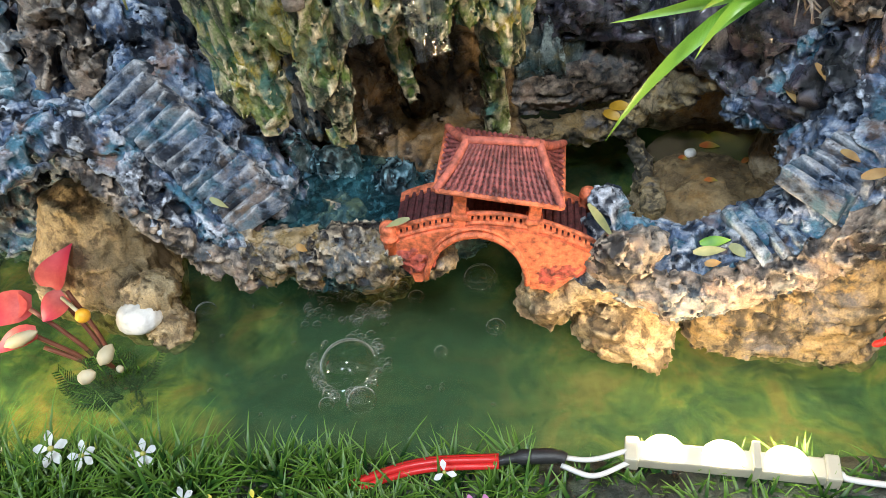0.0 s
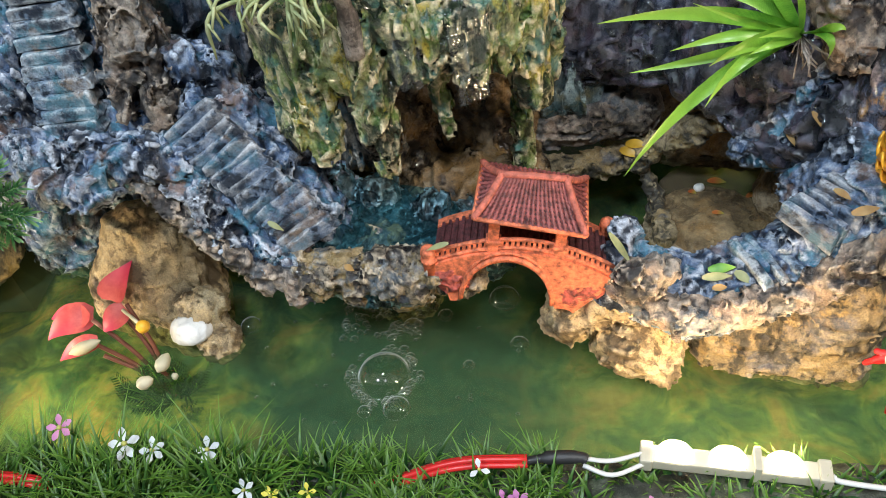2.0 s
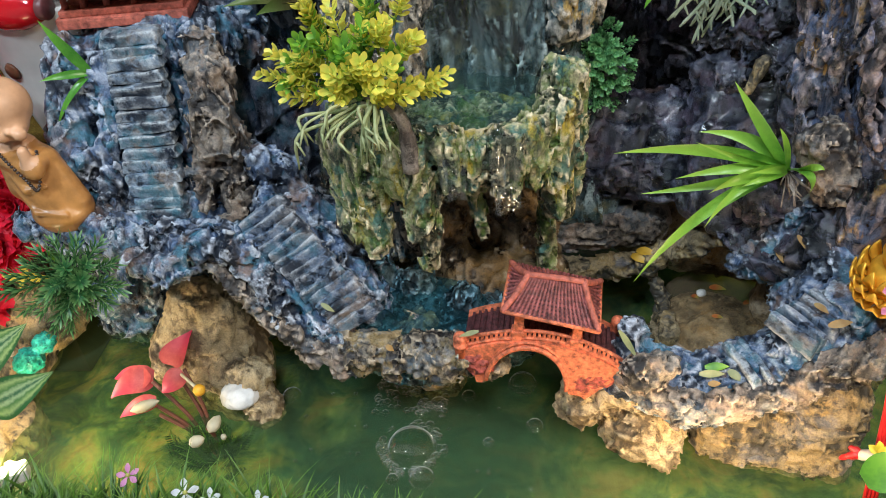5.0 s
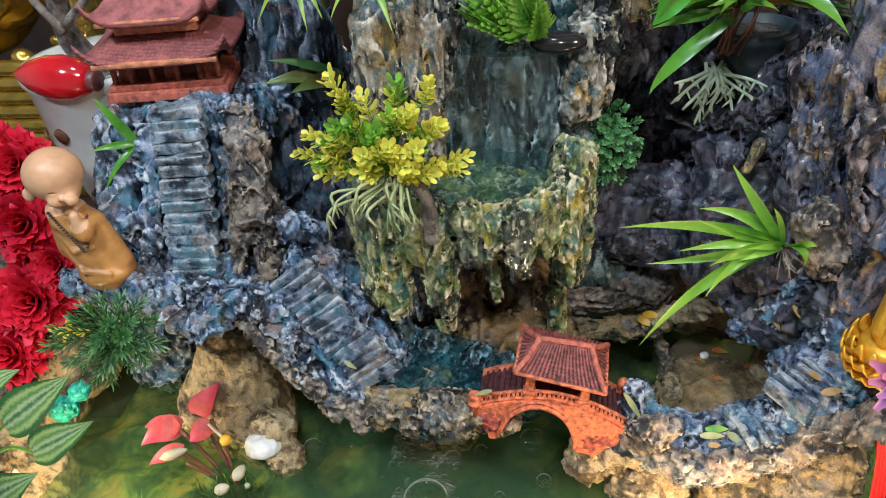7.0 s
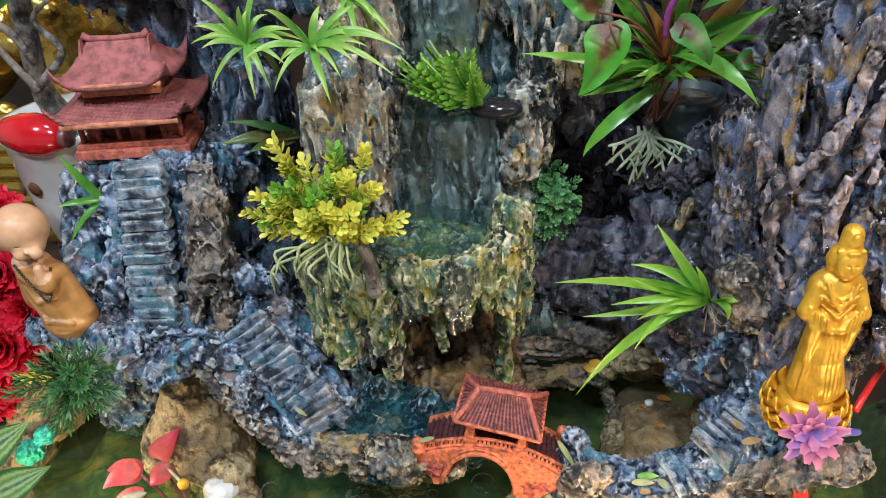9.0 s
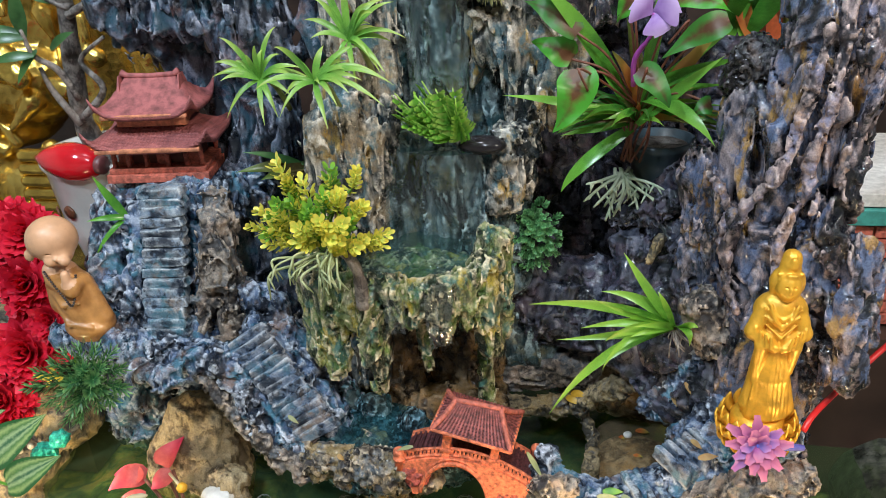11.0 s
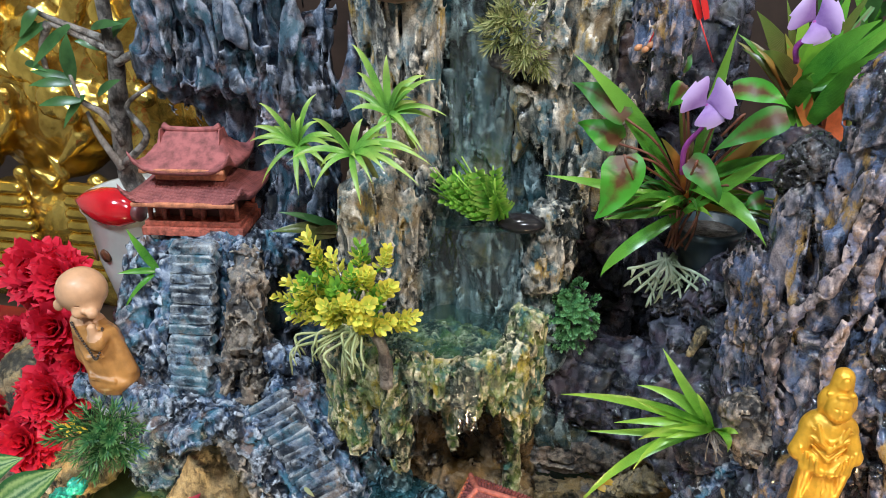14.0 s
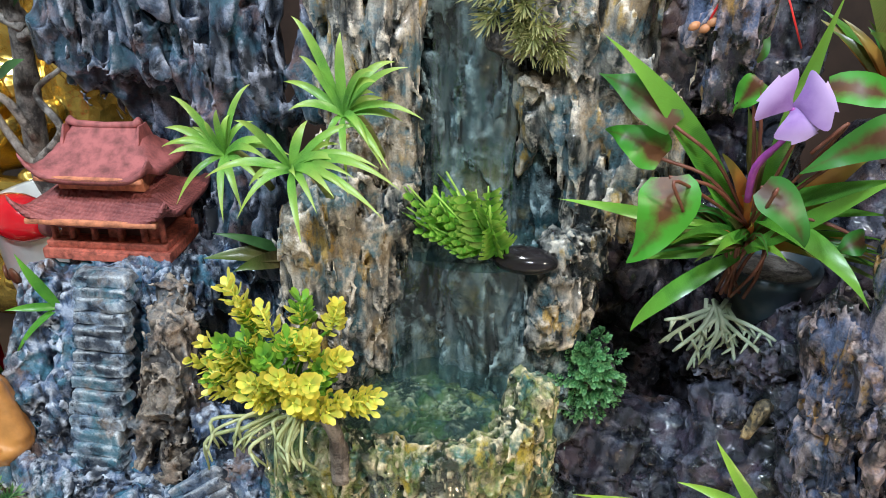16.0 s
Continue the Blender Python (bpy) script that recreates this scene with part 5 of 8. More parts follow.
    bead = thing("bead_string", "dark bead necklace round the figurine", "beads", tuple(neck))
    pts = curve_points([neck + Vector((-0.012, -0.010, 0.002)), neck + Vector((0.000, -0.0185, -0.004)), neck + Vector((0.010, -0.0225, -0.014)), neck + Vector((0.014, -0.0215, -0.022)), neck + Vector((0.018, -0.0165, -0.010)), neck + Vector((0.016, -0.010, 0.0))], 6)
    dark = plain("dark_bead", (0.05, 0.035, 0.03), 0.3)
    for p in pts:
        solid("bead", lathe_data([(0.0002, -0.0011), (0.0010, -0.0006), (0.0012, 0), (0.0010, 0.0006), (0.0002, 0.0011)], Matrix.Translation(p), 8), dark, bead, "", True)


monk()


def golden_figure():
    b = Vector((0.238, 0.277, 0.182))
    up = Vector((0.0, 0.0, 1))
    P = lambda x, y, z: tuple(b + Vector((x, y, z)))  # noqa: E731
    # robe, flaring to the hem, with one end blown to the side
    prims = [cap(P(0, 0, 0.064), P(0.000, 0, 0.010), 0.0105, 0.0145), cap(P(-0.004, -0.002, 0.040), P(-0.013, -0.003, 0.008), 0.0075, 0.0080), cap(P(0.007, -0.003, 0.036), P(0.020, -0.004, 0.007), 0.0070, 0.0075), ell(P(0.003, -0.005, 0.004), (0.020, 0.012, 0.0045)),
             ell(P(-0.015, -0.006, 0.003), (0.006, 0.007, 0.005)), ell(P(0.000, -0.001, 0.076), (0.0125, 0.0085, 0.0135)), ell(P(0.000, 0.005, 0.072), (0.0175, 0.0070, 0.0180))]
    # arms in wide sleeves that meet in front, and their hanging ends
    for sx in (-1, 1):
        prims += [cap(P(sx * 0.0125, 0, 0.081), P(sx * 0.0190, -0.004, 0.065), 0.0052, 0.0060), cap(P(sx * 0.0190, -0.004, 0.065), P(sx * 0.0035, -0.0135, 0.0585), 0.0058, 0.0034),
                  cap(P(sx * 0.013, -0.010, 0.058), P(sx * 0.0145, -0.0085, 0.030 if sx < 0 else 0.038), 0.0048, 0.0022), cap(P(sx * 0.0080, 0.0005, 0.103), P(sx * 0.0082, 0.001, 0.092), 0.0028, 0.0024)]
        prims += [cap(P(sx * (0.0190 - 0.0035 * k), -0.0085 - 0.0022 * k, 0.070 - 0.001 * k), P(sx * (0.0175 - 0.0035 * k), -0.0100 - 0.0020 * k, 0.0595), 0.0011, 0.0013) for k in range(4)]
        prims += chain([P(sx * 0.010, -0.0065, 0.086), P(sx * 0.006, -0.0100, 0.077), P(0, -0.0105, 0.072)], [0.0012, 0.0012, 0.0011])
    # head: hair to the shoulders, face, band and a tall rounded crown
    prims += [cap(P(0, 0.000, 0.086), P(0.0004, -0.001, 0.094), 0.0052, 0.0050), ell(P(0.0006, 0.0015, 0.0985), (0.0122, 0.0084, 0.0110)), ell(P(0.0006, -0.0050, 0.0980), (0.0086, 0.0064, 0.0094)), ell(P(0.0, 0.002, 0.078), (0.0195, 0.0095, 0.0140)), cap(P(0.0006, 0.0005, 0.1060), P(0.0008, 0.0020, 0.1150), 0.0072, 0.0062),
              cap(P(-0.0072, -0.0032, 0.1062), P(0.0084, -0.0032, 0.1062), 0.0016, 0.0016), ell(P(0.0006, -0.0075, 0.1070), (0.0040, 0.0016, 0.0016)), ell(P(0.0008, -0.0046, 0.1140), (0.0028, 0.0020, 0.0042)), ell(P(0.0008, -0.0034, 0.1120), (0.0046, 0.0030, 0.0028)), ell(P(0.0006, -0.0113, 0.0985), (0.0009, 0.0011, 0.0022)), ell(P(0.0006, -0.0108, 0.0940), (0.0019, 0.0008, 0.0006))]
    # layered folds across the chest
    for k in range(4):
        prims += chain([P(-0.013 + 0.001 * k, -0.0060 - 0.0006 * k, 0.083 - 0.0055 * k), P(0, -0.0098 - 0.0008 * k, 0.0770 - 0.0060 * k), P(0.013 - 0.001 * k, -0.0060 - 0.0006 * k, 0.083 - 0.0055 * k)], [0.0009, 0.0012, 0.0009])
    # long pleats of the skirt
    for i in range(10):
        x = 0.0030 * i - 0.0135
        prims += chain([P(0.75 * x, -0.0098 + 0.00035 * abs(i - 4.5), 0.056), P(1.0 * x + 0.0012 * math.sin(i), -0.0128 + 0.0006 * abs(i - 4.5), 0.032), P(1.35 * x + 0.002, -0.0158 + 0.0011 * abs(i - 4.5), 0.004)], [0.0011, 0.0016, 0.0019])
    # narrow at the hem, broad at the shoulders
    girth = lambda z: 0.61 + 0.24 * min(1.0, max(0.0, (z - b.z) / 0.090))  # noqa: E731
    slim = lambda p: (b.x + (p[0] - b.x) * girth(p[2]) - 0.004 + 0.05 * (p[2] - b.z), p[1], p[2])  # noqa: E731
    prims = [(q[0], slim(q[1]), slim(q[2]), q[3] * 0.94, q[4] * 0.94) if q[0] == "cap" else (q[0], slim(q[1]), (q[2][0] * girth(q[1][2]) * 1.04, q[2][1], q[2][2])) for q in prims]
    me = rock_mesh("golden_figurine", prims, GOLD, amp=0.0003, size=0.005, stretch=4.0, h=0.00070, k=0.0011, seed=42,
                   cut=[ell(slim(P(0.0036, -0.0108, 0.1004)), (0.0015, 0.0012, 0.0006)), ell(slim(P(-0.0024, -0.0108, 0.1004)), (0.0015, 0.0012, 0.0006))])
    tagged(new("golden_figurine", me), "golden robed standing figurine on a lotus base", "figurine")
    base = thing("statue_stand", "golden lotus-petal stand under the figurine", "stand", P(0, 0, -0.02))
    solid("core", lathe_data([(0.013, -0.022), (0.018, -0.012), (0.017, -0.002), (0.014, 0.001)], Matrix.Translation(b + Vector((-0.006, -0.003, 0))), 24), GOLD, base, "", True)
    for ring, (count, r0, r1, z0, z1, w) in enumerate(((16, 0.016, 0.023, -0.009, 0.002, 0.0080), (19, 0.015, 0.027, -0.014, -0.007, 0.0080), (18, 0.014, 0.025, -0.018, -0.018, 0.0080))):
        for i in range(count):
            a = 2 * math.pi * (i + 0.5 * (ring % 2)) / count
            c, s = math.cos(a), math.sin(a)
            piece = leaf_data(P(r0 * c - 0.006, r0 * s - 0.005, z0), P(r1 * c - 0.006, r1 * s - 0.005, z1 + 0.004), (0.006 * c, 0.006 * s, -0.004), w, 0.35, 7, 1.3)
            me = leaf_mesh("petal", [piece], GOLD)
            ob = part("petal", me, base)
            sm = ob.modifiers.new("thickness", "SOLIDIFY")
            sm.thickness = 0.0012


golden_figure()


# ---- plants ----
LIME = leaf_material("lime_leaf", (0.05, 0.22, 0.02), (0.17, 0.40, 0.04), (0.34, 0.54, 0.07), 0.30, 6.0)
SPIDER = leaf_material("long_leaf", (0.06, 0.22, 0.04), (0.18, 0.42, 0.06), (0.42, 0.50, 0.10), 0.35, 4.0)
YELLOW = leaf_material("yellow_leaf", (0.40, 0.58, 0.09), (0.78, 0.78, 0.13), (0.98, 0.82, 0.14), 0.4)
YOUNG = leaf_material("green_leaf", (0.05, 0.20, 0.03), (0.16, 0.42, 0.04), (0.28, 0.52, 0.05), 0.4)
FERN = leaf_material("fern_leaf", (0.06, 0.28, 0.03), (0.20, 0.54, 0.05), (0.44, 0.66, 0.12), 0.4)
MOSS = leaf_material("moss_leaf", (0.035, 0.17, 0.06), (0.10, 0.36, 0.14), (0.24, 0.50, 0.22), 0.45)
OLIVE = leaf_material("olive_leaf", (0.13, 0.15, 0.04), (0.30, 0.36, 0.12), (0.46, 0.44, 0.20), 0.55)
BROAD = leaf_material("broad_leaf", (0.020, 0.14, 0.018), (0.09, 0.32, 0.035), (0.15, 0.38, 0.04), 0.25, 8.0)
BRONZE = leaf_material("bronze_leaf", (0.06, 0.035, 0.02), (0.13, 0.11, 0.035), (0.10, 0.20, 0.03), 0.25, 5.0)
def two_tone_leaf(name, heart, edge):
    """A bronze leaf with a green margin and tip."""
    m = leaf_material(name, tuple(0.6 * v for v in heart), heart, None, 0.42)
    t = m.node_tree
    uv, sep = t.nodes.new("ShaderNodeUVMap"), t.nodes.new("ShaderNodeSeparateXYZ")
    t.links.new(uv.outputs[0], sep.inputs[0])
    off = t.nodes.new("ShaderNodeMath")
    off.operation, off.inputs[1].default_value = "SUBTRACT", 0.5
    t.links.new(sep.outputs[0], off.inputs[0])
    far = t.nodes.new("ShaderNodeMath")
    far.operation = "ABSOLUTE"
    t.links.new(off.outputs[0], far.inputs[0])
    mix = t.nodes.new("ShaderNodeMath")
    mix.operation = "MULTIPLY_ADD"
    t.links.new(sep.outputs[1], mix.inputs[0])
    mix.inputs[1].default_value = 0.42
    t.links.new(far.outputs[0], mix.inputs[2])
    n = noise_of(t, 0.006, 4)
    soft_edge = t.nodes.new("ShaderNodeMath")
    soft_edge.operation = "MULTIPLY_ADD"
    t.links.new(n.outputs[0], soft_edge.inputs[0])
    soft_edge.inputs[1].default_value = 0.50
    t.links.new(mix.outputs[0], soft_edge.inputs[2])
    k = ramp(t, soft_edge.outputs[0], [(0.44, (0, 0, 0)), (0.76, (1, 1, 1))])
    s = t.nodes["Principled BSDF"]
    old = s.inputs["Base Color"].links[0].from_socket
    c = blend(t, k, old, edge)
    t.links.new(c, s.inputs["Base Color"])
    for n in t.nodes:
        if n.bl_idname == "ShaderNodeBsdfTranslucent":
            t.links.new(c, n.inputs[0])
    return m


TWO_TONE = two_tone_leaf("two_tone_leaf", (0.16, 0.070, 0.030), (0.070, 0.34, 0.03))
DARK_TONE = two_tone_leaf("dark_two_tone_leaf", (0.12, 0.055, 0.028), (0.045, 0.20, 0.03))
STRAP = leaf_material("strap_leaf", (0.030, 0.18, 0.020), (0.11, 0.36, 0.04), (0.24, 0.46, 0.06), 0.28, 8.0)
ORANGE = leaf_material("orange_leaf", (0.42, 0.10, 0.03), (0.55, 0.20, 0.05), (0.30, 0.30, 0.06), 0.3)
DUSTY = leaf_material("dusty_leaf", (0.02, 0.07, 0.02), (0.06, 0.16, 0.05), (0.08, 0.20, 0.06), 0.3)
PINE = leaf_material("pine_leaf", (0.012, 0.085, 0.028), (0.05, 0.22, 0.07), (0.20, 0.38, 0.13), 0.4)
GRASS = leaf_material("grass_leaf", (0.005, 0.032, 0.008), (0.020, 0.090, 0.016), (0.14, 0.28, 0.03), 0.4)
ROOT = leaf_material("pale_root", (0.34, 0.42, 0.20), (0.60, 0.64, 0.38), (0.70, 0.70, 0.48), 0.5)
WHITE_ROOT = leaf_material("white_root", (0.32, 0.44, 0.30), (0.60, 0.68, 0.56), (0.66, 0.72, 0.62), 0.5)
BARK = rock_material("bark", (0.05, 0.04, 0.035), (0.17, 0.14, 0.12), (0.33, 0.29, 0.26), (0.14, 0.10, 0.08), 0.55, 0.1)
STEM = plain("red_stem", (0.15, 0.05, 0.03), 0.5)
LILAC = leaf_material("lilac_petal", (0.28, 0.14, 0.52), (0.45, 0.28, 0.68), (0.58, 0.42, 0.76), 0.5)
MAGENTA = plain("magenta_stem", (0.36, 0.06, 0.34), 0.45)


def leafy(name, label, category, base, leaves, material, leaf_name="leaf"):
    """A plant of single leaves: rows of tip, bow, width, and a material of their own if any."""
    ob = thing(name, label, category, base)
    for row in leaves:
        tip, bow, width = row[:3]
        mat = row[3] if len(row) > 3 else material
        start_at = row[4] if len(row) > 4 else base
        part(leaf_name, leaf_mesh(leaf_name, [leaf_data(start_at, tip, bow, width * 0.74, 0.35, 11, 0.72, (random.uniform(-0.5, 0.5), -0.8, random.uniform(0.1, 0.9)))], mat), ob)
    return ob


C = (0.181, 0.343, 0.204)
leafy("rosette_plant", "bright lime-green strap-leaved plant rooted on the dark rock", "plant", C, [
    ((0.142, 0.345, 0.264), (-0.0060, -0.0040, 0.0104), 0.010), ((0.074, 0.330, 0.226), (0.0060, -0.0112, 0.0232), 0.012), ((0.094, 0.345, 0.186), (0.0000, -0.0040, -0.0008), 0.009), ((0.090, 0.316, 0.136), (-0.0120, -0.0148, 0.0328), 0.011),
    ((0.127, 0.352, 0.227), (0.0060, -0.0040, 0.0168), 0.012), ((0.150, 0.312, 0.222), (0.0030, -0.0120, 0.0100), 0.007), ((0.196, 0.325, 0.215), (0.0030, -0.0120, 0.0120), 0.008), ((0.120, 0.325, 0.236), (-0.0060, -0.0148, 0.0072), 0.006), ((0.166, 0.325, 0.244), (-0.0030, -0.0112, 0.0136), 0.007), ((0.191, 0.326, 0.198), (0.0060, -0.0148, 0.0168), 0.010),
    ((0.130, 0.318, 0.204), (-0.0090, -0.0220, 0.0232), 0.013), ((0.129, 0.312, 0.183), (-0.0120, -0.0184, 0.0296), 0.009), ((0.148, 0.315, 0.211), (-0.0030, -0.0184, 0.0136), 0.008), ((0.113, 0.335, 0.204), (0.0000, -0.0184, 0.0200), 0.010)], LIME)
roots = thing("root_tuft", "fine brown roots under the rosette", "roots", C)
for i in range(16):
    a = random.uniform(-1.2, 1.2)
    e = Vector(C) + Vector((random.uniform(-0.004, 0.018), -0.006 + random.uniform(-0.008, 0.004), -random.uniform(0.006, 0.020)))
    solid("root", tube_data(curve_points([C, (Vector(C) + e) / 2 + Vector((random.uniform(-0.003, 0.003), -0.004, 0)), e], 4), 0.0005, 5), BARK, roots, "", True)

# long-leaved plant beside the upper fall: two crowns
CROWNS = (((-0.073, 0.335, 0.394), [(-0.095, 0.325, 0.421), (-0.093, 0.312, 0.376), (-0.057, 0.305, 0.37), (-0.019, 0.312, 0.384), (-0.012, 0.318, 0.396), (-0.026, 0.33, 0.401), (-0.05, 0.31, 0.384), (-0.092, 0.325, 0.388), (-0.041, 0.31, 0.393), (-0.09, 0.345, 0.409), (-0.067, 0.345, 0.417), (-0.035, 0.315, 0.393)]), ((-0.05, 0.35, 0.419), [(-0.074, 0.352, 0.465), (-0.051, 0.355, 0.458), (-0.071, 0.35, 0.447), (-0.074, 0.34, 0.423), (-0.008, 0.345, 0.421), (-0.019, 0.325, 0.402), (-0.024, 0.33, 0.401), (-0.04, 0.325, 0.395), (-0.033, 0.36, 0.426), (-0.03, 0.33, 0.411), (-0.058, 0.34, 0.397), (-0.02, 0.35, 0.418)]), ((-0.125, 0.362, 0.389), [(-0.148, 0.355, 0.422), (-0.148, 0.345, 0.393), (-0.148, 0.345, 0.365), (-0.115, 0.335, 0.362), (-0.122, 0.355, 0.416), (-0.112, 0.375, 0.425), (-0.091, 0.36, 0.398), (-0.094, 0.345, 0.38), (-0.141, 0.36, 0.404), (-0.106, 0.34, 0.367), (-0.11, 0.37, 0.406)]))
tufts = thing("long_leaved_plant", "green narrow long-leaved plant with three crowns arching from the rock shaft", "plant", CROWNS[0][0])
for heart, tips in CROWNS:
    for tip in tips + [tuple(Vector(heart) + Vector((random.uniform(-0.042, 0.040), random.uniform(-0.020, 0.014), random.uniform(-0.012, 0.030)))) for n in range(8)]:
        way = Vector(tip) - Vector(heart)
        part("leaf", leaf_mesh("leaf", [leaf_data(heart, tip, (0, -0.004, 0.26 * way.length + random.uniform(0.001, 0.006)), random.uniform(0.0038, 0.0052), 0.35, 11, 0.80, (random.uniform(-0.3, 0.3), -0.8, random.uniform(0.3, 0.9)))], SPIDER), tufts)
    solid("stem", tube_data(curve_points([Vector(heart) + Vector((0.002, 0.004, 0.002)), Vector(heart) + Vector((0.003, 0.022, -0.012)), Vector(heart) + Vector((0.004, 0.040, -0.034))], 4), 0.0022, 7), OLIVE, tufts, "brown-green stem", True)


def sprig_mesh(name, material, count, length, leaf, width, seed, shape=1.5, blunt=0.01):
    """A stem with small leaves round it, along +z from the origin."""
    rnd = random.Random(seed)
    pieces = [tube_data([(0, 0, 0), (0, 0, length)], [0.0009, 0.0005], 5)]
    for i in range(count):
        s = 0.15 + 0.85 * i / count
        a = i * 2.4 + rnd.uniform(-0.3, 0.3)
        b = Vector((0, 0, length * s))
        up = 0.35 + 0.9 * s
        d = Vector((math.cos(a), math.sin(a), up)).normalized() * leaf * rnd.uniform(0.75, 1.15)
        pieces.append(leaf_data(tuple(b), tuple(b + d), (0.15 * d.x, 0.15 * d.y, -0.12 * leaf), width, 0.2, 7, shape, (-math.cos(a), -math.sin(a), 1.2), 0.0, blunt))
    return leaf_mesh(name, pieces, material)


def aim(at, way, spin=0.0):
    m = Vector(way).normalized().to_track_quat("Z", "Y").to_matrix().to_4x4()
    m.translation = at
    return m @ pose(0, 0, 0, 0, 0, spin)


def sprig(me, m, parent, name="sprig"):
    ob = new(name, me)
    ob.parent = parent
    ob.matrix_parent_inverse = Matrix.Translation(-parent.location)
    ob.matrix_basis = m
    return ob


# yellow-green shrub over the pool's rim
TRUNK = Vector((-0.046, 0.302, 0.256))
shrub = thing("shrub", "yellow-green leafy artificial shrub on the mossy rock", "shrub", tuple(TRUNK))
solid("stem", tube_data(curve_points([TRUNK + Vector((0, 0, -0.022)), TRUNK, TRUNK + Vector((-0.004, -0.002, 0.018)), TRUNK + Vector((-0.022, -0.004, 0.034))], 5), [0.0052] * 6 + [0.0040] * 5 + [0.003] * 5, 9), BARK, shrub, "grey-brown woody stem", True)
heads = [sprig_mesh("sprig", YELLOW, 20, 0.026, 0.0094, 0.0050, n, 2.1, 0.20) for n in range(3)]
young = [sprig_mesh("sprig", YOUNG, 20, 0.026, 0.0092, 0.0046, 10 + n, 2.0, 0.18) for n in range(2)]
heart = Vector((-0.070, 0.296, 0.292))
ends = [(-0.096, 0.298, 0.349), (-0.077, 0.295, 0.339), (-0.057, 0.300, 0.345), (-0.036, 0.295, 0.347), (-0.046, 0.285, 0.335), (-0.033, 0.285, 0.326), (-0.117, 0.298, 0.315), (-0.126, 0.296, 0.303), (-0.103, 0.285, 0.306), (-0.088, 0.290, 0.325), (-0.076, 0.272, 0.312),
        (-0.058, 0.268, 0.321), (-0.043, 0.272, 0.317), (-0.030, 0.284, 0.300), (-0.021, 0.288, 0.299), (-0.036, 0.278, 0.296), (-0.051, 0.268, 0.307), (-0.068, 0.276, 0.326), (-0.091, 0.300, 0.337), (-0.099, 0.284, 0.295), (-0.078, 0.274, 0.300), (-0.059, 0.284, 0.332), (-0.094, 0.284, 0.319)]
for i, e in enumerate(ends):
    e = Vector(e)
    way = (e - heart)
    way = way.normalized() + Vector((0, -0.35, 0.35))
    me = heads[i % 3] if i not in (2, 9, 17, 21, 18) else young[i % 2]
    sprig(heads[(i + 1) % 3], aim(e - way.normalized() * 0.024 + Vector((random.uniform(-0.009, 0.009), 0.002, random.uniform(-0.009, 0.006))), way + Vector((random.uniform(-0.5, 0.5), 0, random.uniform(-0.5, 0.5))), 70 * i) @ Matrix.Scale(random.uniform(0.65, 0.85), 4), shrub)
    sprig(me, aim(e - way.normalized() * 0.026, way, 40 * i) @ Matrix.Scale(random.uniform(0.78, 0.98), 4), shrub)
    p = e - way.normalized() * 0.02
    solid("twig", tube_data(curve_points([heart + Vector((0, 0.004, -0.01)), (heart + p) / 2 + Vector((0, 0, 0.004)), p], 4), 0.0009, 5), YOUNG, shrub, "", True)
for i in range(14):
    sprig(young[i % 2], aim(heart + Vector((random.uniform(-0.03, 0.03), random.uniform(-0.008, 0.012), random.uniform(-0.012, 0.022))), (random.uniform(-1, 1), random.uniform(-1, 0.2), random.uniform(0, 1)), 50 * i) @ Matrix.Scale(0.8, 4), shrub)
for i in range(20):
    x = random.uniform(-0.030, 0.012)
    s0 = heart + Vector((x * 0.5 + 0.012, -0.010 + random.uniform(-0.004, 0.004), -0.008 + random.uniform(-0.004, 0.006)))
    e = heart + Vector((x * 1.25 + 0.012 + random.uniform(-0.008, 0.006), -0.018 - random.uniform(0, 0.010), -0.012 - random.uniform(0.004, 0.024)))
    mid = (s0 + e) / 2 + Vector((x * 0.3 + random.uniform(-0.006, 0.006), -0.010, random.uniform(0.002, 0.012)))
    solid("root", tube_data(curve_points([s0, mid, e], 5), [random.uniform(0.0007, 0.0011)] * 8 + [0.0008, 0.0006, 0.0004], 6), ROOT, shrub, "pale hanging root", True)
    line = curve_points([s0, mid, e], 5)
    solid("root", tube_data([line[6], line[6] + Vector((random.uniform(-0.008, 0.008), -0.003, -random.uniform(0.004, 0.009)))], [0.0009, 0.0005], 5), ROOT, shrub, "pale hanging root", True)


def tuft(name, label, category, centre, radii, count, me_list, scale, lean=(0, -0.5, 0.6), seed=1):
    """A round clump of small sprigs."""
    rnd = random.Random(seed)
    ob = thing(name, label, category, centre)
    for i in range(count):
        d = Vector((rnd.gauss(0, 1), rnd.gauss(0, 1), rnd.gauss(0, 1))).normalized()
        if d.y > 0.45:
            d.y *= -1
        p = Vector(centre) + Vector((d.x * radii[0], d.y * radii[1], d.z * radii[2])) * rnd.uniform(0.35, 0.85)
        sprig(me_list[i % len(me_list)], aim(p, d + Vector(lean), rnd.uniform(0, 360)) @ Matrix.Scale(scale * rnd.uniform(0.7, 1.2), 4), ob)
    return ob


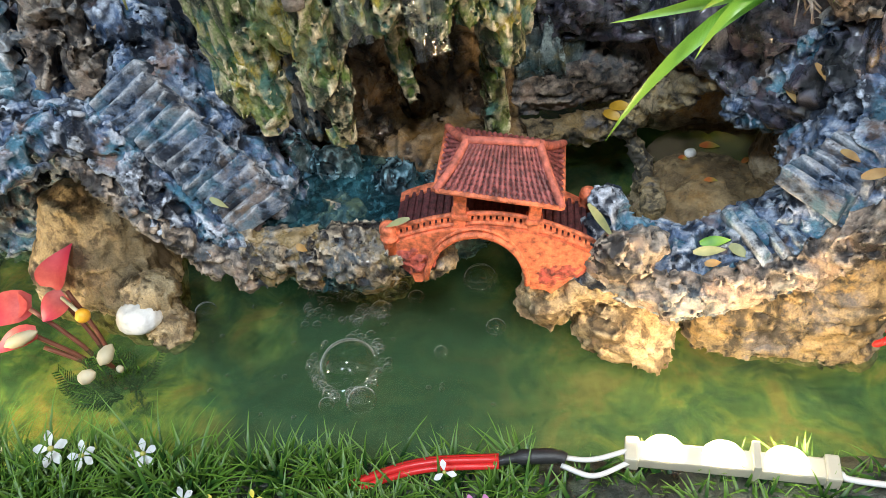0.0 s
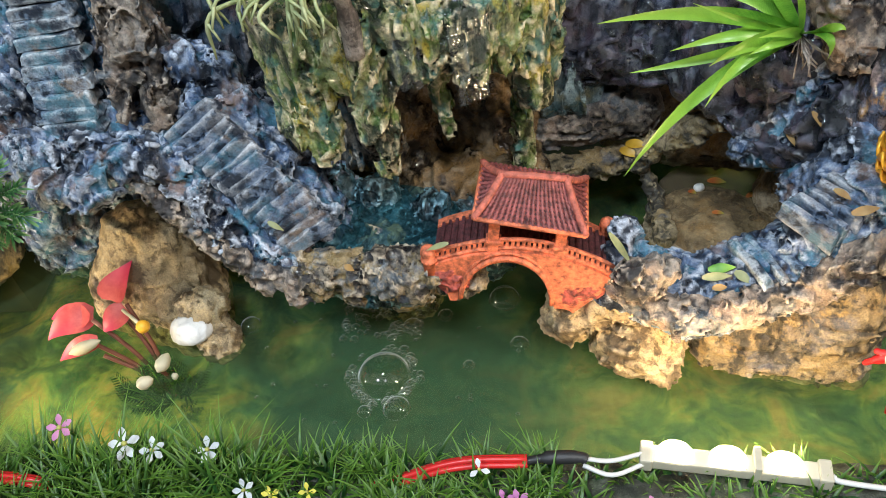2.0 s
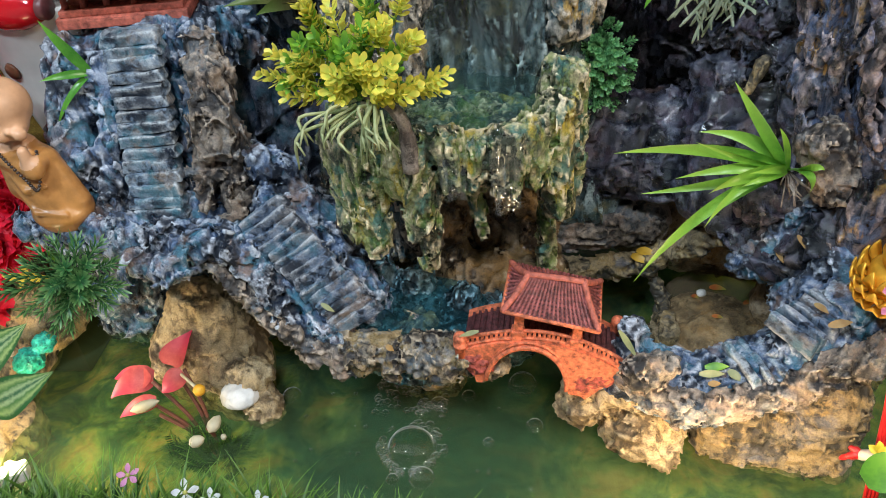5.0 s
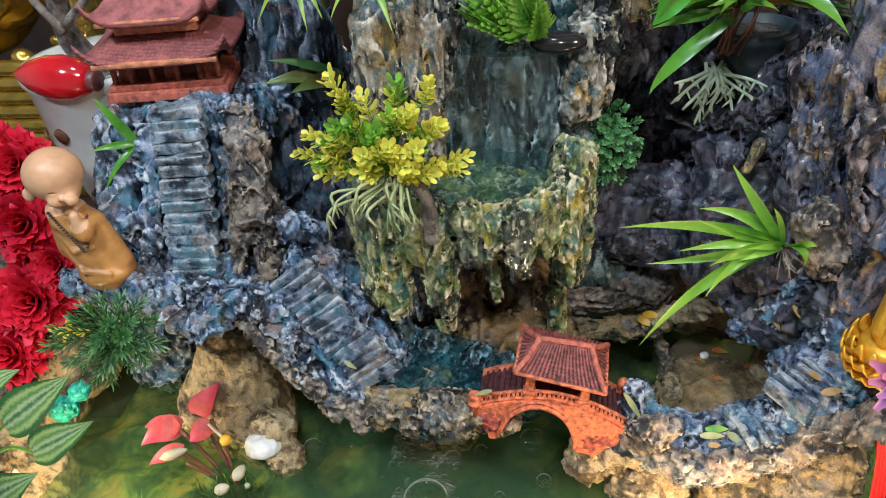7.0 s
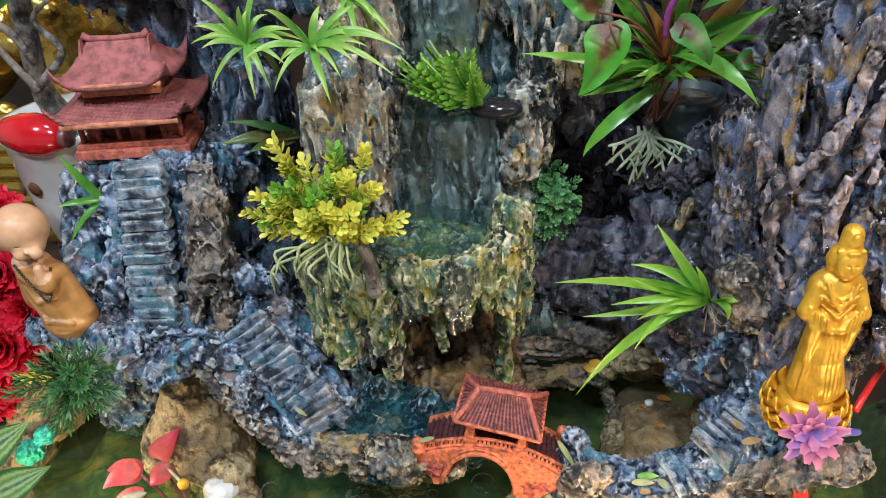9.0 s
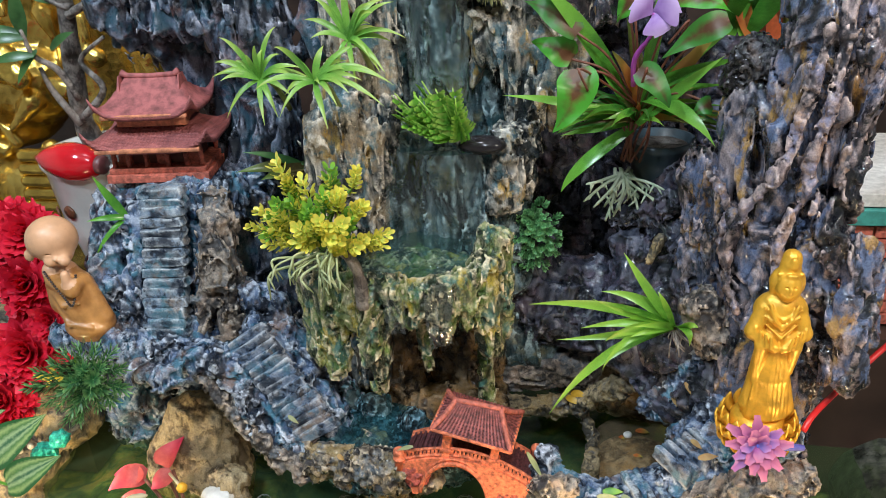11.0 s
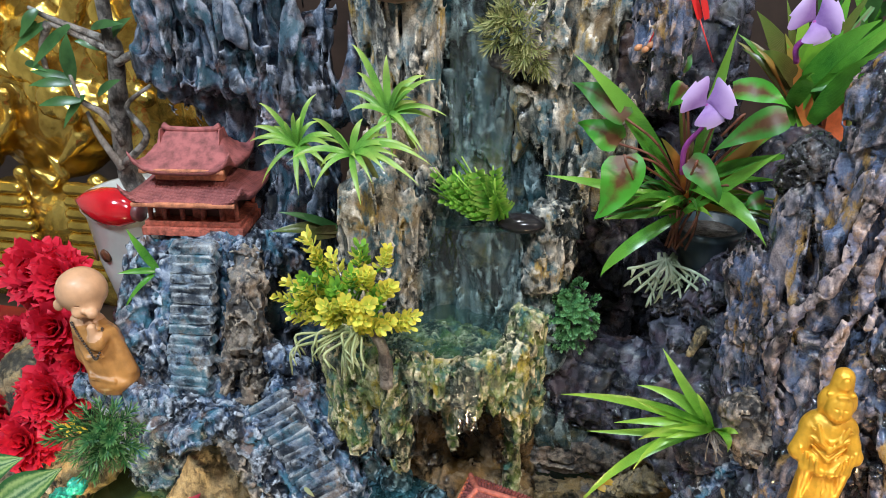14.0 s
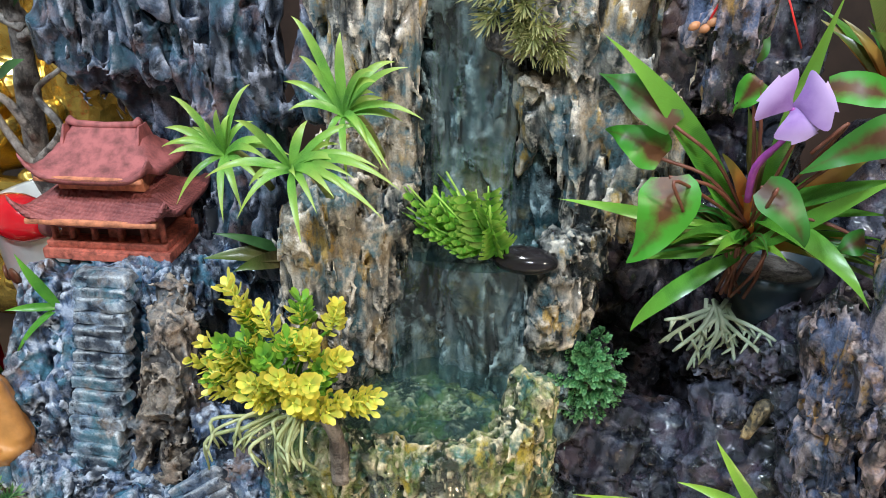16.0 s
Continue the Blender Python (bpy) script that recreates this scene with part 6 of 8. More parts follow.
def frond_mesh(name, material, pairs, length, leaf, seed, width=0.0026):
    """A flat ferny frond with toothed side leaves, along +z, facing -y."""
    rnd = random.Random(seed)
    pieces = [tube_data([(0, 0, 0), (0, -0.002, length * 0.5), (0, 0.001, length)], [0.0008, 0.0006, 0.0004], 5)]
    for i in range(pairs):
        s = 0.18 + 0.82 * i / pairs
        ln = leaf * (1.15 - 0.8 * s) * rnd.uniform(0.85, 1.15)
        for sx in (-1, 1):
            b = Vector((0, -0.001, length * s))
            t = b + Vector((sx * ln * 0.85, -0.15 * ln, ln * 0.65))
            pieces.append(leaf_data(tuple(b), tuple(t), (0, -0.10 * ln, 0.12 * ln), width, 0.2, 5, 0.9, (0, -1, 0.3)))
            for k in (0.45, 0.75):
                q = b.lerp(t, k)
                pieces.append(leaf_data(tuple(q), tuple(q + Vector((sx * ln * 0.18, -0.05 * ln, ln * 0.34))), (0, -0.04 * ln, 0), width * 0.7, 0.2, 4, 0.9, (0, -1, 0.3)))
    return leaf_mesh(name, pieces, material)


# fern on the fall's ledge
fern = thing("fern", "bright green feathery artificial fern on the fall's ledge", "fern", (0.016, 0.395, 0.328))
fronds = [frond_mesh("frond", FERN, 7, 0.040, 0.0120, n, 0.0040) for n in range(3)]
FERN_ROWS = [(0.016 + random.uniform(-0.010, 0.008), 0.392 + random.uniform(-0.006, 0.008), 0.334, random.uniform(-1.1, 0.25), random.uniform(0.35, 1.1)) for n in range(17)]
for i, (x, y, z, tx, tz) in enumerate(FERN_ROWS):
    sprig(fronds[i % 3], aim((x, y, z), (tx, -0.35, tz)) @ pose(0, 0, 0, 0, 0, random.uniform(-50, 50)) @ Matrix.Scale(random.uniform(1.0, 1.45), 4), fern, "frond")
for x in (0.022, 0.025, 0.019):
    solid("stalk", tube_data([(x, 0.395, 0.322), (x - 0.002, 0.393, 0.338), (x - 0.004, 0.392, 0.352)], 0.0012, 6), FERN, fern, "", True)
fuzz = [sprig_mesh("sprig", MOSS, 16, 0.012, 0.0055, 0.0032, 30 + n) for n in range(3)]
tuft("moss_clump", "dense small-leaved green clump hanging on the wet rock", "moss", (0.069, 0.428, 0.238), (0.025, 0.016, 0.034), 170, fuzz, 0.70, (0, -0.7, 0.2), 5)
spiky = [sprig_mesh("sprig", OLIVE, 22, 0.014, 0.012, 0.0014, 40 + n) for n in range(3)]
tuft("air_plant", "olive-grey spiky tuft on the upper rock", "plant", (0.022, 0.424, 0.466), (0.022, 0.012, 0.015), 34, spiky, 0.8, (0.1, -0.7, 0.1), 6)
tuft("air_plant", "brown-green spiky tuft on the upper rock", "plant", (0.034, 0.420, 0.450), (0.012, 0.008, 0.012), 16, spiky, 0.8, (0.2, -0.7, -0.5), 7)

# foliage plant on the right
R = Vector((0.146, 0.428, 0.316))
plant = thing("foliage_plant", "green and bronze broad-leaved artificial plant", "plant", tuple(R))
S2 = R + Vector((0.004, -0.010, 0.035))
rows = [
    ((0.069, 0.375, 0.458), (0.004, -0.006, 0.020), 0.017, STRAP), ((0.050, 0.395, 0.367), (0, -0.004, 0.008), 0.010, STRAP), ((0.094, 0.400, 0.288), (-0.022, -0.010, -0.004), 0.013, BROAD),
    ((0.201, 0.360, 0.339), (0.006, -0.012, 0.020), 0.014, STRAP), ((0.203, 0.372, 0.400), (0.002, -0.006, 0.006), 0.011, STRAP), 
    ((0.169, 0.385, 0.476), (-0.004, -0.002, 0.004), 0.013, STRAP), 
    ((0.093, 0.400, 0.334), (0, -0.008, 0.004), 0.010, STRAP), ((0.138, 0.400, 0.422), (0, 0, 0.004), 0.012, BRONZE), ((0.129, 0.390, 0.400), (0, 0, 0.006), 0.010, ORANGE), ((0.204, 0.390, 0.417), (0.002, 0, 0.010), 0.014, ORANGE), ((0.124, 0.395, 0.348), (0.006, -0.01, 0.004), 0.007, STRAP),
    ((0.216, 0.385, 0.395), (0, -0.004, 0.008), 0.012, BROAD), ((0.207, 0.390, 0.375), (0, -0.004, 0.006), 0.009, BROAD), ((0.210, 0.400, 0.411), (0, -0.004, 0.01), 0.012, STRAP)]
for n, (tip, bow, wd, mat) in enumerate(rows):
    b = S2 + Vector((random.uniform(-0.006, 0.006), random.uniform(-0.004, 0.004), random.uniform(-0.014, 0.010)))
    part("leaf", leaf_mesh("leaf", [leaf_data(tuple(b), tip, bow, wd * 0.8, 0.25, 13, 0.78, (0.1, -0.8, 0.5), 0.07)], mat), plant)
for i in range(9):
    b = R + Vector((random.uniform(-0.008, 0.008), random.uniform(-0.003, 0.006), -0.012))
    e = S2 + Vector((random.uniform(-0.014, 0.014), random.uniform(-0.008, 0.004), random.uniform(-0.004, 0.012)))
    solid("stem", tube_data(curve_points([b, (b + e) / 2 + Vector((random.uniform(-0.004, 0.004), -0.004, 0)), e], 4), 0.0011, 6), STEM, plant, "dark red stem", True)
for p, q in (((0.101, 0.372, 0.398), (0.113, 0.366, 0.378)), ((0.151, 0.372, 0.393), (0.149, 0.365, 0.383)), ((0.185, 0.385, 0.422), (0.166, 0.378, 0.407))):
    mid = (Vector(p) + Vector(q)) / 2 + Vector((0.002, -0.006, 0.006))
    solid("tendril", tube_data(curve_points([S2, mid, q], 6), 0.0009, 6), STEM, plant, "dark red curling stem", True)
# broad bronze leaves with green margins, each on a curled red stem
for foot, tip, bow, wd, mat in (((0.105, 0.376, 0.391), (0.089, 0.366, 0.348), (0.012, -0.010, 0.004), 0.040, TWO_TONE), ((0.147, 0.372, 0.391), (0.168, 0.362, 0.367), (0.004, -0.008, 0.006), 0.026, DARK_TONE),
                                ((0.105, 0.388, 0.413), (0.067, 0.394, 0.435), (0.002, -0.006, 0.008), 0.028, DARK_TONE), ((0.101, 0.396, 0.393), (0.072, 0.402, 0.404), (0.002, -0.006, 0.006), 0.030, TWO_TONE),
                                ((0.203, 0.372, 0.423), (0.162, 0.374, 0.398), (0.004, -0.008, 0.010), 0.026, DARK_TONE), ((0.171, 0.392, 0.434), (0.206, 0.380, 0.426), (0.0, -0.006, 0.010), 0.022, TWO_TONE),
                                ((0.142, 0.400, 0.434), (0.132, 0.402, 0.417), (0, -0.004, 0.004), 0.020, TWO_TONE), ((0.136, 0.404, 0.442), (0.142, 0.410, 0.461), (0, -0.004, 0.004), 0.018, DARK_TONE), ((0.199, 0.388, 0.362), (0.186, 0.384, 0.355), (0, -0.004, 0.004), 0.018, DARK_TONE)):
    part("leaf", leaf_mesh("leaf", [leaf_data(foot, tip, bow, wd * 0.72, 0.22, 13, 0.62, (0.15, -0.9, 0.4), 0.14)], mat), plant, "bronze leaf with a green margin")
    mid = (S2 + Vector(foot)) / 2 + Vector((0, -0.010, 0.012))
    solid("stem", tube_data(curve_points([S2, mid, foot], 5), 0.0010, 6), STEM, plant, "dark red stem", True)
far_plant = thing("background_plant", "broad dull green leaves of a plant behind the cliff", "plant", (0.273, 0.5, 0.428))
for foot, tip, wide in [((0.273, 0.5, 0.428), (0.289, 0.48, 0.489), 0.018), ((0.262, 0.5, 0.423), (0.258, 0.48, 0.466), 0.014), ((0.284, 0.5, 0.437), (0.315, 0.48, 0.462), 0.022), ((0.275, 0.5, 0.446), (0.24, 0.48, 0.499), 0.016), ((0.255, 0.5, 0.441), (0.27, 0.48, 0.502), 0.014), ((0.243, 0.5, 0.436), (0.224, 0.48, 0.495), 0.014), ((0.303, 0.5, 0.424), (0.325, 0.48, 0.446), 0.02), ((0.264, 0.5, 0.463), (0.303, 0.48, 0.483), 0.01), ((0.261, 0.5, 0.428), (0.266, 0.48, 0.451), 0.01)]:
    part("leaf", leaf_mesh("leaf", [leaf_data(foot, tip, (0.003, -0.006, 0.010), wide, 0.2, 11, 0.75, (0.1, -0.8, 0.4))], DUSTY if wide < 0.015 else BROAD), far_plant)
solid("stem", tube_data(curve_points([(0.262, 0.5, 0.423), Vector((0.262, 0.5, 0.423)) + Vector((0.010, 0.01, -0.08)), Vector((0.262, 0.5, 0.423)) + Vector((0.012, 0.02, -0.30))], 5), 0.003, 7), OLIVE, far_plant, "", True)
jar = thing("plant_pot", "dull blue-grey pot under the foliage plant", "pot", (0.171, 0.455, 0.311))
solid("body", lathe_data([(0.016, -0.040), (0.022, -0.024), (0.026, -0.004), (0.028, -0.002), (0.028, 0.003), (0.025, 0.003), (0.023, -0.004)], Matrix.Translation((0.171, 0.455, 0.311)), 32), plain("blue_grey_glaze", (0.03, 0.05, 0.065), 0.35, 0, 0.2, 0.02, 0.1, 0.3), jar, "", True)
solid("soil", lathe_data([(0.0225, -0.006), (0.0225, -0.003), (0.001, -0.002)], Matrix.Translation((0.171, 0.455, 0.311)), 24), BARK, jar, "dark soil", True)
rock("shell_stone", "smooth brown hollow stone under the spiky tuft", [ell((0.02, 0.425, 0.443), (0.017, 0.010, 0.010)), ell((0.032, 0.425, 0.447), (0.010, 0.008, 0.008))], BROWN_ROCK, amp=0.0012, size=0.012, stretch=0.6, h=0.0014, k=0.004, seed=71)
bowl = thing("shallow_bowl", "brown shallow bowl with a blue cloth on the upper rock", "bowl", (-0.056, 0.4, 0.497))
solid("body", lathe_data([(0.004, -0.012), (0.016, -0.009), (0.022, 0.0), (0.023, 0.001), (0.021, 0.001), (0.014, -0.006), (0.001, -0.007)], Matrix.Translation((-0.056, 0.4, 0.497)), 28), plain("brown_bowl", (0.26, 0.15, 0.09), 0.5, 0, 0.3, 0.01, 0.3), bowl, "", True)
part("cloth", rock_mesh("cloth", [ell((-0.044, 0.398, 0.501), (0.010, 0.008, 0.006))], plain("blue_cloth", (0.02, 0.05, 0.14), 0.7, 0, 0.3, 0.003, 0.5), amp=0.002, size=0.006, stretch=1.0, h=0.0013, k=0.002, seed=72), bowl, "crumpled dark blue cloth")
# second, higher group of leaves
R2 = Vector((0.222, 0.452, 0.405))
plant2 = thing("foliage_plant", "green and bronze strap-leaved artificial plant behind the cliff", "plant", tuple(R2))
rows2 = [((0.183, 0.430, 0.478), (0, 0, 0.01), 0.018, BRONZE), ((0.233, 0.440, 0.481), (0, 0, 0.01), 0.016, YOUNG), ((0.257, 0.420, 0.475), (0, -0.004, 0.014), 0.014, BROAD), ((0.262, 0.420, 0.456), (0, -0.004, 0.012), 0.016, BROAD), ((0.204, 0.440, 0.462), (0, 0, 0.006), 0.014, ORANGE),
         ((0.213, 0.450, 0.483), (0, 0, 0.006), 0.016, LIME), ((0.189, 0.420, 0.454), (0, -0.004, 0.01), 0.014, BRONZE), ((0.272, 0.440, 0.430), (0, -0.004, 0.008), 0.012, BROAD), ((0.245, 0.460, 0.489), (0, 0, 0.006), 0.014, BROAD), ((0.221, 0.410, 0.442), (0, -0.006, 0.014), 0.014, BROAD)]
for tip, bow, wd, mat in rows2:
    part("leaf", leaf_mesh("leaf", [leaf_data(tuple(R2 + Vector((random.uniform(-0.01, 0.01), 0, random.uniform(-0.01, 0.02)))), tip, bow, wd, 0.18, 11, 0.75, (0.1, -0.8, 0.5))], mat), plant2)
for i in range(34):
    a = random.uniform(-1.2, 1.2)
    tip = R2 + Vector((0.085 * math.sin(a) + 0.035, random.uniform(-0.02, 0.05), 0.02 + 0.08 * math.cos(a) * random.uniform(0.4, 1)))
    part("leaf", leaf_mesh("leaf", [leaf_data(tuple(R2 + Vector((0, 0.01, 0))), tuple(tip), (0, -0.004, 0.012), random.uniform(0.005, 0.010), 0.2, 9, 0.75, (0.1, -0.8, 0.5))], random.choice((BROAD, STRAP, DARK_TONE, ORANGE, BRONZE, BRONZE, DARK_TONE))), plant2)
# fill of narrow leaves low in the plant
for i in range(64):
    a = random.uniform(-1.7, 1.7)
    tip = S2 + Vector((0.066 * math.sin(a) + 0.006, random.uniform(-0.035, 0.01), -0.014 + 0.050 * math.cos(a) * random.uniform(0.1, 1)))
    part("leaf", leaf_mesh("leaf", [leaf_data(tuple(S2 + Vector((0, 0.004, -0.012))), tuple(tip), (0, -0.006, random.uniform(0.008, 0.022)), random.uniform(0.003, 0.0065), 0.2, 8, 0.75, (0.1, -0.8, 0.5), 0.1)], random.choice((BROAD, STRAP, BRONZE, DARK_TONE, ORANGE, LIME))), plant)


def antler_roots(name, label, at, reach, count, material, seed):
    rnd = random.Random(seed)
    ob = thing(name, label, "roots", tuple(at))
    for i in range(count):
        a = math.pi * (0.05 + 0.9 * (i + 0.5) / count) + math.pi
        a += rnd.uniform(-0.25, 0.25)
        at = Vector(ob.location) + Vector((rnd.uniform(-0.007, 0.007), 0, rnd.uniform(-0.003, 0.005)))
        d = Vector((math.cos(a) * reach[0], -0.012 - 0.012 * rnd.random(), math.sin(a) * reach[1])) * rnd.uniform(0.45, 1.15)
        e = Vector(at) + d
        mid = Vector(at) + d * 0.5 + Vector((rnd.uniform(-0.004, 0.004), -0.006, rnd.uniform(0, 0.008)))
        line = curve_points([at, mid, e], 5)
        solid("root", tube_data(line, [0.0014] * 6 + [0.0012] * 4 + [0.0007], 6), material, ob, "", True)
        for k in (5, 7, 8):
            f = line[k] + Vector((rnd.uniform(-0.006, 0.006), -0.002, -rnd.uniform(0.004, 0.008)))
            solid("root_tip", tube_data([line[k], f], [0.0011, 0.0005], 5), material, ob, "", True)
    return ob


antler_roots("branched_roots", "pale green-white branching roots hanging from the plant", Vector((0.142, 0.438, 0.290)), (0.034, 0.036), 15, WHITE_ROOT, 3)


def orchid(label, at, foot, size):
    ob = thing("orchid", label, "flower", foot)
    at = Vector(at)
    solid("stem", tube_data(curve_points([foot, Vector(foot).lerp(at, 0.4) + Vector((-0.004, -0.002, 0)), Vector(foot).lerp(at, 0.75) + Vector((0.003, -0.002, 0)), at], 5), [0.0019] * 8 + [0.0015] * 8, 7), MAGENTA, ob, "magenta stem", True)
    for a, ln, w in ((2.5, 1.0, 1.0), (0.45, 1.05, 1.0), (-1.1, 0.95, 0.85)):
        d = Vector((math.cos(a), -0.35, math.sin(a))) * size * ln
        part("petal", leaf_mesh("petal", [leaf_data(tuple(at), tuple(at + d), (0, -0.35 * size, 0.05 * size), size * w * 1.75, -0.2, 11, 1.5, (0, -1, 0.25), 0.03, 0.26)], LILAC), ob)


orchid("lilac three-petalled artificial orchid on a magenta stem", (0.155, 0.378, 0.428), (0.145, 0.402, 0.372), 0.016)
orchid("lilac artificial orchid on a magenta stem, higher up", (0.214, 0.400, 0.477), (0.209, 0.410, 0.449), 0.015)

# striped, pine-like and small leaves near the left shore
K = Vector((-0.272, 0.275, 0.172))
pine = thing("pine_sprig", "dark green feathery pine-like sprig by the figurine", "plant", tuple(K))
needles = [sprig_mesh("frond", PINE, 44, 0.030, 0.0115, 0.0019, 60 + n) for n in range(3)]
for i, e in enumerate(((-0.310, 0.268, 0.170), (-0.302, 0.272, 0.180), (-0.293, 0.275, 0.188), (-0.283, 0.280, 0.191), (-0.275, 0.285, 0.194), (-0.263, 0.288, 0.194), (-0.250, 0.290, 0.192), (-0.236, 0.280, 0.185), (-0.236, 0.270, 0.173), (-0.240, 0.262, 0.165), (-0.249, 0.256, 0.160), (-0.265, 0.248, 0.151), (-0.279, 0.250, 0.148), (-0.289, 0.256, 0.158), (-0.303, 0.262, 0.157),
                        (-0.246, 0.256, 0.190), (-0.268, 0.256, 0.185), (-0.261, 0.252, 0.168), (-0.244, 0.260, 0.177), (-0.279, 0.256, 0.174), (-0.263, 0.268, 0.192), (-0.249, 0.272, 0.191), (-0.249, 0.252, 0.179), (-0.267, 0.250, 0.165))):
    d = Vector(e) - K
    sprig(needles[i % 3], aim(Vector(e) - d.normalized() * 0.022, d + Vector((0, -0.3, 0.1)) * d.length, 37 * i) @ Matrix.Scale(random.uniform(0.7, 0.95), 4), pine, "frond")
    solid("twig", tube_data([K, K.lerp(Vector(e), 0.5) + Vector((0, 0, 0.003)), Vector(e) - d.normalized() * 0.018], 0.0009, 5), PINE, pine, "", True)


def striped_leaf_material():
    m, t, s = start("striped_leaf")
    uv = t.nodes.new("ShaderNodeUVMap")
    sep = t.nodes.new("ShaderNodeSeparateXYZ")
    t.links.new(uv.outputs[0], sep.inputs[0])
    ab = t.nodes.new("ShaderNodeMath")
    ab.operation = "SUBTRACT"
    t.links.new(sep.outputs[0], ab.inputs[0])
    ab.inputs[1].default_value = 0.5
    ab2 = t.nodes.new("ShaderNodeMath")
    ab2.operation = "ABSOLUTE"
    t.links.new(ab.outputs[0], ab2.inputs[0])
    n = noise_of(t, 0.004, 4, 0.7)
    add = t.nodes.new("ShaderNodeMath")
    add.operation = "MULTIPLY_ADD"
    t.links.new(n.outputs[0], add.inputs[0])
    add.inputs[1].default_value = 0.22
    t.links.new(ab2.outputs[0], add.inputs[2])
    c = ramp(t, add.outputs[0], [(0.12, (0.05, 0.15, 0.06)), (0.20, (0.40, 0.50, 0.24)), (0.30, (0.08, 0.20, 0.05)), (0.42, (0.36, 0.46, 0.16)), (0.52, (0.03, 0.12, 0.03))])
    t.links.new(c, s.inputs["Base Color"])
    s.inputs["Roughness"].default_value = 0.4
    return m


STRIPED = striped_leaf_material()
vine = thing("striped_plant", "artificial plant with broad striped green leaves", "plant", (-0.405, 0.25, 0.06))
for foot, tip, wide in (((-0.369, 0.250, 0.103), (-0.303, 0.256, 0.150), 0.034), ((-0.342, 0.235, 0.092), (-0.280, 0.232, 0.131), 0.028), ((-0.415, 0.270, 0.111), (-0.359, 0.275, 0.135), 0.030), ((-0.395, 0.220, 0.050), (-0.315, 0.205, 0.107), 0.034), ((-0.404, 0.250, 0.096), (-0.398, 0.240, 0.051), 0.030)):
    part("leaf", leaf_mesh("leaf", [leaf_data(foot, tip, (0, -0.005, 0.002), wide, 0.16, 15, 0.66, (0.1, -0.80, 0.60), 0.03)], STRIPED), vine)
    solid("stem", tube_data(curve_points([vine.location, (Vector(foot) + vine.location) / 2 + Vector((0, 0.006, 0.004)), foot], 4), 0.0012, 6), YOUNG, vine, "", True)
leafy("sprout", "three small pointed green leaves in the rock beside the flight", "plant", (-0.268, 0.372, 0.270), [((-0.286, 0.365, 0.310), (0, -0.004, 0.004), 0.010), ((-0.295, 0.355, 0.273), (0, -0.004, 0.004), 0.0075), ((-0.293, 0.350, 0.240), (-0.002, -0.005, 0.006), 0.007)], BROAD)
leafy("dark_plant", "dark green and bronze leaves in the hollow between the rocks", "plant", (-0.128, 0.44, 0.29), [((-0.176, 0.418, 0.312), (0, -0.004, 0.008), 0.010), ((-0.182, 0.412, 0.296), (0, -0.004, 0.006), 0.018, BRONZE), ((-0.160, 0.410, 0.290), (0, -0.004, 0.006), 0.016, BRONZE), ((-0.125, 0.420, 0.300), (0, -0.004, 0.006), 0.009)], DUSTY)


# ---- left background: pot, little tree, gilded ornament ----
pot = thing("plant_pot", "white glazed pot with brown spots beside the pagoda", "pot", (-0.372, 0.512, 0.20))
glaze = plain("white_glaze", (0.68, 0.66, 0.62), 0.25, 0, 0.06, 0.03, 0.05, 0.4)
solid("body", lathe_data([(0.032, 0.13), (0.044, 0.16), (0.055, 0.215), (0.060, 0.268), (0.064, 0.274), (0.064, 0.281), (0.058, 0.281), (0.055, 0.268), (0.045, 0.262)], Matrix.Translation((-0.372, 0.515, 0.0)), 36), glaze, pot, "", True)
for a, z in ((-1.9, 0.232), (-1.2, 0.218), (-2.5, 0.222)):
    solid("spot", lathe_data([(0.0075, -0.001), (0.0065, 0.0012), (0.0005, 0.0014)], aim((-0.372 + 0.058 * math.cos(a), 0.515 + 0.058 * math.sin(a), z), (math.cos(a), math.sin(a), -0.12)), 14), plain("brown_glaze", (0.16, 0.06, 0.03), 0.3), pot, "brown glazed spot", True)
soil = thing("pebbles", "pale pebbles in the pot", "pebbles", (-0.372, 0.515, 0.262), "", "stuff")
pieces = []
for i in range(40):
    a, r = random.uniform(0, 6.28), 0.043 * math.sqrt(random.random())
    pieces.append(lathe_data([(0.0005, -0.004), (0.004, -0.002), (0.0052, 0), (0.004, 0.002), (0.0005, 0.0035)], Matrix.Translation((-0.372 + r * math.cos(a), 0.515 + r * math.sin(a), 0.262 + random.uniform(-0.002, 0.002))) @ pose(0, 0, 0, random.uniform(0, 90), random.uniform(0, 90), 0), 8))
solid("pebble_layer", pieces, plain("pebble", (0.40, 0.36, 0.31), 0.6, 0, 0.3, 0.006), soil, "", True)
bulb = thing("lamp_bulb", "red glossy pointed bulb lying on the pot's rim", "bulb", (-0.36, 0.465, 0.275))
red = plain("red_gloss", (0.62, 0.012, 0.02), 0.12, 0, 0.05, 0.02, 0.0, 0.8)
tipp, end = Vector((-0.419, 0.468, 0.287)), Vector((-0.343, 0.458, 0.284))
bs2 = Matrix.Scale((end - tipp).length / 0.047, 4)
solid("glass", lathe_data([(0.0003, 0), (0.003, 0.004), (0.0078, 0.012), (0.0108, 0.022), (0.0116, 0.030), (0.0104, 0.038), (0.007, 0.045), (0.0055, 0.047)], aim(tipp, end - tipp) @ bs2, 28), red, bulb, "", True)
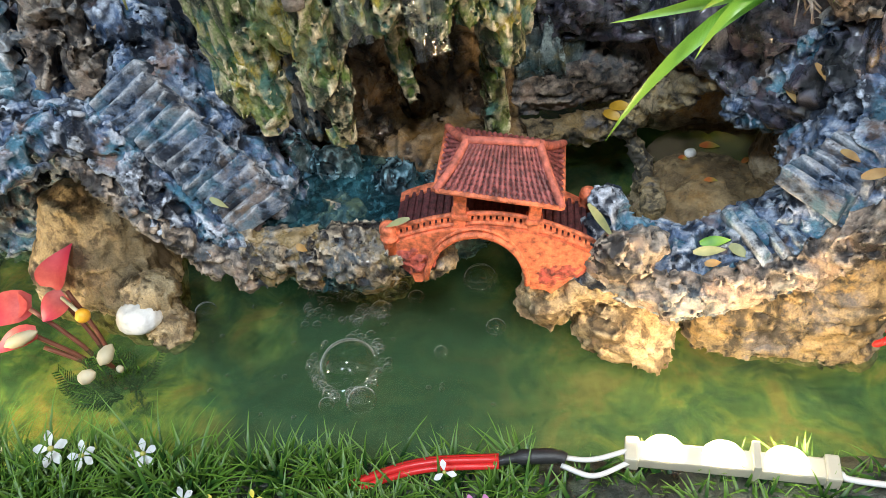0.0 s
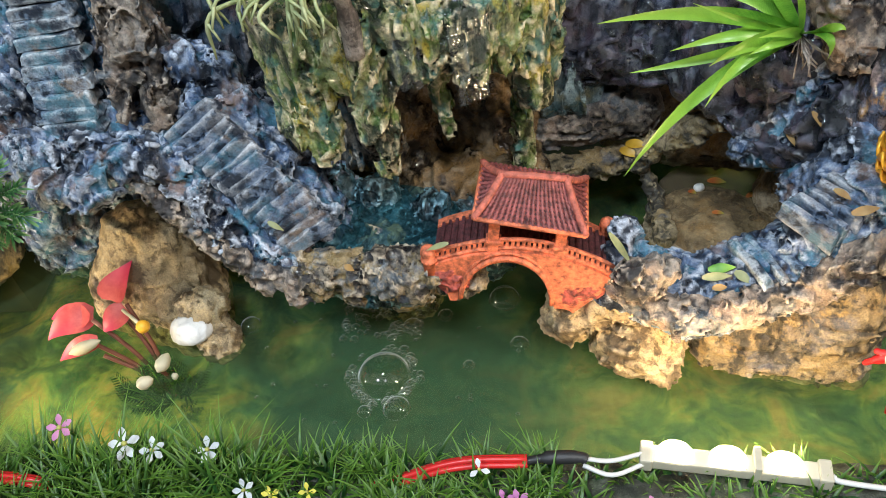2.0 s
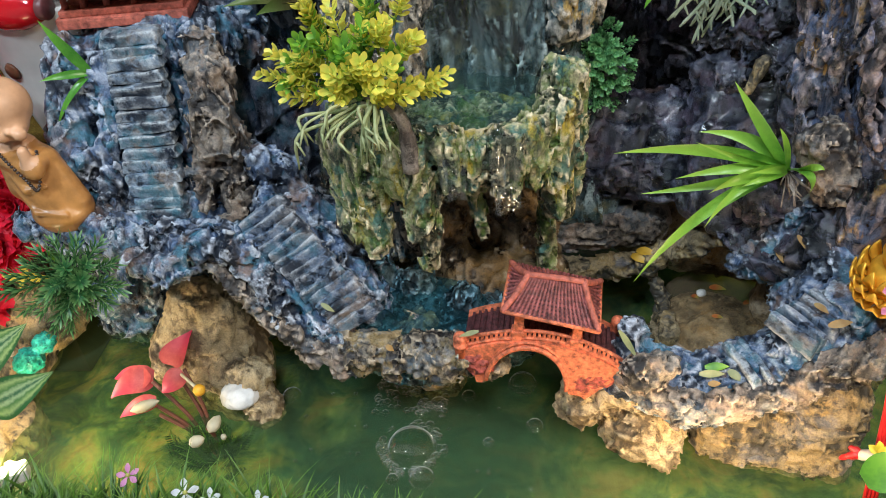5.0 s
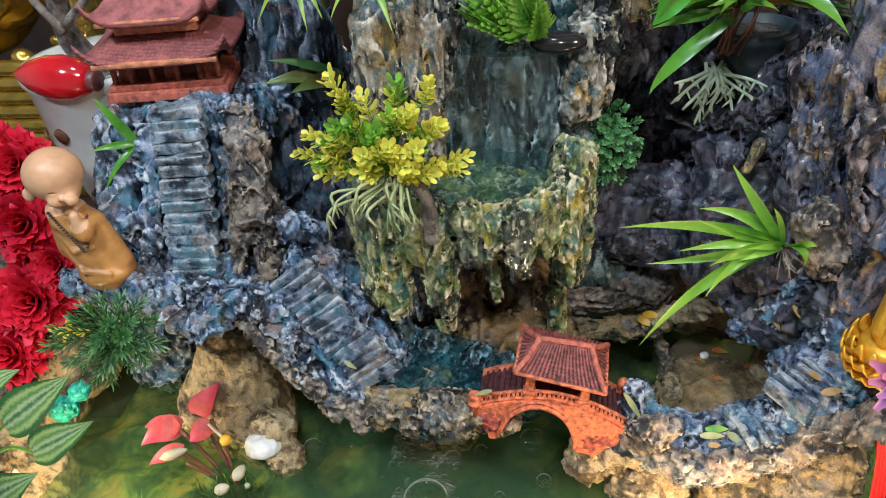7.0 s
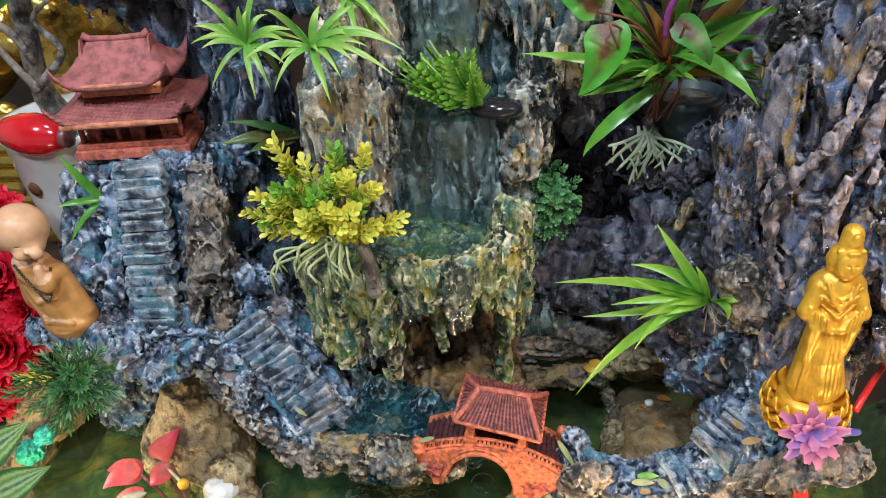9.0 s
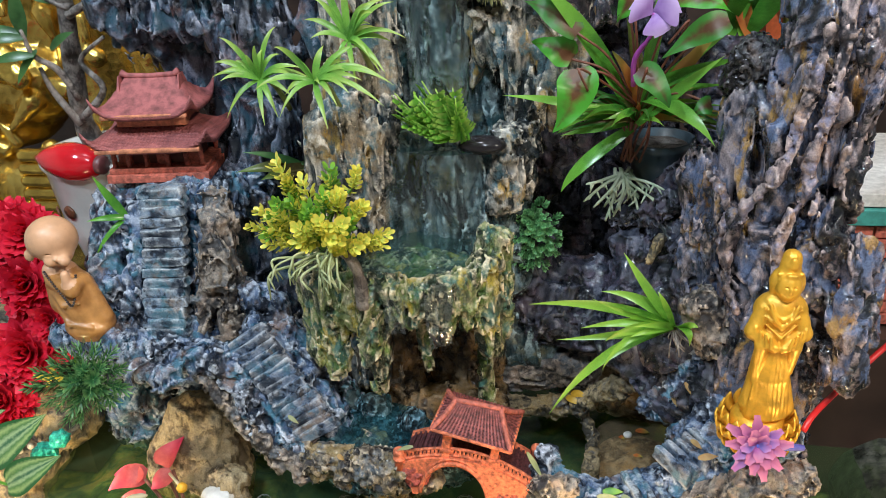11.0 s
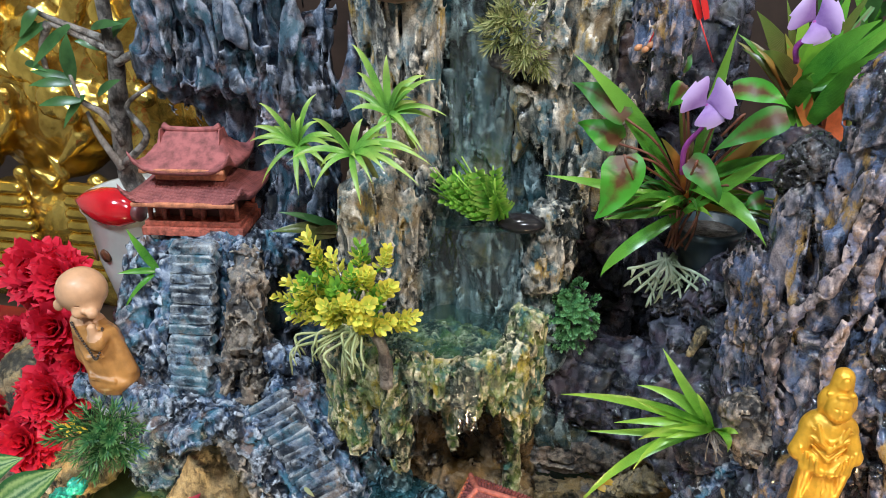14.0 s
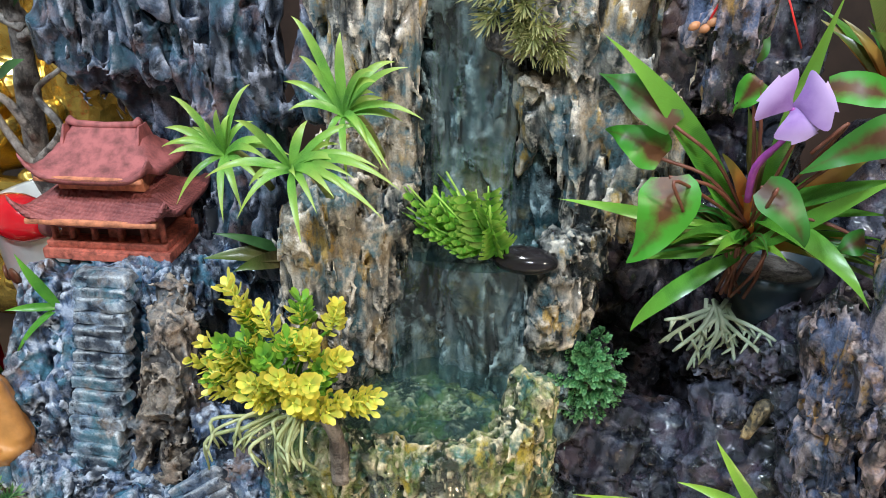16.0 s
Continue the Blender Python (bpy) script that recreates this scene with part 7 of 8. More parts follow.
solid("socket", lathe_data([(0.0054, 0.046), (0.0056, 0.047), (0.0056, 0.050), (0.0045, 0.051)], aim(tipp, end - tipp) @ bs2, 20), plain("dull_cap", (0.16, 0.05, 0.05), 0.4), bulb, "dull red cap", True)

tree = thing("bonsai_tree", "small grey-barked potted tree with dark oval leaves", "tree", (-0.368, 0.52, 0.26))
TR = [(-0.362, 0.518, 0.262), (-0.387, 0.515, 0.299), (-0.381, 0.510, 0.360), (-0.369, 0.505, 0.421), (-0.368, 0.500, 0.440), (-0.369, 0.500, 0.495)]
solid("trunk", tube_data(curve_points(TR, 6), [0.011] * 7 + [0.0095] * 8 + [0.008] * 8 + [0.0065] * 8, 12), BARK, tree, "grey-brown trunk", True)
for br in (((-0.379, 0.505, 0.335), (-0.387, 0.495, 0.366), (-0.401, 0.485, 0.382), (-0.403, 0.480, 0.407)), ((-0.361, 0.500, 0.422), (-0.393, 0.495, 0.438), (-0.423, 0.490, 0.452)), ((-0.423, 0.490, 0.452), (-0.436, 0.490, 0.428), (-0.431, 0.485, 0.397)), ((-0.381, 0.500, 0.310), (-0.402, 0.500, 0.344), (-0.409, 0.500, 0.367)),
           ((-0.377, 0.500, 0.316), (-0.344, 0.495, 0.347), (-0.364, 0.500, 0.373), (-0.334, 0.500, 0.395)), ((-0.369, 0.500, 0.435), (-0.420, 0.495, 0.454), (-0.441, 0.490, 0.466)), ((-0.365, 0.500, 0.415), (-0.323, 0.495, 0.437), (-0.323, 0.490, 0.461))):
    pts = curve_points(br, 5)
    solid("branch", tube_data(pts, [0.0042 - 0.0026 * k / len(pts) for k in range(len(pts))], 8), BARK, tree, "", True)
for p, q, w in (((-0.403, 0.482, 0.401), (-0.393, 0.475, 0.446), 0.016), ((-0.402, 0.480, 0.399), (-0.442, 0.470, 0.398), 0.010), ((-0.397, 0.480, 0.383), (-0.437, 0.470, 0.379), 0.010), ((-0.402, 0.485, 0.400), (-0.446, 0.480, 0.409), 0.010), ((-0.396, 0.485, 0.387), (-0.419, 0.475, 0.356), 0.008), ((-0.423, 0.490, 0.452), (-0.459, 0.480, 0.427), 0.010),
                ((-0.435, 0.490, 0.452), (-0.449, 0.480, 0.440), 0.009), ((-0.375, 0.500, 0.427), (-0.399, 0.490, 0.436), 0.009), ((-0.367, 0.500, 0.437), (-0.334, 0.490, 0.458), 0.010), ((-0.400, 0.490, 0.450), (-0.443, 0.480, 0.412), 0.012), ((-0.431, 0.490, 0.464), (-0.446, 0.480, 0.441), 0.012), ((-0.378, 0.490, 0.448), (-0.340, 0.485, 0.453), 0.009), ((-0.385, 0.490, 0.386), (-0.353, 0.485, 0.403), 0.009), ((-0.458, 0.490, 0.415), (-0.427, 0.480, 0.409), 0.007)):
    part("leaf", leaf_mesh("leaf", [leaf_data(p, q, (0, -0.004, 0.004), w, 0.2, 9, 0.85, (0.2, -0.8, 0.5))], DUSTY), tree)

# gilded ornament far left
def ornament():
    rnd = random.Random(5)
    prims = [ell((-0.66, 0.74, 0.36), (0.13, 0.06, 0.16)), ell((-0.60, 0.72, 0.30), (0.07, 0.05, 0.06)), cap((-0.72, 0.70, 0.16), (-0.56, 0.70, 0.16), 0.05, 0.045), cap((-0.76, 0.70, 0.08), (-0.54, 0.70, 0.08), 0.05, 0.05), cap((-0.74, 0.70, 0.48), (-0.60, 0.70, 0.55), 0.06, 0.05), ell((-0.76, 0.68, 0.27), (0.06, 0.05, 0.06)), cap((-0.50, 0.73, 0.10), (-0.50, 0.73, 0.48), 0.035, 0.05), cap((-0.44, 0.76, 0.30), (-0.40, 0.76, 0.52), 0.03, 0.045)]
    for i in range(46):
        x, z = rnd.uniform(-0.78, -0.46), rnd.uniform(0.08, 0.56)
        a = rnd.uniform(0, 6.28)
        d = Vector((math.cos(a), -0.15, math.sin(a))) * rnd.uniform(0.02, 0.05)
        p = Vector((x, 0.675, z))
        prims.append(cap(p, p + d, rnd.uniform(0.008, 0.016), 0.006))
    m, t, s = start("gilded_scales")
    co = t.nodes.new("ShaderNodeTexCoord")
    v = t.nodes.new("ShaderNodeTexVoronoi")
    v.inputs["Scale"].default_value = 90
    t.links.new(co.outputs["Object"], v.inputs[0])
    n = noise_of(t, 0.04, 4)
    t.links.new(ramp(t, n.outputs[0], [(0.3, (0.34, 0.19, 0.025)), (0.62, (0.86, 0.60, 0.15))]), s.inputs["Base Color"])
    s.inputs["Metallic"].default_value, s.inputs["Roughness"].default_value = 0.85, 0.24
    bump(t, s, v.outputs[0], 0.35, 0.004)
    ob = thing("gilded_ornament", "shiny gilded carved ornament with scales, rolls and bosses behind the pot", "ornament", (-0.62, 0.72, 0.05))
    part("body", rock_mesh("body", prims, m, amp=0.0016, size=0.04, stretch=1.0, h=0.0042, k=0.008, seed=51), ob)
    for x0, x1, y in ((-0.60, -0.50, 0.655), (-0.74, -0.64, 0.645)):
        for i in range(8):
            z = 0.10 + 0.017 * i
            part("roll", rock_mesh("roll", [cap((x0 + 0.002 * i, y, z), (x1 - 0.002 * i, y, z), 0.009, 0.009)], GOLD_FOIL, amp=0.0008, size=0.02, stretch=1.0, h=0.0036, k=0.004, seed=74 + i), ob, "gilded coiled roll")
    for i in range(16):
        r = rnd.uniform(0.014, 0.026)
        p = (rnd.uniform(-0.72, -0.44), 0.662, rnd.uniform(0.25, 0.54))
        part("boss", rock_mesh("boss", [ell(p, (r, 0.7 * r, r)), ell((p[0] + r * 0.8, p[1] - 0.004, p[2] - r * 0.6), (0.6 * r, 0.5 * r, 0.6 * r))], GOLD_FOIL, amp=0.0012, size=0.02, stretch=1.0, h=0.0036, k=0.006, seed=90 + i), ob, "polished gilded boss")


ornament()
wall_block("offering_table", (-0.95, 0.40, -0.05), (-0.40, 1.0, 0.05), WALL, "dark red wooden table under the ornament", "thing")


# ---- carnations ----
def petal_ball(name, label, at, radius, colour, seed, face=(0.3, -0.8, 0.5)):
    rnd = random.Random(seed)
    ob = thing(name, label, "flower", at, "red carnations")
    c = Vector(at)
    ax = Vector(face).normalized()
    for ring in range(7):
        count = 6 + 4 * ring
        tilt = 0.10 + 0.24 * ring
        for i in range(count):
            a = 2 * math.pi * (i + rnd.random() * 0.5) / count
            s = ax.cross(Vector((0.2, 0.3, 1))).normalized()
            t2 = ax.cross(s)
            d = (ax * math.cos(tilt) + (s * math.cos(a) + t2 * math.sin(a)) * math.sin(tilt)).normalized()
            ln = radius * rnd.uniform(0.82, 1.08)
            base = c - ax * radius * 0.35
            tip = base + d * ln * 1.15
            side = d.cross(ax)
            pieces = []
            vs, fs, uv = leaf_data(tuple(base), tuple(tip), tuple(d * 0.05 * radius - ax * 0.12 * radius * math.sin(tilt)), radius * 0.52, 0.2, 7, 1.8, tuple(ax + d * 0.2), 0.0, 0.30)
            for k, v in enumerate(vs):
                along = (k // 3) / 6
                v += d * (rnd.uniform(-0.26, 0.14) * radius * along) + ax * (rnd.uniform(-0.14, 0.14) * radius * along)
            part("petal", leaf_mesh("petal", [(vs, fs, uv)], colour), ob)
    solid("stem", tube_data([c - ax * radius * 0.3, c - ax * radius * 1.0 + Vector((0, 0, -0.02)), c - ax * radius * 1.2 + Vector((0, 0.01, -0.07))], 0.0025, 6), YOUNG, ob, "green stem", True)
    return ob


CARN = leaf_material("carnation_red", (0.45, 0.006, 0.022), (0.72, 0.014, 0.050), (0.80, 0.02, 0.06), 0.55)
for n, (p, r) in enumerate((((-0.392, 0.350, 0.140), 0.030), ((-0.420, 0.335, 0.096), 0.026), ((-0.396, 0.385, 0.177), 0.026), ((-0.450, 0.430, 0.224), 0.032), ((-0.396, 0.400, 0.239), 0.026), ((-0.390, 0.375, 0.199), 0.026), ((-0.368, 0.365, 0.167), 0.020), ((-0.475, 0.370, 0.095), 0.028), ((-0.504, 0.440, 0.137), 0.022))):
    petal_ball("carnation", "deep red artificial carnation", p, r, CARN, n)
leafy("small_flower", "small yellow blossom among the carnations", "flower", (-0.325, 0.300, 0.154), [((-0.340, 0.295, 0.158), (0, -0.003, 0), 0.009), ((-0.315, 0.295, 0.173), (0, -0.003, 0), 0.009), ((-0.300, 0.295, 0.157), (0, -0.003, 0), 0.009), ((-0.326, 0.290, 0.149), (0, -0.003, 0), 0.008)], leaf_material("yellow_petal", (0.62, 0.42, 0.03), (0.85, 0.68, 0.08), None, 0.5), "petal")
wall_block("gift_box", (-0.62, 0.43, 0.05), (-0.47, 0.50, 0.135), plain("red_foil", (0.30, 0.012, 0.02), 0.2, 0.2, 0.2, 0.05), "dark red glossy box behind the carnations", "thing")
stones = thing("white_stones", "small pale stones on the pond's shore", "stones", (-0.35, 0.25, 0.03), "", "stuff")
rnd = random.Random(3)
pieces = []
for i in range(22):
    x = rnd.uniform(-0.44, -0.395)
    y = rnd.uniform(0.205, 0.33)
    r = rnd.uniform(0.003, 0.008)
    pieces.append(lathe_data([(r * 0.1, -r * 0.7), (r * 0.8, -r * 0.4), (r, 0), (r * 0.75, r * 0.4), (r * 0.1, r * 0.6)], Matrix.Translation((x, y, 0.022 + 0.03 * rnd.random() - 0.25 * (x + 0.40))) @ pose(0, 0, 0, rnd.uniform(0, 180), rnd.uniform(0, 180), 0), 10))
solid("stone_heap", pieces, plain("pale_stone", (0.50, 0.44, 0.35), 0.6, 0, 0.2, 0.006, 0.3), stones, "", True)
rock("shore_rock", "rough rock bank under the pale stones", [cap((-0.445, 0.20, 0.0), (-0.430, 0.36, 0.02), 0.05, 0.04), cap((-0.415, 0.20, -0.03), (-0.405, 0.29, -0.01), 0.04, 0.03), cap((-0.40, 0.38, 0.05), (-0.46, 0.42, 0.10), 0.04, 0.05)], WARM_ROCK, amp=0.004, size=0.016, stretch=1.0, h=0.0028, seed=61)
rock("glass_gravel", "teal green gravel lump at the pond's shore", [ell((-0.377, 0.317, 0.050), (0.012, 0.012, 0.010)), ell((-0.366, 0.328, 0.060), (0.009, 0.009, 0.008))], plain("teal_gravel", (0.02, 0.33, 0.24), 0.35, 0, 0.4, 0.003, 0.5), amp=0.003, size=0.006, stretch=1.0, h=0.0013, k=0.003, seed=62)

# ---- pond flowers ----
LOTUS = leaf_material("lotus_petal", (0.40, 0.035, 0.05), (0.62, 0.12, 0.11), (0.66, 0.05, 0.12), 0.45)
BUD = leaf_material("pale_bud", (0.55, 0.52, 0.38), (0.75, 0.70, 0.55), (0.80, 0.72, 0.55), 0.5)
root = Vector((-0.232, 0.292, -0.03))
lotus = thing("lotus_plant", "artificial red anthuriums and pale buds standing in the pond", "plant", tuple(root))
for tip, b, bow, w in (((-0.246, 0.342, 0.062), (-0.260, 0.320, 0.045), (-0.004, -0.006, 0), 0.022), ((-0.263, 0.300, 0.035), (-0.246, 0.311, 0.045), (0, -0.004, 0.004), 0.018), ((-0.306, 0.298, 0.030), (-0.274, 0.312, 0.038), (0.002, 0.0, 0.012), 0.022), ((-0.297, 0.287, 0.020), (-0.266, 0.294, 0.032), (0.002, -0.004, 0.010), 0.014), ((-0.312, 0.318, 0.030), (-0.274, 0.306, 0.040), (0, 0.004, 0.006), 0.018)):
    part("petal", leaf_mesh("petal", [leaf_data(b, tip, bow, w, 0.4, 9, 0.65, (0, -0.6, 0.8))], LOTUS), lotus)
for b in ((-0.248, 0.316, 0.045), (-0.272, 0.307, 0.040), (-0.268, 0.292, 0.032), (-0.256, 0.316, 0.040), (-0.223, 0.279, 0.020), (-0.266, 0.291, 0.020)):
    solid("stem", tube_data(curve_points([root, root.lerp(Vector(b), 0.5) + Vector((0.004, 0, 0.004)), b], 5), 0.0016, 6), STEM, lotus, "red-brown stem", True)
spad = (Vector((-0.245, 0.306, 0.050)), Vector((-0.225, 0.290, 0.050)))
solid("spadix", tube_data([spad[0], spad[0].lerp(spad[1], 0.5), spad[1]], 0.0013, 6), BUD, lotus, "pale flower spike", True)
solid("spadix_tip", lathe_data([(0.001, -0.004), (0.0042, -0.002), (0.0048, 0.001), (0.003, 0.004), (0.0005, 0.005)], Matrix.Translation(spad[1]), 12), plain("orange_tip", (0.85, 0.42, 0.03), 0.5), lotus, "orange tip", True)
for a, b2, r in (((-0.215, 0.267, 0.030), (-0.210, 0.280, 0.034), 0.0050), ((-0.231, 0.262, 0.022), (-0.219, 0.265, 0.026), 0.0048), ((-0.281, 0.281, 0.035), (-0.259, 0.288, 0.040), 0.0045), ((-0.209, 0.270, 0.020), (-0.205, 0.271, 0.022), 0.0026)):
    a, b2 = Vector(a), Vector(b2)
    ln = (b2 - a).length
    solid("bud", lathe_data([(r * 0.1, 0), (r * 0.8, ln * 0.2), (r, ln * 0.45), (r * 0.7, ln * 0.8), (r * 0.1, ln)], aim(a, b2 - a), 14), BUD, lotus, "pale bud", True)
weed = [frond_mesh("frond", GRASS, 10, 0.03, 0.010, 80 + n, 0.0012) for n in range(2)]
for i in range(26):
    sprig(weed[i % 2], aim(Vector((-0.230, 0.284, -0.005)) + Vector((random.uniform(-0.025, 0.025), random.uniform(-0.012, 0.012), -0.012)), (random.uniform(-1, 1), random.uniform(-1, 0.5), 0.7)), lotus, "water_weed")


# ---- water in the upper pool, the falls, bubbles ----
def pool_mesh(name, cx, cy, rx, ry, z, material):
    vs, fs = [(cx, cy, z)], []
    n, rings = 36, 8
    for r in range(1, rings + 1):
        for i in range(n):
            a = 2 * math.pi * i / n
            vs.append((cx + rx * r / rings * math.cos(a), cy + ry * r / rings * math.sin(a), z + 0.0008 * noise.noise((40 * r * math.cos(a) / 8, 40 * r * math.sin(a) / 8, z * 50))))
    fs = [(0, 1 + i, 1 + (i + 1) % n) for i in range(n)]
    for r in range(rings - 1):
        o = 1 + r * n
        fs += [(o + i, o + n + i, o + n + (i + 1) % n, o + (i + 1) % n) for i in range(n)]
    return mesh_of(name, vs, fs, material)


for nm, lab, cx, cy, rx, ry, z in (("pool_water", "clear dark water of the upper rock pool", -0.018, 0.362, 0.060, 0.050, 0.2465), ("pool_water", "thin dark water on the fall's ledge", 0.0, 0.415, 0.048, 0.032, 0.3235), ("pool_water", "shallow teal water where the fall lands", -0.060, 0.330, 0.052, 0.036, 0.0985), ("pool_water", "brown still water in the grotto's basin", 0.170, 0.384, 0.050, 0.054, 0.0465)):
    w = tagged(new(nm, pool_mesh(nm, cx, cy, rx, ry, z, BROWN_WATER if z < 0.05 else BASIN_WATER if z < 0.2 else POOL)), lab, "water", "", "structure")
    w.visible_shadow = False


def fall_material():
    m, t, s = start("falling_water")
    t.nodes.remove(s)
    tr, gl, df = (t.nodes.new(k) for k in ("ShaderNodeBsdfTransparent", "ShaderNodeBsdfGlossy", "ShaderNodeBsdfDiffuse"))
    tr.inputs[0].default_value = (0.80, 0.88, 0.88, 1)
    df.inputs[0].default_value = (0.30, 0.38, 0.40, 1)
    gl.inputs["Roughness"].default_value = 0.08
    n = noise_of(t, 0.004, 3, 0.6, (1, 1, 0.08))
    b = t.nodes.new("ShaderNodeBump")
    b.inputs["Strength"].default_value, b.inputs["Distance"].default_value = 0.8, 0.002
    t.links.new(n.outputs[0], b.inputs["Height"])
    t.links.new(b.outputs[0], gl.inputs["Normal"])
    a, z = t.nodes.new("ShaderNodeMixShader"), t.nodes.new("ShaderNodeMixShader")
    k = ramp(t, n.outputs[0], [(0.56, (0.01, 0.01, 0.01)), (0.76, (0.30, 0.30, 0.30))])
    t.links.new(k, a.inputs[0])
    t.links.new(tr.outputs[0], a.inputs[1])
    t.links.new(df.outputs[0], a.inputs[2])
    z.inputs[0].default_value = 0.12
    t.links.new(a.outputs[0], z.inputs[1])
    t.links.new(gl.outputs[0], z.inputs[2])
    t.links.new(z.outputs[0], t.nodes["Material Output"].inputs[0])
    return m


FALL = fall_material()


def sheet(name, label, top_a, top_b, low_a, low_b, bulge, n=24, rows=20):
    vs, fs = [], []
    for j in range(rows + 1):
        s = j / rows
        for i in range(n + 1):
            u = i / n
            p = Vector(top_a).lerp(Vector(top_b), u).lerp(Vector(low_a).lerp(Vector(low_b), u), s)
            p += Vector((0.002 * noise.noise((u * 9, s * 3, 1)), -bulge * math.sin(math.pi * min(1, s * 1.2) / 2) - 0.0025 * noise.noise((u * 14, s * 2.2, 5)), 0))
            vs.append(p)
    for j in range(rows):
        for i in range(n):
            o = j * (n + 1) + i
            fs.append((o, o + 1, o + n + 2, o + n + 1))
    w = tagged(new(name, mesh_of(name, [tuple(v) for v in vs], fs, FALL)), label, "waterfall", "", "structure")
    w.visible_shadow = False
    return w


sheet("waterfall", "thin sheet of water over the dark rock wall", (-0.040, 0.386, 0.324), (0.034, 0.398, 0.324), (-0.046, 0.384, 0.246), (0.030, 0.392, 0.246), 0.006)
sheet("waterfall", "narrow upper fall over the dark rock", (-0.022, 0.424, 0.52), (0.022, 0.434, 0.52), (-0.026, 0.416, 0.324), (0.022, 0.422, 0.324), 0.006)
for a, b, c, d in (((-0.030, 0.300, 0.246), (-0.012, 0.301, 0.246), (-0.028, 0.298, 0.215), (-0.014, 0.299, 0.215)), ((0.000, 0.303, 0.246), (0.020, 0.312, 0.246), (0.002, 0.302, 0.20), (0.018, 0.312, 0.20))):
    sheet("waterfall", "film of water running over the pool's rim", a, b, c, d, 0.001, 10, 10)

BUBBLE, bt, bs = start("bubble_film")
bt.nodes.remove(bs)
btr, bgl, bfr = bt.nodes.new("ShaderNodeBsdfTransparent"), bt.nodes.new("ShaderNodeBsdfGlossy"), node(bt, "ShaderNodeLayerWeight", Blend=0.5)
bgl.inputs["Roughness"].default_value = 0.06
bmx = bt.nodes.new("ShaderNodeMixShader")
bt.links.new(ramp(bt, bfr.outputs["Facing"], [(0.0, (0.06, 0.06, 0.06)), (0.5, (0.22, 0.22, 0.22)), (1.0, (0.95, 0.95, 0.95))]), bmx.inputs[0])
bt.links.new(btr.outputs[0], bmx.inputs[1])
bt.links.new(bgl.outputs[0], bmx.inputs[2])
# Pale diffuse rim painted on the film, in place of glints round the bubble.
bdf, bm2 = bt.nodes.new("ShaderNodeBsdfDiffuse"), bt.nodes.new("ShaderNodeMixShader")
bdf.inputs[0].default_value = (0.75, 0.80, 0.78, 1)
bt.links.new(ramp(bt, bfr.outputs["Facing"], [(0.50, (0.0, 0.0, 0.0)), (1.0, (0.65, 0.62, 0.55))]), bm2.inputs[0])
bt.links.new(bmx.outputs[0], bm2.inputs[1])
bt.links.new(bdf.outputs[0], bm2.inputs[2])
bt.links.new(bm2.outputs[0], bt.nodes["Material Output"].inputs[0])


def bubble(at, r):
    prof = [(r * 1.12, 0), (r * 1.02, r * 0.05), (r * 0.97, r * 0.2), (r * 0.86, r * 0.42), (r * 0.66, r * 0.60), (r * 0.38, r * 0.72), (r * 0.05, r * 0.76)]
    dome = lathe_data(prof, Matrix.Translation((at[0], at[1], 0.0062)), 24)
    ob = solid("bubble", (dome[0], dome[1][:-2], dome[2]), BUBBLE, None, "", True)
    tagged(ob, "clear soap-thin bubble floating on the pond", "bubble", "bubbles on the pond")
    ob.visible_shadow = False


for p, r in (((-0.067, 0.277, 0.006), 0.0175), ((-0.056, 0.251, 0.006), 0.0085), ((-0.171, 0.326, 0.006), 0.0072), ((-0.010, 0.284, 0.006), 0.0040), ((-0.028, 0.329, 0.006), 0.0052), ((0.014, 0.343, 0.006), 0.0105), ((-0.077, 0.249, 0.006), 0.0045), ((0.024, 0.301, 0.006), 0.006), ((-0.038, 0.338, 0.006), 0.0045), ((-0.051, 0.320, 0.006), 0.0065)):
    bubble(p, r)
rnd = random.Random(9)
for i in range(150):
    a = rnd.uniform(0.0, 6.28)
    big = Vector((-0.067, 0.277, 0.006))
    if i < 75:
        q = big + Vector((0.021 * math.cos(a), 0.021 * math.sin(a), 0)) * rnd.uniform(0.95, 1.2)
    else:
        q = Vector((-0.089, 0.322, 0.006)) + Vector((rnd.uniform(-0.012, 0.045), rnd.uniform(-0.016, 0.022), 0))
    bubble(q, rnd.uniform(0.0011, 0.0034))
for i in range(36):
    bubble((rnd.uniform(-0.17, 0.03), rnd.uniform(0.215, 0.33), 0.006), rnd.uniform(0.0007, 0.0019))

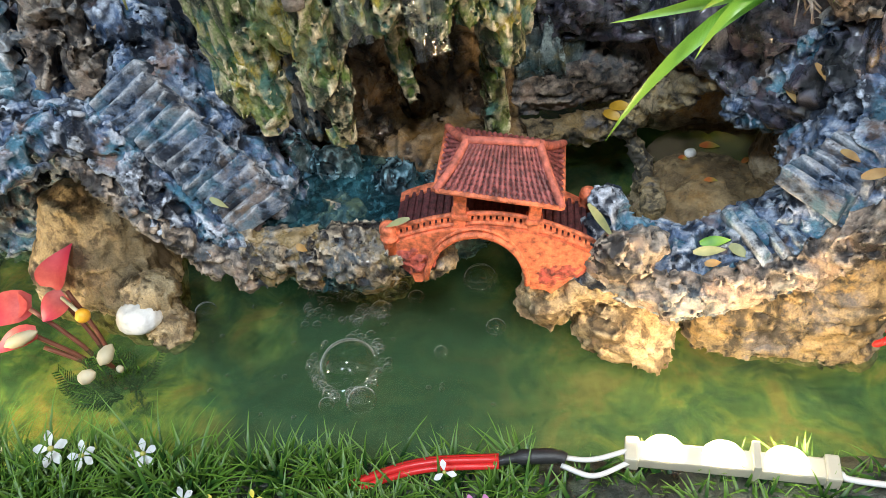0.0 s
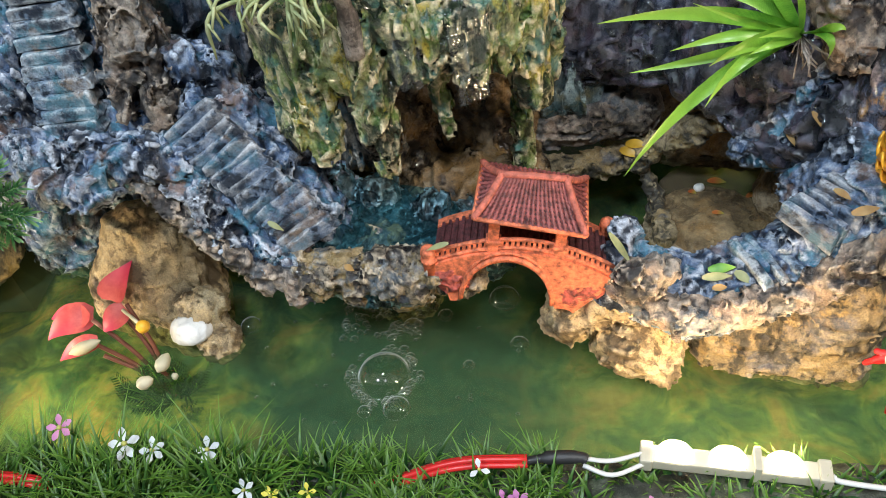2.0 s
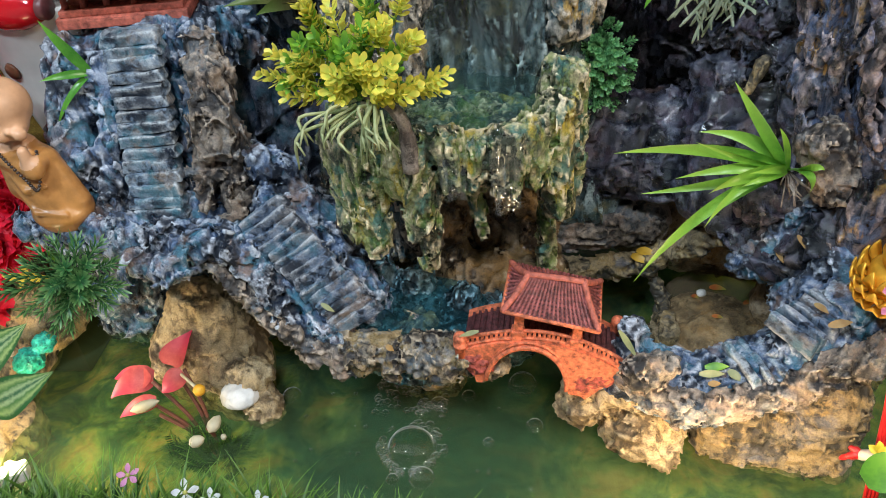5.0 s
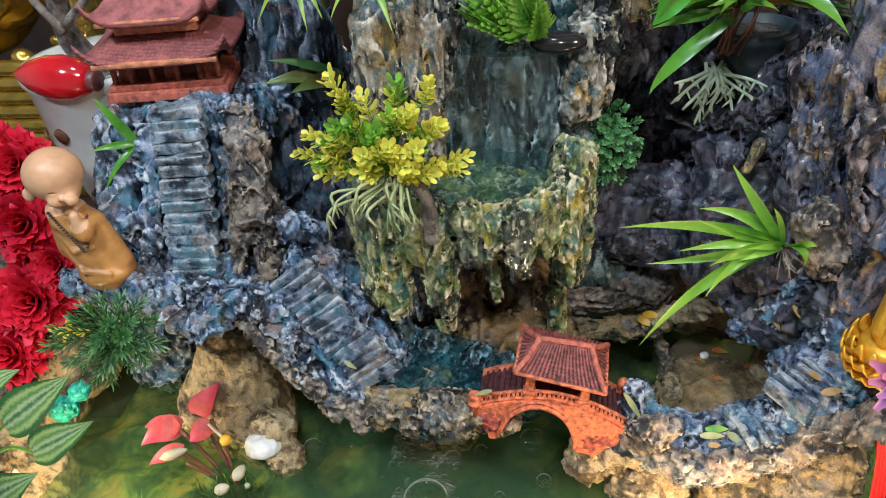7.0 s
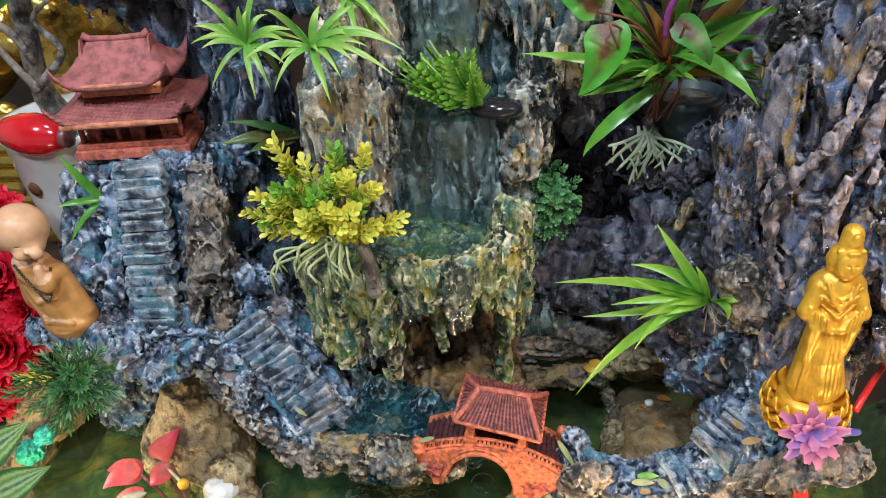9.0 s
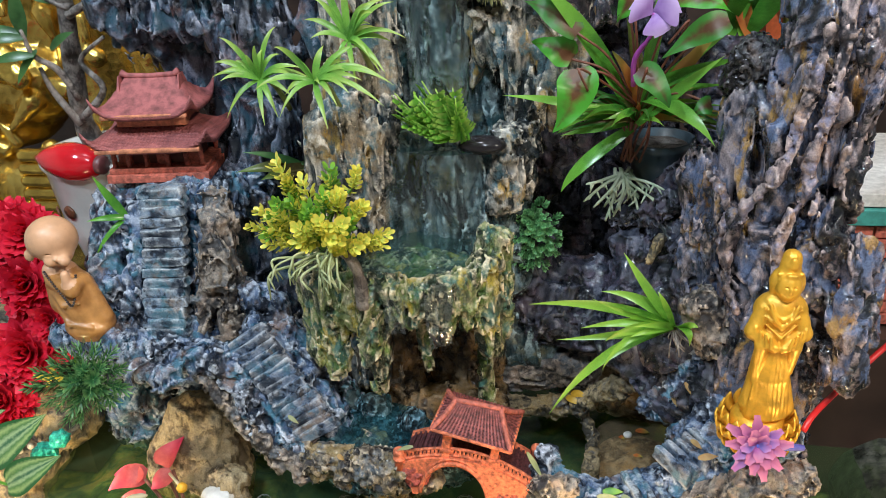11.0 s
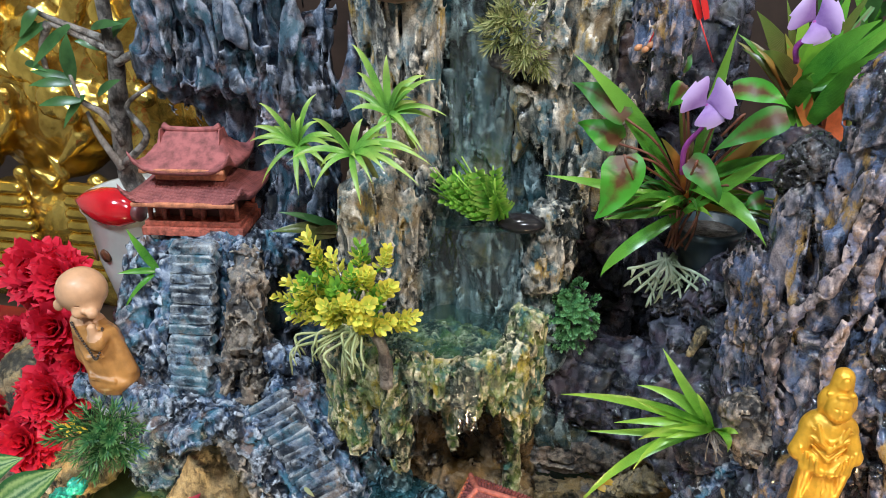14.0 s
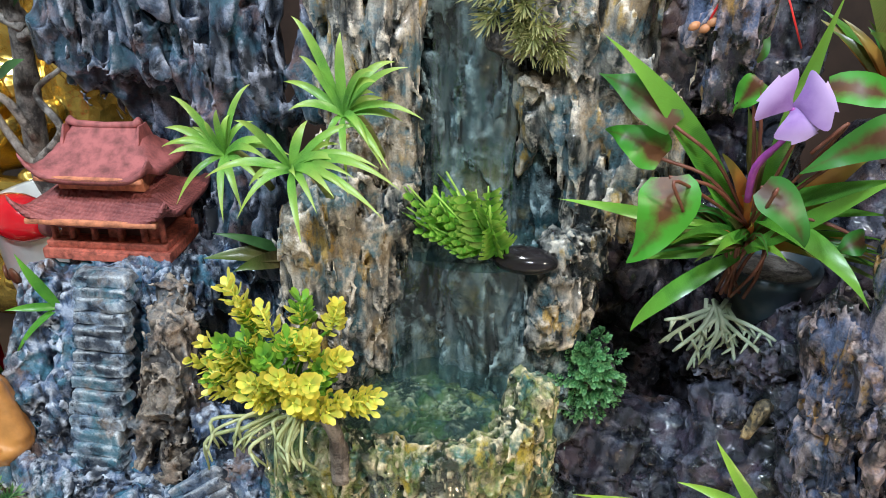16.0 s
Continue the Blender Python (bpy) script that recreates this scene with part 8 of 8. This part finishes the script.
# ---- front edge: grass, flowers, wires, lamp strip ----
rnd = random.Random(12)
turf = thing("grass", "artificial green grass along the pond's front edge", "grass", (-0.1, 0.17, 0.05), "", "stuff")
pieces = []
for i in range(440):
    cx = rnd.uniform(-0.45, 0.34)
    if -0.13 < cx < 0.06 and rnd.random() < 0.15:
        continue
    if cx > 0.05 and rnd.random() < 0.55:
        continue
    front = i % 3 == 0
    cy = rnd.uniform(0.140, 0.160) if front else rnd.uniform(0.150, 0.188)
    tall = rnd.uniform(0.6, 1.1) * (1.30 if cx < -0.12 else 0.85 if cx < 0.05 else 0.6)
    turn = Vector((rnd.gauss(0, 0.35), 0.55 if front else rnd.gauss(0.15, 0.35), 0))
    for k in range(15):
        b = Vector((cx + rnd.gauss(0, 0.004), min(0.19, cy + rnd.gauss(0, 0.003)), 0.052 - 8.0 * max(0, cy - 0.172) ** 1.4))
        h = rnd.uniform(0.020, 0.046) * tall
        lean = (Vector((rnd.gauss(0, 0.55), rnd.gauss(0, 0.5), 0.8)) + turn).normalized()
        pieces.append(leaf_data(tuple(b), tuple(b + lean * h - Vector((0, 0, 0.12 * h))), (lean.x * -0.2 * h, lean.y * -0.2 * h, 0.24 * h), rnd.uniform(0.0015, 0.0027), 0.3, 6, 0.5))
part("blades", leaf_mesh("blades", pieces, GRASS), turf)["kind"] = "stuff"
# fan-shaped tufts near the lamp strip
for cx in (0.035, 0.072, 0.105, 0.145, 0.180, 0.205, 0.245, 0.012):
    fan = thing("fan_grass", "fan-shaped tuft of narrow green plastic leaves", "grass", (cx, 0.150, 0.055))
    pieces = []
    for i in range(34):
        a = math.pi * (0.08 + 0.84 * i / 33) + rnd.uniform(-0.05, 0.05)
        d = Vector((math.cos(a), -0.55, 0.5 * math.sin(a))) * rnd.uniform(0.020, 0.032)
        b = Vector((cx, 0.158, 0.058))
        pieces.append(leaf_data(tuple(b), tuple(b + d), (0, 0.002, 0.006), 0.0016, 0.2, 5, 0.6))
    part("blades", leaf_mesh("blades", pieces, PINE if cx > 0 else GRASS), fan)["kind"] = "stuff"


def blossom(label, at, petals, size, material, heart, up=(0, -0.45, 0.8)):
    ob = thing("blossom", label, "flower", at)
    c = Vector(at)
    ax = Vector(up).normalized()
    s = ax.cross(Vector((0.9, 0.2, 0.1))).normalized()
    t2 = ax.cross(s)
    for i in range(petals):
        a = 2 * math.pi * i / petals + rnd.uniform(-0.2, 0.2)
        d = (s * math.cos(a) + t2 * math.sin(a)) * size + ax * size * 0.15
        part("petal", leaf_mesh("petal", [leaf_data(tuple(c), tuple(c + d), tuple(ax * size * 0.18), size * 0.52, -0.2, 8, 1.8, tuple(ax), 0.0, 0.14)], material), ob)
    solid("heart", lathe_data([(size * 0.16, -0.001), (size * 0.16, 0.001), (size * 0.05, 0.002)], aim(c + ax * 0.001, ax), 10), heart, ob, "", True)
    solid("stem", tube_data([c, c - ax * 0.006 + Vector((0, 0.003, -0.014))], 0.0008, 5), YOUNG, ob, "", True)


WHITE_PETAL = leaf_material("white_petal", (0.56, 0.62, 0.72), (0.76, 0.80, 0.86), None, 0.5)
PINK_PETAL = leaf_material("pink_petal", (0.46, 0.12, 0.40), (0.68, 0.30, 0.56), None, 0.5)
YEL_PETAL = leaf_material("lemon_petal", (0.60, 0.52, 0.03), (0.82, 0.74, 0.10), None, 0.5)
HEART = plain("flower_heart", (0.45, 0.45, 0.12), 0.6)
for at, n, sz, mat, lab in (((-0.187, 0.181, 0.080), 5, 0.0105, WHITE_PETAL, "white plastic blossom in the grass"), ((-0.171, 0.178, 0.078), 5, 0.0085, WHITE_PETAL, "white plastic blossom in the grass"), ((-0.141, 0.179, 0.076), 5, 0.0085, WHITE_PETAL, "white plastic blossom in the grass"), ((-0.229, 0.192, 0.080), 5, 0.0090, PINK_PETAL, "pink plastic blossom in the grass"),
                             ((-0.116, 0.156, 0.074), 5, 0.0070, WHITE_PETAL, "white plastic blossom in the grass"), ((-0.102, 0.154, 0.072), 5, 0.0060, YEL_PETAL, "lemon-yellow plastic blossom in the grass"), ((-0.083, 0.156, 0.072), 4, 0.0055, YEL_PETAL, "ochre plastic blossom in the grass"), ((0.005, 0.165, 0.076), 3, 0.0065, WHITE_PETAL, "white plastic blossom in the grass"),
                             ((0.024, 0.150, 0.070), 5, 0.0075, PINK_PETAL, "pink plastic blossom in the grass"), ((0.017, 0.151, 0.070), 5, 0.0065, PINK_PETAL, "pink plastic blossom in the grass"), ((0.090, 0.150, 0.066), 5, 0.006, PINK_PETAL, "pink plastic blossom in the grass")):
    blossom(lab, at, n, 0.86 * sz, mat, HEART)
wire_red = plain("red_wire", (0.55, 0.02, 0.02), 0.3, 0, 0.05, 0.02, 0)
wire_black = plain("black_tape", (0.02, 0.02, 0.022), 0.45, 0, 0.2, 0.004, 0.5)
wire_white = plain("white_wire", (0.62, 0.62, 0.60), 0.4, 0, 0.05, 0.02, 0)
cable = thing("power_cable", "red twin cable with black tape along the pond's edge", "cable", (-0.1, 0.17, 0.06))
for k in range(3):
    o = Vector((0, 0.0022 * (k - 1), 0.002 * (k % 2)))
    solid("wire", tube_data([p + o for p in curve_points([(-0.312, 0.170, 0.068), (-0.253, 0.168, 0.068), (-0.206, 0.163, 0.058), (-0.141, 0.157, 0.052), (-0.056, 0.166, 0.057), (-0.009, 0.172, 0.069), (0.029, 0.173, 0.070)], 8)], 0.0017, 7), wire_red, cable, "", True)
solid("tape", tube_data(curve_points([(0.026, 0.173, 0.069), (0.039, 0.174, 0.071), (0.055, 0.174, 0.071), (0.059, 0.173, 0.070)], 6), [0.0022] * 6 + [0.0036] * 6 + [0.0030] * 7, 9), wire_black, cable, "black taped joint", True)
for dy, z in ((0.0, 0.0695), (-0.004, 0.066)):
    solid("lead", tube_data(curve_points([Vector((0.057, 0.174, 0.070)) + Vector((0, dy, 0)), Vector((0.071, 0.173, 0.069)) + Vector((0, dy * 2, 0)), Vector((0.088, 0.177 + dy, z))], 6), 0.0013, 6), wire_white, cable, "white lead", True)
solid("lead", tube_data(curve_points([(0.176, 0.164, 0.067), (0.182, 0.161, 0.066), (0.225, 0.156, 0.062)], 6), 0.0015, 6), wire_white, cable, "white lead", True)


def lamp_strip():
    a, b = Vector((0.086, 0.178, 0.062)), Vector((0.176, 0.165, 0.062))
    m = frame_of(b - a, a)
    ln = (b - a).length
    ob = thing("led_module", "lit white three-lens lamp strip on the pond's edge", "lamp", tuple(a))
    body = plain("white_plastic", (0.50, 0.46, 0.36), 0.35, 0, 0.05, 0.01, 0)
    solid("housing", slab_data(m @ pose(ln / 2, 0, 0), ln * 0.92, 0.010, 0.0075, 0.0012), body, ob)
    for u in (0.035, 0.965):
        solid("end_cap", slab_data(m @ pose(u * ln, 0, -0.0008), ln * 0.07, 0.0125, 0.0095, 0.0012), body, ob)
    lens = glow("lamp_lens", (1.0, 0.84, 0.58), 9)
    for u in (0.19, 0.47, 0.76):
        solid("lens", lathe_data([(0.0090, 0.0), (0.0086, 0.0018), (0.0066, 0.0040), (0.0035, 0.0052), (0.0004, 0.0056)], m @ pose(u * ln, 0.001, 0.0075, -28), 22), lens, ob, "glowing round lens", True)
    solid("clip", slab_data(m @ pose(0.62 * ln, 0.001, -0.010), 0.0035, 0.0135, 0.0215, 0.0006), body, ob)


lamp_strip()
lamp2 = thing("led_module", "lit white lamp strip among the pale stones", "lamp", (-0.335, 0.232, 0.05))
solid("housing", slab_data(pose(-0.340, 0.212, 0.040, 0, 0, 30), 0.030, 0.012, 0.010, 0.001), plain("lamp_white", (0.75, 0.72, 0.65), 0.4), lamp2)
solid("lens", lathe_data([(0.008, 0), (0.007, 0.003), (0.0005, 0.005)], aim((-0.336, 0.2175, 0.046), (0.5, 0.8, 0.4)), 18), glow("lamp_lens_left", (1.0, 0.82, 0.5), 14), lamp2, "glowing round lens", True)

# ---- right side ----
SUCC = leaf_material("purple_petal", (0.24, 0.05, 0.20), (0.42, 0.12, 0.38), (0.68, 0.22, 0.36), 0.4)
BLUEP = leaf_material("blue_petal", (0.10, 0.08, 0.42), (0.30, 0.22, 0.62), (0.55, 0.20, 0.45), 0.4)
sc = Vector((0.225, 0.236, 0.185))
succ = thing("succulent", "pink and purple artificial succulent on the path's rim", "plant", tuple(sc))
for i in range(24):
    a = 2 * math.pi * i * 0.382
    rr = 0.008 + 0.011 * (i / 24)
    el = 1.0 - 0.9 * i / 24
    d = Vector((math.cos(a) * math.cos(el), -0.45 * math.sin(el) + 0.35 * math.sin(a) * math.cos(el), math.sin(a) * math.cos(el) * 0.9 + 0.25 * math.sin(el))).normalized() * rr * 1.25
    part("petal", leaf_mesh("petal", [leaf_data(tuple(sc), tuple(sc + d), (0, -0.002, 0.002), 0.0070, 0.45, 8, 1.7, (0, -0.8, 0.4), 0.0, 0.26)], BLUEP if i % 4 == 0 else SUCC), succ)
solid("stem", tube_data([sc, (0.243, 0.238, 0.184), (0.255, 0.243, 0.180)], [0.0022, 0.0026, 0.002], 8), plain("blue_stem", (0.14, 0.14, 0.5), 0.4), succ, "blue stem", True)
tassel = thing("red_tassel", "bundle of red cords hanging beside the pond", "cord", (0.245, 0.225, 0.0))
for k in range(4):
    x = 0.0022 * k
    solid("strand", tube_data(curve_points([Vector((0.222, 0.240, 0.137)) + Vector((x, 0, 0.01)), Vector((0.227, 0.235, 0.113)) + Vector((x, 0, 0)), Vector((0.230, 0.225, 0.079)) + Vector((x, 0, -0.05))], 5), 0.0013, 6), wire_red, tassel, "", True)
sprout = thing("coral_flower", "white curved artificial flower with red tips and yellow petals", "flower", (0.23, 0.205, 0.085))
solid("stem", tube_data(curve_points([(0.23, 0.205, 0.085), (0.226, 0.21, 0.09), (0.221, 0.215, 0.091), (0.216, 0.222, 0.083)], 5), [0.0040] * 8 + [0.0034] * 8, 9), plain("white_plastic_stem", (0.62, 0.56, 0.48), 0.4), sprout, "white curved stem", True)
for tip in [(0.207, 0.226, 0.074), (0.21, 0.226, 0.085), (0.208, 0.222, 0.081)]:
    solid("tip", tube_data(curve_points([(0.216, 0.222, 0.083), Vector((0.216, 0.222, 0.083)).lerp(Vector(tip), 0.5) + Vector((0, 0, 0.001)), tip], 4), [0.0026] * 5 + [0.0018] * 3 + [0.0008], 7), wire_red, sprout, "red tip", True)
for tip in [(0.214, 0.215, 0.101), (0.219, 0.215, 0.105), (0.222, 0.212, 0.104)]:
    part("petal", leaf_mesh("petal", [leaf_data((0.22, 0.213, 0.096), tip, (0, -0.001, 0.001), 0.005, 0.2, 7, 1.2, (0, -0.7, 0.6))], YEL_PETAL), sprout, "yellow petal")
part("leaf", leaf_mesh("leaf", [leaf_data((0.204, 0.19, 0.102), (0.229, 0.2, 0.108), (0, -0.004, 0.006), 0.022, 0.2, 9, 0.8, (0, -0.7, 0.7))], YOUNG), sprout, "light green leaf")
lead = thing("red_cable", "red cable hanging behind the golden figurine", "cable", (0.293, 0.31, 0.18))
solid("wire", tube_data(curve_points([(0.26, 0.265, 0.176), (0.268, 0.275, 0.183), (0.293, 0.31, 0.18), (0.323, 0.335, 0.196), (0.353, 0.36, 0.207)], 6), 0.0022, 8), wire_red, lead, "", True)
cord = thing("beaded_tassel", "thin red hanging cord with tan beads", "cord", (0.114, 0.4, 0.457))
solid("string", tube_data(curve_points([(0.114, 0.4, 0.457), (0.131, 0.4, 0.5), Vector((0.131, 0.4, 0.5)) + Vector((0.012, 0, 0.06))], 5), 0.0006, 6), wire_red, cord, "", True)
for off in ((0, 0, 0), (-0.005, 0, 0.001), (0.003, 0, 0.003)):
    solid("bead", lathe_data([(0.0005, -0.003), (0.0018, -0.0015), (0.0021, 0), (0.0018, 0.0015), (0.0005, 0.003)], aim(Vector((0.114, 0.4, 0.457)) + Vector(off), (0.6, 0, 0.4)), 12), plain("bone_bead", (0.50, 0.22, 0.10), 0.5), cord, "tan bead", True)
ribbon = thing("red_ribbon", "red ribbon knotted on a thin string over the plants", "ribbon", (0.146, 0.398, 0.477))
for off in (0.0, 0.004):
    solid("strip", leaf_data(Vector((0.146, 0.398, 0.477)) + Vector((off, 0, 0)), Vector((0.134, 0.4, 0.512)) + Vector((off * 2 - 0.004, 0, 0)), (0.002, -0.003, 0), 0.005, 0.3, 9, 0.5), wire_red, ribbon, "", True)
solid("string", tube_data([(0.146, 0.398, 0.477), (0.157, 0.398, 0.45)], 0.0005, 5), wire_red, ribbon, "", True)
rock("pump_stone", "smooth black wet oval stone on the fall's lip", [ell((0.033, 0.398, 0.327), (0.019, 0.011, 0.0075))], plain("black_wet", (0.018, 0.016, 0.018), 0.12, 0, 0.1, 0.01, 0.05), amp=0.0003, size=0.02, stretch=1.0, h=0.0014, k=0.002)

# orange box and teal-edged brick box in the background on the right
wall_block("orange_box", (0.252, 0.505, 0.28), (0.280, 0.535, 0.415), plain("orange_paint", (0.62, 0.14, 0.05), 0.5), "orange box behind the plants", "thing")
box = thing("model_house", "brick-red model box with a teal band behind the cliff", "box", (0.40, 0.56, 0.14))
solid("roof_board", slab_data(pose(0.40, 0.56, 0.245), 0.17, 0.16, 0.012, 0.001), plain("white_board", (0.6, 0.58, 0.55), 0.5), box, "white board")
solid("band", slab_data(pose(0.40, 0.56, 0.230), 0.18, 0.17, 0.014, 0.001), plain("teal_paint", (0.05, 0.28, 0.25), 0.45), box, "teal band")
solid("core", slab_data(pose(0.40, 0.56, 0.13), 0.16, 0.15, 0.10, 0.001), plain("mortar", (0.12, 0.06, 0.04), 0.8), box)
for r in range(8):
    for c in range(7):
        solid("brick", slab_data(pose(0.332 + 0.0235 * c + (0.011 if r % 2 else 0), 0.484, 0.131 + 0.0122 * r), 0.0215, 0.006, 0.0105, 0.0006), TERRACOTTA, box)
        if c < 6:
            solid("brick", slab_data(pose(0.319, 0.497 + 0.0235 * c + (0.011 if r % 2 else 0), 0.131 + 0.0122 * r, 0, 0, 90), 0.0215, 0.006, 0.0105, 0.0006), TERRACOTTA, box)
wall_block("side_shelf", (0.31, 0.46, -0.05), (0.75, 1.0, 0.128), WALL, "dark wooden shelf beside the rockery", "thing")

# ---- fallen leaves ----
DRY = leaf_material("dry_leaf", (0.30, 0.16, 0.05), (0.50, 0.34, 0.14), None, 0.6)
PALEL = leaf_material("pale_leaf", (0.22, 0.27, 0.12), (0.40, 0.42, 0.22), None, 0.5)
for p, q, w, mat, lab in (((0.132, 0.270, 0.1045), (0.147, 0.270, 0.1055), 0.0055, YOUNG, "small green fallen leaf on the rock path"), ((0.128, 0.265, 0.1035), (0.144, 0.265, 0.104), 0.0050, PALEL, "pale green fallen leaf on the rock path"), ((0.146, 0.268, 0.104), (0.154, 0.262, 0.1005), 0.0055, PALEL, "pale green fallen leaf on the rock path"), ((0.133, 0.260, 0.100), (0.141, 0.260, 0.1005), 0.004, DRY, "yellow-brown fallen leaf on the rock path"),
                          ((0.155, 0.268, 0.106), (0.160, 0.263, 0.104), 0.0045, DRY, "brown fallen leaf on the rock path"), ((0.192, 0.281, 0.149), (0.199, 0.274, 0.147), 0.004, DRY, "brown fallen leaf on the rock steps"), ((0.184, 0.340, 0.142), (0.187, 0.331, 0.139), 0.0035, DRY, "tan fallen leaf on the rock"), ((0.191, 0.329, 0.164), (0.195, 0.322, 0.158), 0.0035, DRY, "tan fallen leaf on the rock"), ((0.195, 0.262, 0.149), (0.208, 0.262, 0.152), 0.005, DRY, "brown fallen leaf on the rock"),
                          ((-0.073, 0.278, 0.112), (-0.068, 0.278, 0.107), 0.004, DRY, "orange-brown fallen leaf on the rim"), ((-0.238, 0.318, 0.183), (-0.236, 0.312, 0.174), 0.0035, DRY, "tan fallen leaf on the landing"), ((-0.118, 0.297, 0.132), (-0.109, 0.295, 0.126), 0.0035, PALEL, "pale fallen leaf on the flight"), ((0.077, 0.268, 0.138), (0.089, 0.262, 0.119), 0.004, PALEL, "pale fallen leaf by the bridge"), ((-0.010, 0.275, 0.129), (-0.023, 0.275, 0.124), 0.0035, PALEL, "pale fallen leaf by the bridge"),
                          ((-0.147, 0.322, 0.134), (-0.153, 0.318, 0.130), 0.003, YOUNG, "small green leaf on the flight")):
    tagged(new("fallen_leaf", leaf_mesh("fallen_leaf", [leaf_data(p, q, (0, -0.0015, 0.002), w, 0.25, 7, 0.85, (0, -0.6, 0.8))], mat)), lab, "leaf")
for p, q, w in (((0.163, 0.412, 0.0482), (0.176, 0.409, 0.0485), 0.006), ((0.148, 0.402, 0.0482), (0.153, 0.398, 0.0484), 0.004), ((0.160, 0.378, 0.0482), (0.168, 0.376, 0.0484), 0.004), ((0.186, 0.392, 0.0482), (0.193, 0.396, 0.0484), 0.004)):
    tagged(new("fallen_leaf", leaf_mesh("fallen_leaf", [leaf_data(p, q, (0, 0, 0.0012), w, 0.2, 7, 0.85, (0, -0.2, 1))], ORANGE)), "orange-brown leaf floating on the brown pool", "leaf")
for p, q in (((0.100, 0.414, 0.080), (0.112, 0.406, 0.078)), ((0.104, 0.416, 0.083), (0.118, 0.408, 0.086))):
    tagged(new("fallen_leaf", leaf_mesh("fallen_leaf", [leaf_data(p, q, (0, -0.002, 0.003), 0.007, 0.25, 7, 0.85, (0, -0.6, 0.8))], leaf_material("golden_leaf", (0.50, 0.27, 0.02), (0.72, 0.44, 0.05), None, 0.4))), "golden leaf lying on the ledge", "leaf")
rock("stone", "small white pebble in the brown pool", [ell((0.156, 0.405, 0.0485), (0.0042, 0.0032, 0.0034))], plain("white_pebble", (0.66, 0.63, 0.58), 0.5), amp=0.0005, size=0.006, stretch=1.0, h=0.0009, k=0.001)
